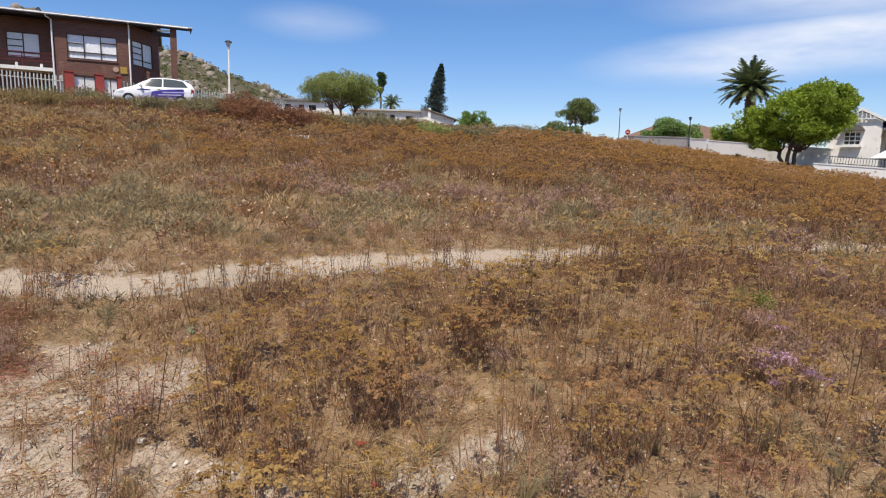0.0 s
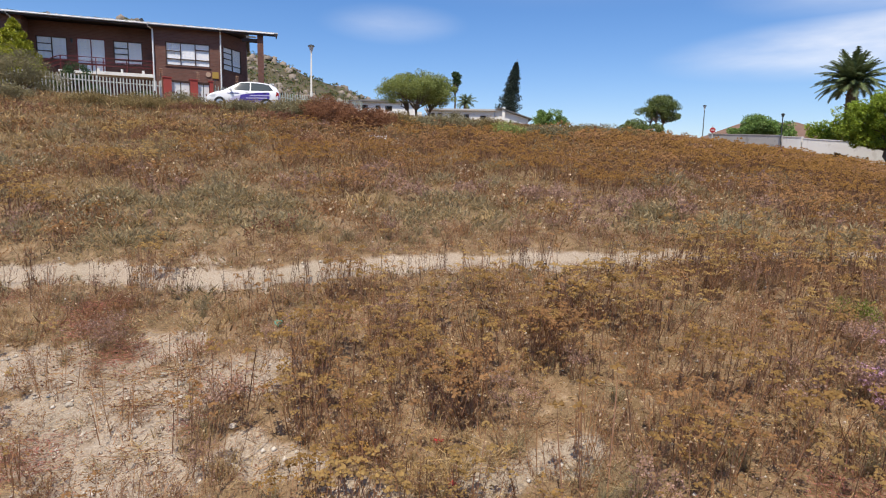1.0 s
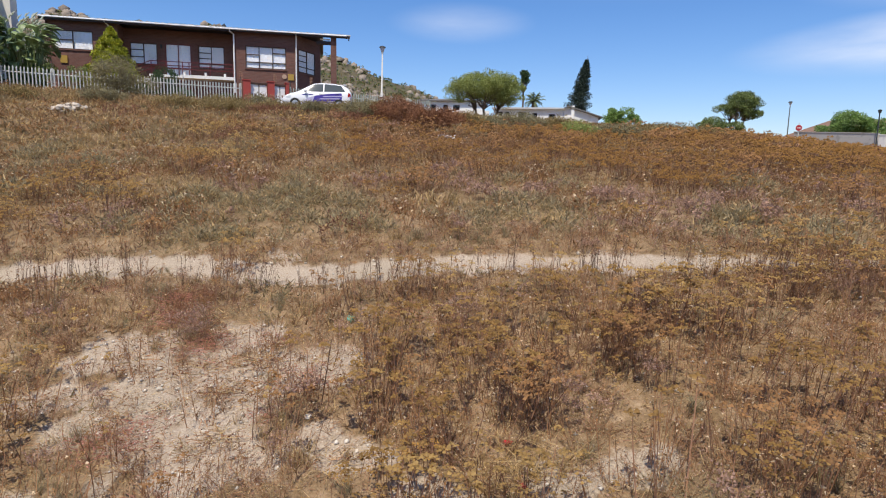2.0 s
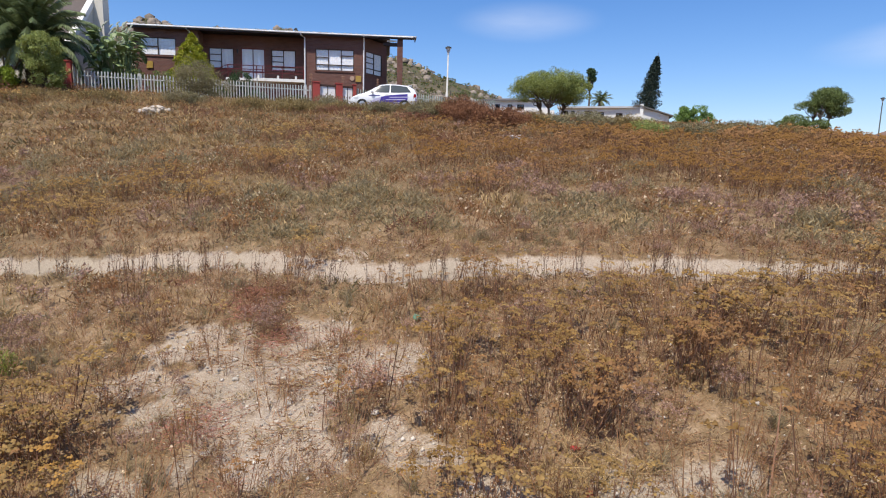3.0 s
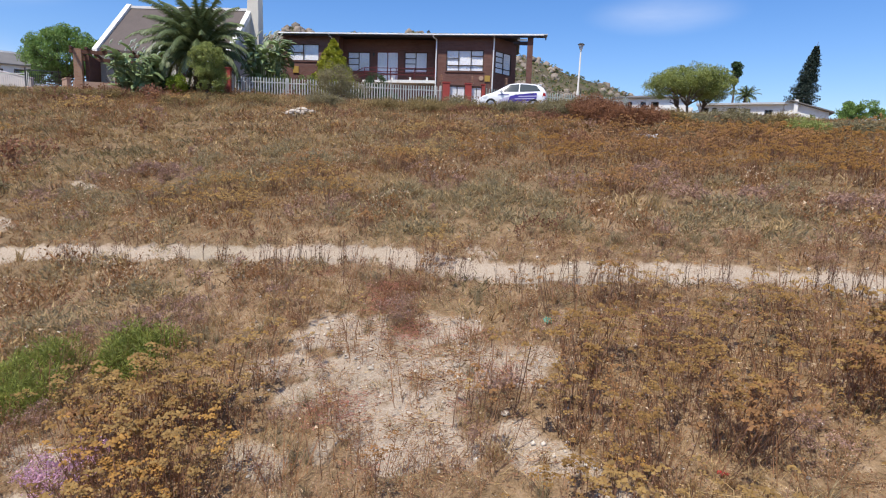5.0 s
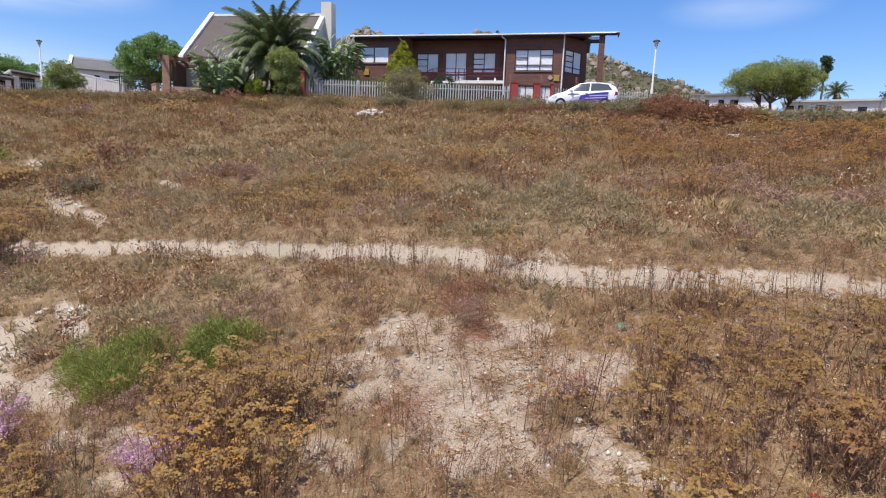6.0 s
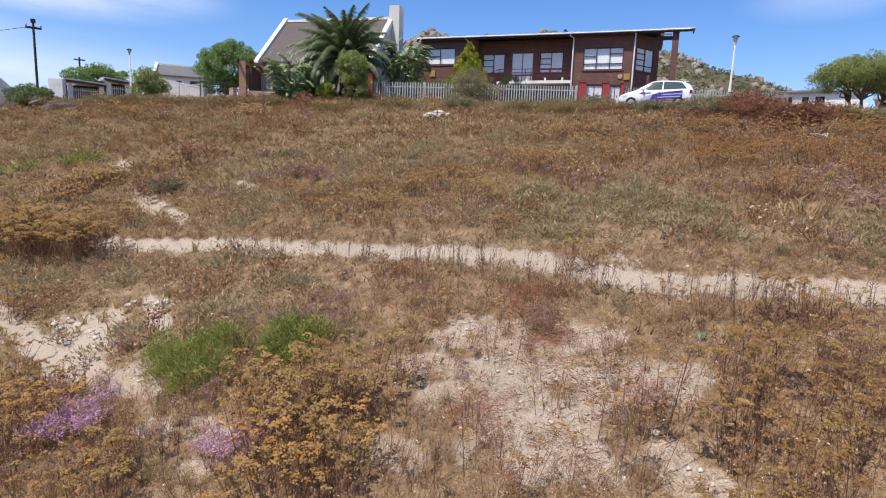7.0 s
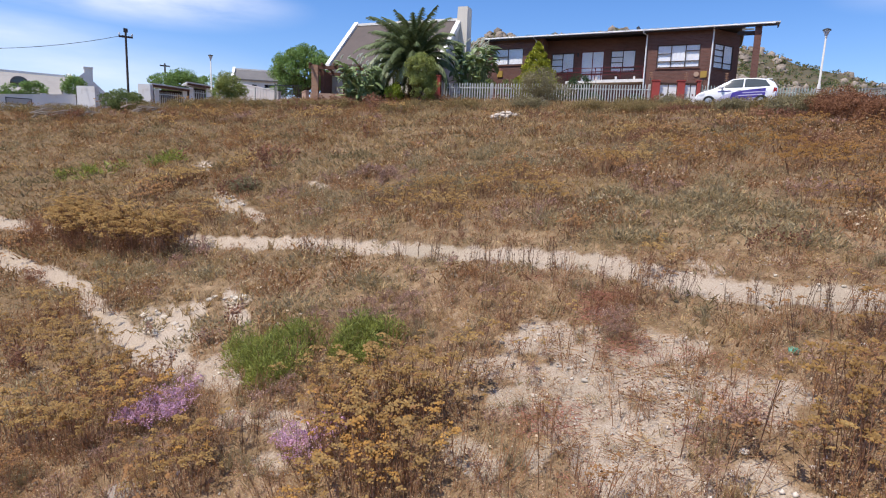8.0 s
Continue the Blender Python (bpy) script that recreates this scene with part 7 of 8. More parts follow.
PINK = ((-10.1, 1.7, 0.6, 0.35), (-7.0, 2.7, 0.42, 0.22), (4.4, 7.2, 0.5, 0.25), (3.8, 6.0, 0.4, 0.25), (5.6, 8.7, 0.6, 0.3), (0.8, 12.8, 0.4, 0.3), (-10.6, 7.3, 0.45, 0.25))
STRAWS = (
    (-6.3, 10.8, 0.7, 0.3), (-6.8, 9.7, 0.5, 0.2), (-6.0, 10.4, 0.6, 0.3), (-33.4, 4.9, 3.5, 1.5), (-28.2, 7.4, 1.8, 0.8), (-29.1, 2.9, 2.4, 0.6), (-4.2, 10.4, 0.6, 0.25), (-22.3, 13.5, 1.3, 1.2), (-21.9, 10.2, 2.4, 0.8),
    (-26.0, 17.5, 2.6, 1.0), (-16.6, 15.8, 1.6, 0.8),
)
GREENS = ((-10.5, 3.35, 0.72, 0.5), (-8.85, 4.6, 0.6, 0.42), (-9.35, 3.4, 0.35, 0.3), (4.5, 8.1, 0.3, 0.2), (-29.7, 6.7, 0.5, 0.5), (-30.5, 5.0, 0.6, 0.3), (-0.7, 25.6, 1.0, 0.5))
RUSTS = ((-6.1, 7.5, 0.4, 0.5), (-23.8, 2.4, 1.7, 0.5), (-8.0, 8.0, 0.6, 0.25), (-12.2, 4.8, 0.9, 0.4), (-7.6, 24.6, 3.4, 1.2), (-14.5, 26.0, 3.0, 0.8), (-32.5, 17.5, 3.5, 1.0))
KINDS = ("ochre", "brown", "sage", "straw", "mauve", "rust", "green")


def tally(x, y):
    """How strongly each kind holds a place, in the order of KINDS."""
    r = np.hypot(x, y)
    w1, w2, w3, w4 = waves(x, y, 3.2, 21), waves(x, y, 2.2, 22), waves(x, y, 5.0, 23), waves(x, y, 2.8, 24)
    oc = np.maximum(blob(x, y, OCHRE_NEAR), blob(x, y, OCHRE_FAR))
    sg, mv, pk, st, gr, ru = (blob(x, y, s) for s in (SAGE, MAUVE, PINK, STRAWS, GREENS, RUSTS))
    band = np.clip(1 - np.abs(r - 12.6) / 2.6, 0, 1) * (x > -13)  # the grey belt above the path
    east = np.clip((x + 1.0) / 4.0, 0, 1) * (r > 9)
    w = np.stack([
        0.14 + 0.35 * np.clip(w1, 0, 1) + 0.75 * np.clip((x + 3.0) / 1.5, 0, 1) * (r < 11) + 0.7 * east * np.clip(0.6 + w4, 0, 1) + 7.0 * oc - 0.25 * band,
        1.0 + 0.6 * np.clip(w2, 0, 1) - 0.45 * band + 0.5 * (x > -2) * (r < 11),
        0.30 + 1.1 * np.clip(w3, 0, 1) * (r > 8) + 0.9 * band * np.clip(0.4 + w4, 0, 1) + 5.0 * sg,
        0.22 + 0.7 * np.clip(-w1, 0, 1) + 0.25 * band + 0.6 * (x < -12) * (r > 13) + 4.0 * st,
        0.12 + 0.8 * np.clip(-w2, 0, 1) * np.clip(-w4, 0, 1) + 0.7 * band * np.clip(-w4, 0, 1) + 5.0 * mv + 7.0 * pk,
        0.05 + 0.15 * np.clip(-w3, 0, 1) * (r > 15) + 2.2 * ru,
        0.003 + 0 * r,
    ]).clip(0.003)
    w[:, gr > 0.3] = 0.02
    w[6] += 7 * gr * (gr > 0.3)
    w[:4, pk > 0.5] *= 0.1
    return w / w.sum(0), pk


def grow(r0, r1, density, pats, growths, clumps, big=1.0):
    x, y = candidates(r0, r1, density)
    ok = free_of_walls(x, y)
    x, y = x[ok], y[ok]
    bare = sandiness(x, y)
    keep = (FIELD.uniform(0, 1, len(x)) > bare * 0.97)
    x, y = x[keep], y[keep]
    # the kinds stand in clumps: most plants take the kind of their clump's centre
    cx, cy = candidates(r0 - 0.6, r1 + 0.6, clumps)
    own = np.zeros(len(x), int)
    gap = np.zeros(len(x))
    for a in range(0, len(x), 2000):
        d = (x[a : a + 2000, None] - cx[None]) ** 2 + (y[a : a + 2000, None] - cy[None]) ** 2
        own[a : a + 2000], gap[a : a + 2000] = d.argmin(1), np.sqrt(d.min(1))
    stray = FIELD.uniform(0, 1, len(x)) < 0.2
    bx, by = np.where(stray, x, cx[own]), np.where(stray, y, cy[own])
    draw = np.where(stray, FIELD.uniform(0, 1, len(x)), FIELD.uniform(0, 1, len(cx))[own])
    share, pk = tally(bx, by)
    kind = (draw[None] > np.cumsum(share, 0)).sum(0).clip(0, 6)
    kind[blob(x, y, GREENS) > 0.45] = 6
    rise = 1.15 - 0.35 * np.clip(gap * math.sqrt(clumps) / 0.8, 0, 1)
    strong = (blob(x, y, PINK) > 0.35) & (((x < -6) & (y < 4)) | (FIELD.uniform(0, 1, len(x)) < 0.35))
    gold = (x > -8) & (x < -5.2) & (y < 3.2) & (FIELD.uniform(0, 1, len(x)) < 0.2)
    tone = FIELD.uniform(0, 1, len(cx))[own]
    olive, tan = tone < 0.35, tone > 0.70
    for k, name in enumerate(KINDS):
        i = np.where(kind == k)[0]
        low = 1 - 0.5 * np.clip((np.hypot(x[i], y[i]) - 24) / 3, 0, 1) * (x[i] < 2) * (x[i] > -24)
        low *= 1 - 0.45 * np.clip((1.2 - from_line(x[i], y[i], TRAIL)) / 0.4, 0, 1) * (x[i] > -12) * (x[i] < 2.5)
        scale = FIELD.uniform(0.65, 1.2, len(i)) * big * low * rise[i] * (1 + 0.2 * waves(x[i], y[i], 2.0, 30))
        if name == "mauve":
            groups = (("pink", strong[i]), ("mauve", ~strong[i]))
        elif name == "ochre":
            upper = (np.hypot(x[i], y[i]) > 13) & (x[i] > -10)
            groups = (("amber", upper & ~tan[i]), ("gold", gold[i]), ("ochre", ~gold[i] & ~olive[i] & ~tan[i] & ~upper), ("olive", ~gold[i] & olive[i] & ~upper), ("tan", ~gold[i] & tan[i]))
        else:
            groups = ((name, np.ones(len(i), bool)),)
        for which, some in groups:
            set_out(growths[which], pats[k], x[i][some], y[i][some], scale[some])


def twiggy(seed, twigs, hgt, across, w=0.0018, tips=2, tip=0.012):
    """A low tangle of thin forked twigs with small dry tips. Slots: 0 twig, 1 tip, 2 pale tip."""
    p = Sprig(seed)
    r = p.rng
    for _ in range(twigs):
        a, q = r.uniform(0, 2 * math.pi), math.sqrt(r.uniform(0, 1)) * across * 0.5
        o = np.array([math.cos(a) * q * 0.5, math.sin(a) * q * 0.5, 0])
        d = np.array([math.cos(a) * q * 0.9 + r.normal() * 0.03, math.sin(a) * q * 0.9 + r.normal() * 0.03, hgt * r.uniform(0.35, 0.7)])
        m = o + d
        e = m + np.array([r.normal() * 0.04, r.normal() * 0.04, hgt * r.uniform(0.15, 0.45)])
        p.ribbon(o, m, w * 1.2, w, 0)
        p.ribbon(m, e, w, w * 0.6, 0)
        ends = [e]
        for _ in range(2):
            s = o + (m - o) * r.uniform(0.3, 1.0)
            f = s + np.array([r.normal() * 0.05, r.normal() * 0.05, hgt * r.uniform(0.05, 0.35)])
            p.ribbon(s, f, w * 0.8, w * 0.4, 0)
            ends.append(f)
        for f in ends:
            p.tuft(f, 0.010, tips - 1 + int(r.integers(0, 2)), 2 if r.uniform() < 0.34 else 1, tip, 1.0, 0.3)
    return p.done()


def creepers():
    """Low mats of dry reddish twigs, also over the bare ground."""
    g, red = Growth(), Growth()
    pats = []
    for k in range(6):
        p = Sprig(700 + k)
        for _ in range(36):
            a, q = p.rng.uniform(0, 2 * math.pi), p.rng.uniform(0, 1)
            o = np.array([math.cos(a) * q * 0.16, math.sin(a) * q * 0.16, p.rng.uniform(0.005, 0.05)])
            b = a + p.rng.normal() * 0.7
            e = o + np.array([math.cos(b), math.sin(b), p.rng.uniform(-0.1, 0.45)]) * p.rng.uniform(0.04, 0.13)
            p.ribbon(o, e, 0.0022, 0.001, int(p.rng.integers(0, 2)))
            p.tuft(e, 0.012, 1, 2, 0.012)
        pats.append(p.done())
    x, y = candidates(4.0, 12.0, 15.0)
    bare = sandiness(x, y) > 0.3
    keep = (from_line(x, y, TRAIL) > 0.5) & (from_line(x, y, FORK) > 0.3) & (FIELD.uniform(0, 1, len(x)) < np.where(bare, 0.58, 0.36) + 0.5 * waves(x, y, 1.3, 55))
    x, y, bare = x[keep], y[keep], bare[keep]
    for cx, cy, across, count in ((-6.4, 8.0, 0.45, 26), (-5.95, 7.4, 0.45, 30), (-5.1, 6.7, 0.4, 18), (-4.7, 4.75, 0.45, 16), (-5.2, 5.1, 0.4, 12), (-4.2, 5.8, 0.5, 14), (-3.2, 5.8, 0.5, 14), (2.9, 4.9, 0.4, 12)):
        x, y = np.append(x, FIELD.normal(cx, across * 0.6, count)), np.append(y, FIELD.normal(cy, across * 0.45, count))
        bare = np.append(bare, np.zeros(count, bool))
    pink = blob(x, y, ((-6.1, 7.5, 0.55, 0.75), (-5.1, 6.7, 0.4, 0.3), (2.9, 4.9, 0.4, 0.3), (-4.9, 5.0, 0.6, 0.35), (-3.6, 5.6, 0.5, 0.25), (-2.2, 8.0, 0.8, 0.4), (-4.4, 6.9, 0.6, 0.3), (-3.4, 6.2, 0.4, 0.3), (-4.2, 4.3, 0.6, 0.25), (-8.0, 8.0, 0.6, 0.25))) > 0.4
    set_out(g, pats, x[~pink], y[~pink], FIELD.uniform(0.6, 1.4, int((~pink).sum())) * np.where(bare[~pink], 1.5, 1.0), 0.05)
    set_out(red, pats, x[pink], y[pink], FIELD.uniform(0.9, 1.6, int(pink.sum())), 0.05)
    g.link("dry_creepers", "flat mats of dry brown and straw-coloured twigs", "weeds", [STEM_RED, STRAW, HEAD_RUST])
    red.link("red_creepers", "flat mats of pink-red creeping twigs", "weeds", [CREEPER_RED, STEM_RED, CREEPER_RED])


creepers()
growths = {name: Growth() for name in KINDS + ("pink", "gold", "olive", "spikes", "tan", "amber")}
near = [
    [corymb(100 + k, 5 + k % 3, 0.54 + 0.04 * k, 1 + k % 2, 6, 0.0180, foot=0.24, reach=0.044, leaves=7, stem_w=0.0036, leaf_slots=(2, 2, 0)) for k in range(7)],
    [twiggy(120 + k, 8, 0.34 + 0.04 * k, 0.34, 0.0024, 2, 0.017) for k in range(3)]
    + [corymb(130 + k, 8, 0.46 + 0.05 * k, 2, 1, 0.011, foot=0.22, reach=0.018, leaves=6, stem_w=0.0030, sides=3, leaf_slots=(0, 1, 1, 2)) for k in range(4)],
    [domed(140 + k, 150, 0.24, 0.44, 0.065, 0.0042, slots=(2, 2, 2, 1)) for k in range(2)] + [grassy(150 + k, 46, 0.34, 0.75, 0.0030, 2) for k in range(3)],
    [grassy(160 + k, 22, 0.27, 0.7) for k in range(4)],
    [flowering(180 + k, 9, 0.38, 3, 8, 0.019, head_r=0.04, flat=0.8, leaves=5) for k in range(4)],
    [flowering(200 + k, 8, 0.28, 3, 6, 0.015, head_r=0.045, flat=1.2, leaves=8) for k in range(4)],
    [domed(220 + k, 340, 0.46, 0.50, 0.055, 0.0095, slots=(2, 2, 2, 1)) for k in range(4)],
]
middle = [
    [corymb(300 + k, 7, 0.46, 1, 4, 0.025, foot=0.30, leaves=3, stem_w=0.0042, reach=0.045, sides=3) for k in range(5)],
    [twiggy(320 + k, 7, 0.34, 0.44, 0.0048, 2, 0.036) for k in range(4)],
    [domed(340 + k, 64, 0.30, 0.58, 0.10, 0.014, slots=(2, 2, 2, 1), twigs=2) for k in range(4)],
    [grassy(360 + k, 11, 0.32, 0.7, 0.009) for k in range(3)],
    [flowering(380 + k, 6, 0.30, 2, 6, 0.034, head_r=0.06, flat=0.9, leaves=1, stem_w=0.004) for k in range(3)],
    [flowering(400 + k, 4, 0.34, 3, 5, 0.034, head_r=0.07, flat=1.4, leaves=1, stem_w=0.004) for k in range(3)],
    [domed(420 + k, 70, 0.35, 0.45, 0.12, 0.014, slots=(2, 2, 2, 1), twigs=2) for k in range(3)],
]
far = [
    [corymb(500 + k, 5, 0.38, 1, 2, 0.050, foot=0.32, leaves=1, stem_w=0.008, reach=0.06, sides=3) for k in range(4)],
    [flowering(520 + k, 4, 0.28, 1, 4, 0.045, head_r=0.11, flat=1.2, leaves=1, stem_w=0.006) for k in range(4)],
    [domed(540 + k, 30, 0.26, 0.55, 0.11, 0.014, twigs=1) for k in range(4)],
    [grassy(560 + k, 12, 0.30, 0.6, 0.008) for k in range(4)],
    [flowering(580 + k, 2, 0.26, 2, 4, 0.065, head_r=0.10, leaves=0, stem_w=0.006) for k in range(2)],
    [flowering(600 + k, 3, 0.40, 2, 4, 0.07, head_r=0.11, flat=1.5, leaves=0, stem_w=0.007) for k in range(3)],
    [domed(620 + k, 26, 0.36, 0.55, 0.2, 0.03, slots=(2, 2, 2, 1), twigs=1) for k in range(3)],
]
grow(4.0, 11.5, 17.0, near, growths, 6.0)
grow(11.5, 23.0, 12.0, middle, growths, 1.3, 1.12)
grow(23.0, 46.0, 9.5, far, growths, 0.5, 1.1)


def patch(name, x, y, rx, ry, count, pattern, size=1.0):
    """A thick stand of one kind in one spot."""
    a, q = FIELD.uniform(0, 2 * math.pi, count), np.sqrt(FIELD.uniform(0, 1, count))
    px, py = x + np.cos(a) * q * rx, y + np.sin(a) * q * ry
    set_out(growths[name], pattern, px, py, FIELD.uniform(0.75, 1.2, count) * size)


patch("pink", -10.0, 1.7, 0.6, 0.4, 16, near[4], 1.05)
for x, y, across, count in ((5.6, 8.7, 0.6, 1), (4.4, 7.2, 0.5, 2), (3.8, 6.0, 0.4, 4)):
    patch("pink", x, y, across, 0.22, count, near[4], 0.9)
    patch("mauve", x, y, across, 0.3, count + 6, near[4], 0.95)
patch("pink", -7.05, 2.7, 0.45, 0.28, 10, near[4], 0.8)
tall = [corymb(150 + k, 7, 0.98, 2, 8, 0.0225, foot=0.30, reach=0.062, leaves=6, stem_w=0.0042, leaf_slots=(2, 2, 0)) for k in range(5)]
for cx, cy, across, deep in OCHRE_NEAR:
    name = "ochre" if cx > -4 else "olive"
    patch(name, cx, cy, across, deep, int(2 + (8.0 if cx < -5 else 3.6) * across * deep), tall, (0.92 if cx < -5 else 0.82) if across > 0.25 else 0.7)
    patch("brown", cx, cy, across, deep, int(3 + 10 * across * deep), near[1], 1.15)
for cx, cy, across, count in ((-19.6, 4.2, 1.2, 26), (-21.6, 3.4, 1.3, 32), (-24.0, 2.5, 1.5, 34)):
    patch("olive", cx, cy, across, 0.6, count, tall, 1.12)
    patch("ochre", cx, cy, across, 0.6, count // 2, tall, 1.1)
    patch("brown", cx, cy, across, 0.6, count // 2, near[1], 1.4)
for cx, cy, across, count in ((-25.6, 1.5, 1.3, 16), (-23.3, 2.45, 1.2, 16), (-20.8, 3.35, 1.1, 12)):
    patch("rust", cx, cy, across, 0.35, count, near[5], 1.5)
    patch("brown", cx, cy, across, 0.4, count, near[1], 1.25)
patch("olive", -13.7, 1.2, 0.6, 0.35, 7, tall, 0.85)
patch("olive", -15.6, 1.0, 0.7, 0.35, 6, tall, 0.8)
patch("ochre", -11.8, 1.5, 0.5, 0.3, 4, tall, 0.8)
lush = [domed(230 + k, 360, 0.44 + 0.09 * k, 0.5, 0.085, 0.007, slots=(2, 2, 1), twigs=14) for k in range(4)]
patch("gold", -5.8, 2.8, 0.3, 0.2, 4, tall, 0.82)
patch("gold", -5.3, 3.05, 0.12, 0.1, 1, tall, 0.75)
patch("gold", -10.3, 1.4, 0.3, 0.2, 3, tall, 0.85)
patch("gold", -1.5, 4.75, 0.1, 0.1, 1, tall, 0.6)
# single plants on open ground
lone = [corymb(680 + k, 2 + k, 0.85, 2, 7, 0.019, foot=0.06, reach=0.048, leaves=6, stem_w=0.0040) for k in range(2)]
for x, y, size in ((-5.9, 6.48, 0.62), (-6.1, 8.82, 0.7), (-6.25, 8.95, 0.65), (-3.3, 5.3, 0.6), (-4.7, 4.6, 0.55), (-6.9, 6.2, 0.5)):
    patch("olive", x, y, 0.05, 0.05, 1, lone, size)
# dead stalks without heads, and pale bent straw
stalks = [corymb(660 + k, 9, 0.5, 1, 1, 0.006, foot=0.26, leaves=4, stem_w=0.0030, reach=0.02) for k in range(3)]
patch("spikes", -8.2, 2.1, 0.6, 0.35, 7, stalks, 1.0)
patch("spikes", -9.1, 1.2, 0.4, 0.3, 4, stalks, 1.0)
patch("spikes", -11.8, 1.2, 0.7, 0.5, 5, stalks, 1.1)
for x, y in ((-0.82, 4.9), (2.95, 5.55), (-8.5, 1.15), (-0.4, 5.1)):
    patch("straw", x, y, 0.3, 0.15, 6, [grassy(670 + k, 22, 0.30, 1.6, 0.0035) for k in range(3)], 1.0)
for cx, cy, across, deep, count in ((-10.5, 3.35, 0.75, 0.4, 17), (-8.85, 4.6, 0.6, 0.35, 14), (-9.5, 3.35, 0.45, 0.3, 15), (-9.7, 4.0, 0.4, 0.25, 8)):
    patch("green", cx, cy, across, deep, count, lush, 0.95)
patch("spikes", -9.35, 4.0, 0.2, 0.15, 3, near[1], 1.2)


def path_spikes():
    """Thin dark upright stalks with narrow seed heads in loose clumps along the lower edge of the path."""
    pats = [flowering(640 + k, 4, 0.46 + 0.04 * k, 2, 5, 0.016, spread=0.22, head_r=0.022, flat=2.2, leaves=6, stem_w=0.0028) for k in range(5)]
    px, py = [], []
    for (ax, ay), (bx, by) in zip(TRAIL[5:], TRAIL[6:]):
        n = math.hypot(bx - ax, by - ay)
        for _ in range(int(n * 12)):
            t, off = FIELD.uniform(), 0.30 + abs(FIELD.normal(0, 0.22))
            px.append(ax + (bx - ax) * t + (by - ay) / n * off)
            py.append(ay + (by - ay) * t - (bx - ax) / n * off)
    px, py = np.array(px), np.array(py)
    some = FIELD.uniform(0, 1, len(px)) < 0.5 + 0.75 * waves(px, py, 1.5, 66)
    set_out(growths["spikes"], pats, px[some], py[some], FIELD.uniform(0.7, 1.15, int(some.sum())), 0.12)


path_spikes()


def undergrowth():
    """Short dry twigs and stalks that cover the soil between the taller weeds."""
    g = Growth()
    low = [twiggy(780 + k, 7, 0.15 + 0.02 * k, 0.30, 0.0022, 2, 0.013) for k in range(6)]
    x, y = candidates(4.0, 11.8, 17)
    sandy = sandiness(x, y)
    ok = free_of_walls(x, y) & (FIELD.uniform(0, 1, len(x)) > sandy * 0.78) & (from_line(x, y, TRAIL) > 0.45) & (from_line(x, y, FORK) > 0.35) & (FIELD.uniform(0, 1, len(x)) < 0.8 + 0.5 * waves(x, y, 1.7, 57))
    set_out(g, low, x[ok], y[ok], FIELD.uniform(0.6, 1.3, int(ok.sum())), 0.2)
    g.link("dry_twigs", "low tangles of mauve-brown dry twigs with pale tips", "weeds", [TWIG_MAUVE, HEAD_MAUVE, PALE_TIP])
    g = Growth()
    for r0, r1, per, n, hgt, w in ((4.0, 11.5, 55, 4, 0.13, 0.003), (11.5, 23.0, 14, 4, 0.17, 0.005)):
        pats = [grassy(800 + k, n, hgt * (0.7 + 0.2 * (k % 4)), 0.9, w, k % 3) for k in range(9)]
        x, y = candidates(r0, r1, per)
        ok = free_of_walls(x, y) & (FIELD.uniform(0, 1, len(x)) > sandiness(x, y) * 0.93)
        set_out(g, pats, x[ok], y[ok], FIELD.uniform(0.5, 1.3, int(ok.sum())), 0.25)
    g.link("dry_undergrowth", "short dry brown stalks covering the soil", "weeds", [STEM, STRAW, TWIG_MAUVE])


def mats_of_grass():
    """Low matted dry growth that hides the soil farther off; its colour follows the plants that stand in it."""
    g = Growth()
    for r0, r1, per, blade, width in ((8.0, 22.0, 6.0, 0.10, 0.011), (22.0, 45.0, 6.0, 0.20, 0.024)):
        x, y = candidates(r0, r1, per)
        ok = free_of_walls(x, y) & (sandiness(x, y) < 0.25)
        x, y = x[ok], y[ok]
        share, _ = tally(x, y)
        kind = (FIELD.uniform(0, 1, len(x))[None] > np.cumsum(share**1.6 / (share**1.6).sum(0), 0)).sum(0).clip(0, 6)
        slot = np.array([2, 3, 0, 1, 4, 5, 0])[kind]
        for k in range(6):
            i = slot == k
            set_out(g, [domed(840 + 10 * k + n, 16, 0.13, 0.75, blade, width, slots=(k,), twigs=0) for n in range(3)], x[i], y[i], FIELD.uniform(0.7, 1.3, int(i.sum())), 0.05)
    # the rest of the slope, behind and beside the walker
    x, y = candidates(7.0, 44.0, 0.5, 94.0, 318.0)
    ok = free_of_walls(x, y)
    set_out(g, [domed(890 + n, 16, 0.16, 0.8, 0.2, 0.028, slots=(0, 1, 2, 3), twigs=0) for n in range(3)], x[ok], y[ok], FIELD.uniform(0.8, 1.6, int(ok.sum())), 0.05)
    for r0, r1, per, a0, a1 in ((0.3, 4.0, 9.0, -42.0, 94.0), (0.3, 7.0, 6.0, 94.0, 318.0)):
        x, y = candidates(r0, r1, per, a0, a1)
        set_out(g, [domed(895 + n, 34, 0.22, 0.6, 0.09, 0.005, slots=(0, 1, 2, 3, 4), twigs=0) for n in range(4)], x, y, FIELD.uniform(0.7, 1.5, len(x)), 0.05)
    g.link("matted_grass", "matted dry grass in drifts of olive, straw, mauve and brown", "grass", [OLIVE_MAT, STRAW, MAT_OCHRE, STEM, MAT_MAUVE, HEAD_RUST])


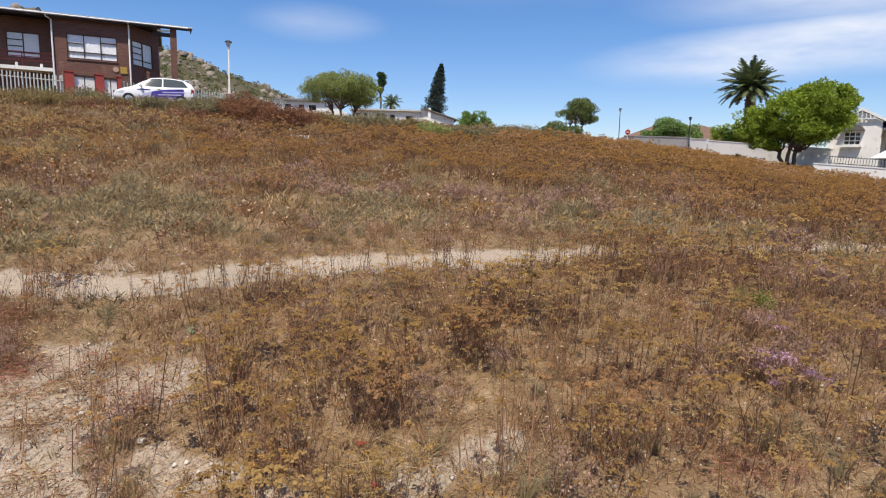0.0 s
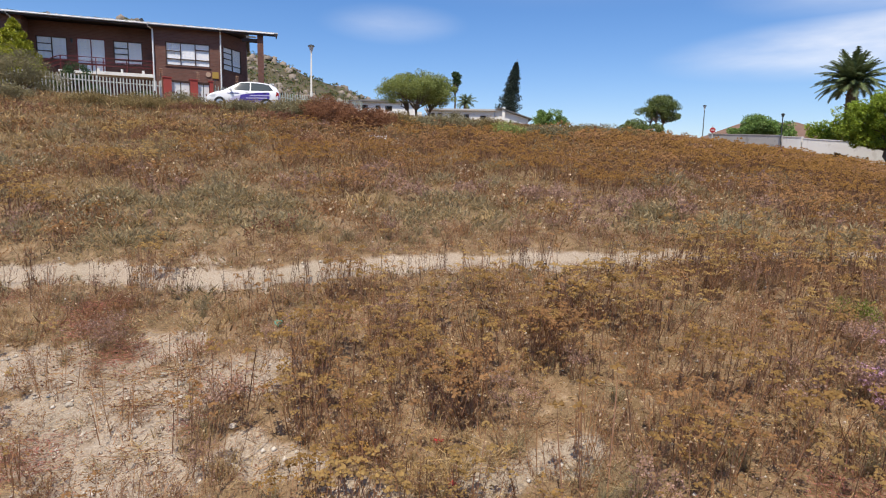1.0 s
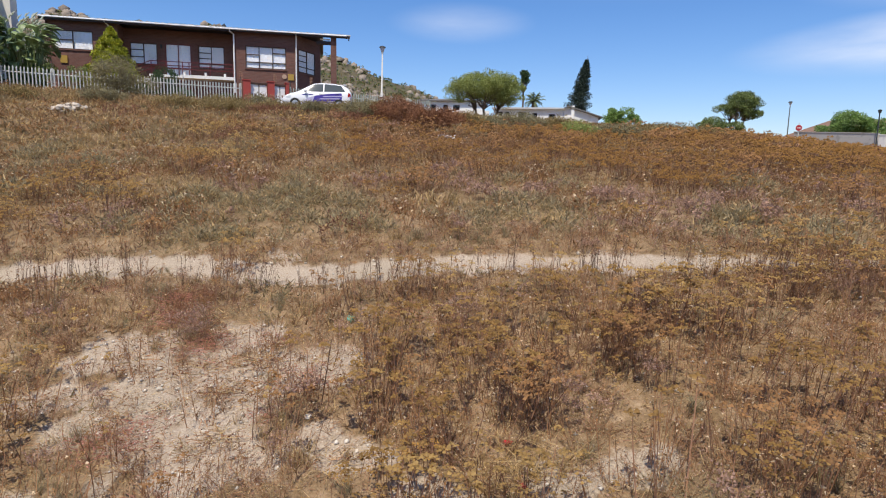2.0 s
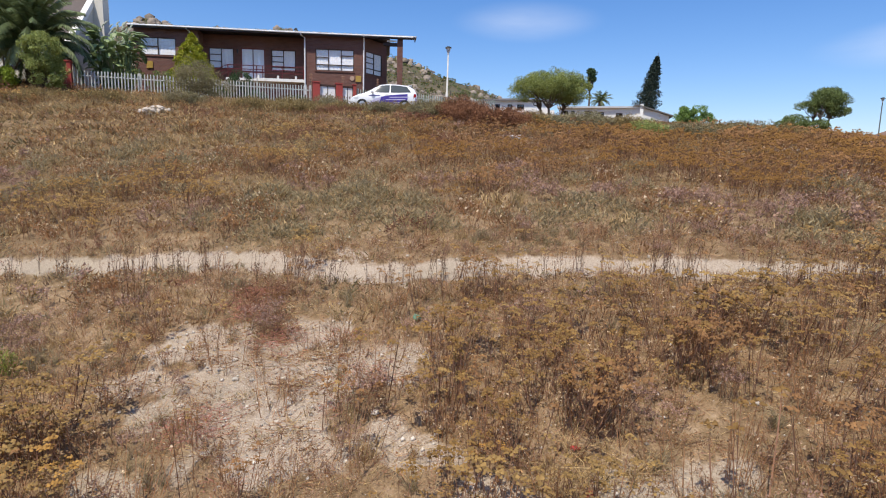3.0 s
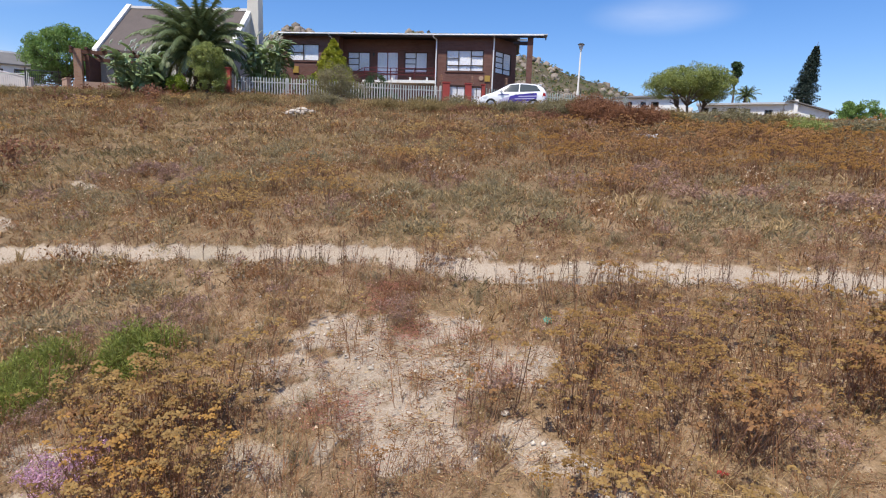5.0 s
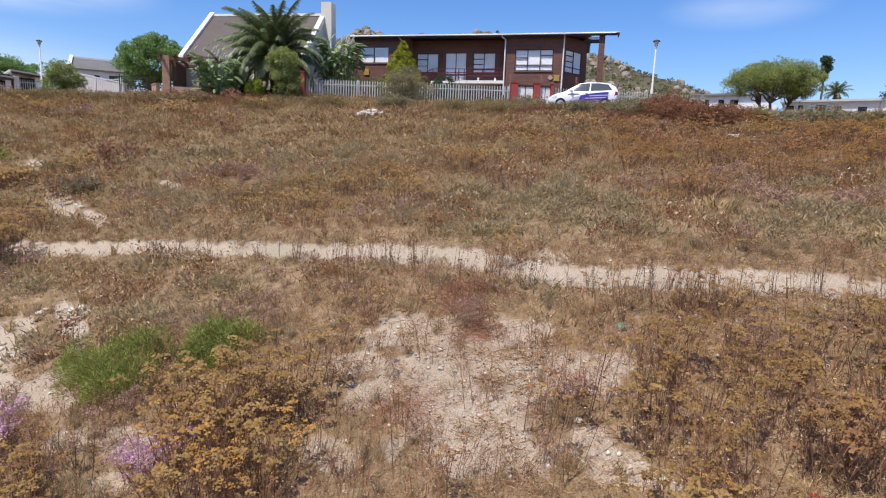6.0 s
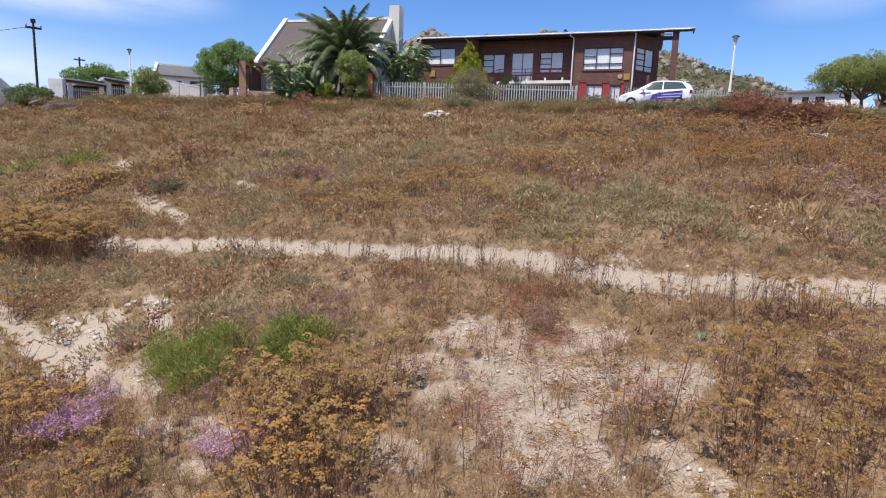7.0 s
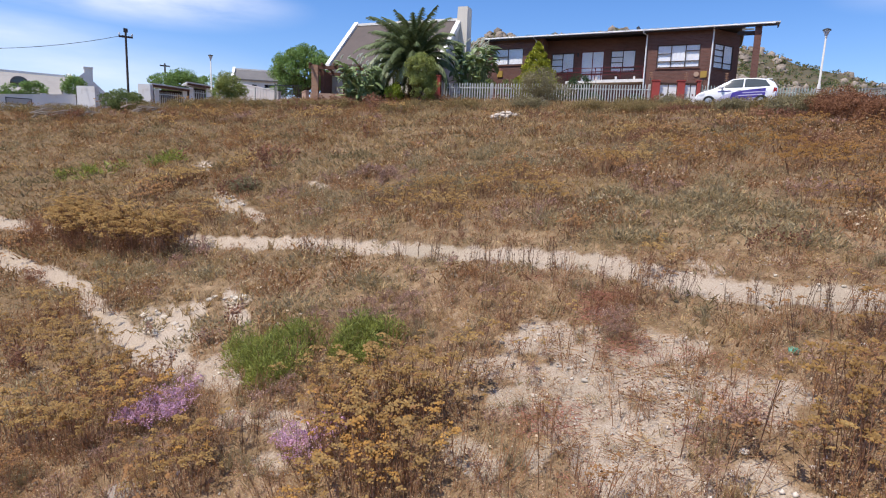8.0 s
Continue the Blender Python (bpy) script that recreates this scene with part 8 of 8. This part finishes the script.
mats_of_grass()
undergrowth()
for name, row in zip(growths, (
    ("ochre_flowering_weeds", "knee-high dry weeds with flat ochre flower heads", [STEM_DARK, HEAD_OCHRE, STEM]),
    ("brown_dry_weeds", "brown twiggy dry weeds with small pale tips", [STEM_RED, HEAD_BROWN, PALE_TIP]),
    ("sage_cushions", "low grey-green cushion plants", [STEM, STRAW, LEAF_SAGE]),
    ("dry_grass", "pale dry grass tufts", [STRAW, STRAW, STRAW]),
    ("mauve_weeds", "faded mauve flowering weeds", [TWIG_MAUVE, HEAD_MAUVE, LEAF_SAGE]),
    ("rust_weeds", "rust-red dry weeds with bushy seed heads", [STEM_RED, HEAD_RUST, HEAD_BROWN]),
    ("green_bushes", "fresh green low bushes among the dry weeds", [STEM, LEAF_FRESH, LEAF_FRESH]),
    ("pink_flowers", "pink-purple flowering low weeds", [STEM, HEAD_PINK, LEAF_SAGE]),
    ("golden_weeds", "golden-orange flowering weeds", [STEM_DARK, HEAD_YELLOW, STEM]),
    ("olive_flowering_weeds", "knee-high dry weeds with olive-gold flower heads", [STEM_DARK, HEAD_OLIVE, STEM]),
    ("seed_stalks", "thin dark seed stalks beside the footpath", [STALK_BLACK, HEAD_RUST, STALK_BLACK]),
    ("tan_flowering_weeds", "knee-high dry weeds with faded brown flower heads", [STEM_DARK, HEAD_BROWN, STEM]),
    ("amber_flowering_weeds", "dense dry weeds with orange-brown flower heads on the upper slope", [STEM_DARK, HEAD_AMBER, STEM]),
)):
    if growths[name].n:
        growths[name].link(row[0], row[1], "weeds", row[2])


def litter():
    """Fallen straw and twigs, and pebbles, on the near ground."""
    g = Growth()
    x, y = candidates(4.0, 12.0, 480)
    n = len(x)
    z = surface(x, y) + FIELD.uniform(0.002, 0.03, n)
    a, ln = FIELD.uniform(0, 2 * math.pi, n), FIELD.uniform(0.02, 0.13, n)
    w = FIELD.uniform(0.0016, 0.0042, n)
    dx, dy, dz = np.cos(a) * ln, np.sin(a) * ln, FIELD.uniform(-0.01, 0.03, n)
    p = np.stack([x, y, z], -1)
    side = np.stack([-np.sin(a) * w, np.cos(a) * w, w * 0.5], -1)
    v = np.stack([p - side, p + side, p + np.stack([dx, dy, dz], -1)], 1).reshape(-1, 3)
    thin = FIELD.uniform(0, 1, n) > 0.9 * (from_line(x, y, TRAIL) < 0.4)
    v = v.reshape(n, 3, 3)[thin].reshape(-1, 3)
    n = int(thin.sum())
    g.put(v, np.arange(3 * n).reshape(-1, 3), FIELD.integers(0, 3, n))
    g.link("fallen_straw", "fallen straw and twigs lying on the soil", "litter", [STRAW, TWIG_MAUVE, STEM_RED])
    v, t = [], []
    x, y = candidates(2.8, 13.0, 110)
    keep = FIELD.uniform(0, 1, len(x)) < 0.16 + 0.8 * sandiness(x, y) * (from_line(x, y, TRAIL) > 0.35)
    x, y = x[keep], y[keep]
    z = surface(x, y)
    for px, py, pz in zip(x, y, z):
        e = 0.008 + 0.030 * FIELD.uniform() ** 4
        q = FIELD.uniform(0.7, 1.3, (6, 1)) * e * np.array([(1, 0, 0), (0, 1, 0), (-1, 0, 0), (0, -1, 0), (0.1, 0.1, 0.75), (0, 0, -0.5)])
        o = len(v)
        v += [(px + b[0], py + b[1], pz + b[2] + e * 0.2) for b in q]
        t += [(o, o + 1, o + 4), (o + 1, o + 2, o + 4), (o + 2, o + 3, o + 4), (o + 3, o, o + 4), (o + 1, o, o + 5), (o + 2, o + 1, o + 5), (o + 3, o + 2, o + 5), (o, o + 3, o + 5)]
    tagged(new("pebbles", array_mesh("pebbles", v, t, [PEBBLE])), "small pale limestone pebbles on bare soil", "pebbles", kind="stuff")


litter()


def rock(x, y, size, seed, name="stone", label="pale chalky stone lying among dry weeds", mat=None, flat=0.6, loose=True):
    rng = np.random.default_rng(seed)
    bm = bmesh.new()
    bmesh.ops.create_icosphere(bm, subdivisions=2, radius=size)
    for vert in bm.verts:
        vert.co *= rng.uniform(0.82, 1.12)
        vert.co.z *= flat
    me = bpy.data.meshes.new(name)
    bm.to_mesh(me)
    bm.free()
    me.materials.append(mat or STONE)
    o = new(name, me)
    o.matrix_basis = on_ground(x, y, rng.uniform(0, 360), size * flat * 0.35)
    return tagged(o, label, "stone", "stones in the field") if loose else o


spots = np.random.default_rng(77)
for cx, cy, rx, ry, n, s0, s1 in ((-14.6, 2.75, 0.8, 0.3, 18, 0.04, 0.11), (-14.0, 4.2, 0.5, 0.3, 10, 0.04, 0.11), (-10.2, 2.95, 0.6, 0.15, 6, 0.03, 0.07), (-13.2, 2.8, 0.5, 0.3, 8, 0.03, 0.08), (-5.2, 5.6, 1.4, 1.2, 18, 0.02, 0.05), (-21.9, 7.1, 1.2, 0.35, 14, 0.05, 0.13), (-4.4, 9.5, 1.5, 0.2, 7, 0.03, 0.08), (-3.6, 6.2, 1.0, 0.8, 8, 0.02, 0.05), (-12.0, 4.4, 0.7, 0.4, 6, 0.04, 0.09)):
    for k in range(n):
        rock(cx + spots.uniform(-rx, rx), cy + spots.uniform(-ry, ry), spots.uniform(s0, s1), int(spots.integers(1 << 30)))


heap = thing("rubble_heap", "loose heap of pale rubble stones below the fence", "rubble", on_ground(-21.5, 20.5))
for k in range(46):
    dx, dy = spots.normal(0, 0.42), spots.normal(0, 0.42)
    size = spots.uniform(0.06, 0.17)
    piece = rock(0, 0, size, int(spots.integers(1 << 30)), mat=RUBBLE, loose=False)
    piece.parent = heap
    lift = float(surface(-21.5 + dx, 20.5 + dy) - surface(-21.5, 20.5)) + max(0.0, 0.28 - 0.4 * math.hypot(dx, dy)) * spots.uniform(0, 1)
    piece.matrix_basis = pose(dx, dy, lift + size * 0.3, spots.uniform(-25, 25), spots.uniform(-25, 25), spots.uniform(0, 360))


rock(-8.5, 0.95, 0.24, 5, label="flat pale rock at the foot of dry weeds", mat=RUBBLE, flat=0.45)


def scrap(name, label, x, y, size, mat, seed):
    """A crumpled bit of rubbish."""
    rng = np.random.default_rng(seed)
    n = 7
    v = [((i / (n - 1) - 0.5) * size[0] + rng.normal() * 0.02, (j / (n - 1) - 0.5) * size[1] + rng.normal() * 0.02, size[2] * rng.uniform(0, 1)) for i in range(n) for j in range(n)]
    f = [(i * n + j, (i + 1) * n + j, (i + 1) * n + j + 1, i * n + j + 1) for i in range(n - 1) for j in range(n - 1)]
    o = part(name, Geo().add(v, f), mat)
    o.matrix_basis = on_ground(x, y, rng.uniform(-20, 20), -0.005)
    solid = o.modifiers.new("thickness", "SOLIDIFY")
    solid.thickness = 0.004
    tagged(o, label, "rubbish")


scrap("plastic_sheet", "crumpled white plastic sheet lying in the weeds", -5.16, 21.05, (0.7, 0.35, 0.2), LITTER_PLASTIC, 1)
scrap("plastic_sheet", "small white plastic scrap in the weeds", -4.02, 21.55, (0.2, 0.2, 0.15), LITTER_PLASTIC, 2)
scrap("plastic_sheet", "pale discarded sheet near the parked car", -10.65, 21.25, (0.8, 0.3, 0.15), STONE, 3)
scrap("plastic_net", "teal plastic scrap caught in dry weeds", -3.31, 7.5, (0.08, 0.08, 0.10), TEAL_PLASTIC, 4)
scrap("plastic_scrap", "red plastic scrap on bare ground", -0.75, 5.37, (0.04, 0.03, 0.03), RED_PLASTIC, 5)
scrap("plastic_scrap", "red plastic scrap under weeds", -0.55, 4.83, (0.04, 0.03, 0.03), RED_PLASTIC, 6)


def branch_pile(x, y, across, count, seed):
    """Cut dead branches thrown in a heap."""
    rng = np.random.default_rng(seed)
    p = thing("dead_branches", "heap of bleached dead branches on the weeds", "branches", on_ground(x, y))
    for _ in range(count):
        a = rng.uniform(-0.5, 0.5) + math.pi * 0.5
        c = Vector((rng.uniform(-0.5, 0.5), rng.uniform(-across, across), rng.uniform(0.12, 0.5)))
        d = Vector((math.cos(a) * 0.6, math.sin(a), rng.uniform(-0.1, 0.35))) * rng.uniform(0.4, 1.2)
        g = Geo().tube([c - d * 0.5, c + Vector((0, 0, 0.06)), c + d * 0.5], [0.05, 0.035, 0.012], 5)
        for _ in range(3):
            e = c + d * rng.uniform(-0.2, 0.5)
            g.tube([e, e + Vector((rng.normal() * 0.2, rng.normal() * 0.25, rng.uniform(0.05, 0.4)))], [0.016, 0.005], 4)
        part("branch", g, DEADWOOD, p)


branch_pile(-41.8, 4.8, 1.5, 22, 1)
branch_pile(-40.4, 8.6, 1.3, 14, 2)
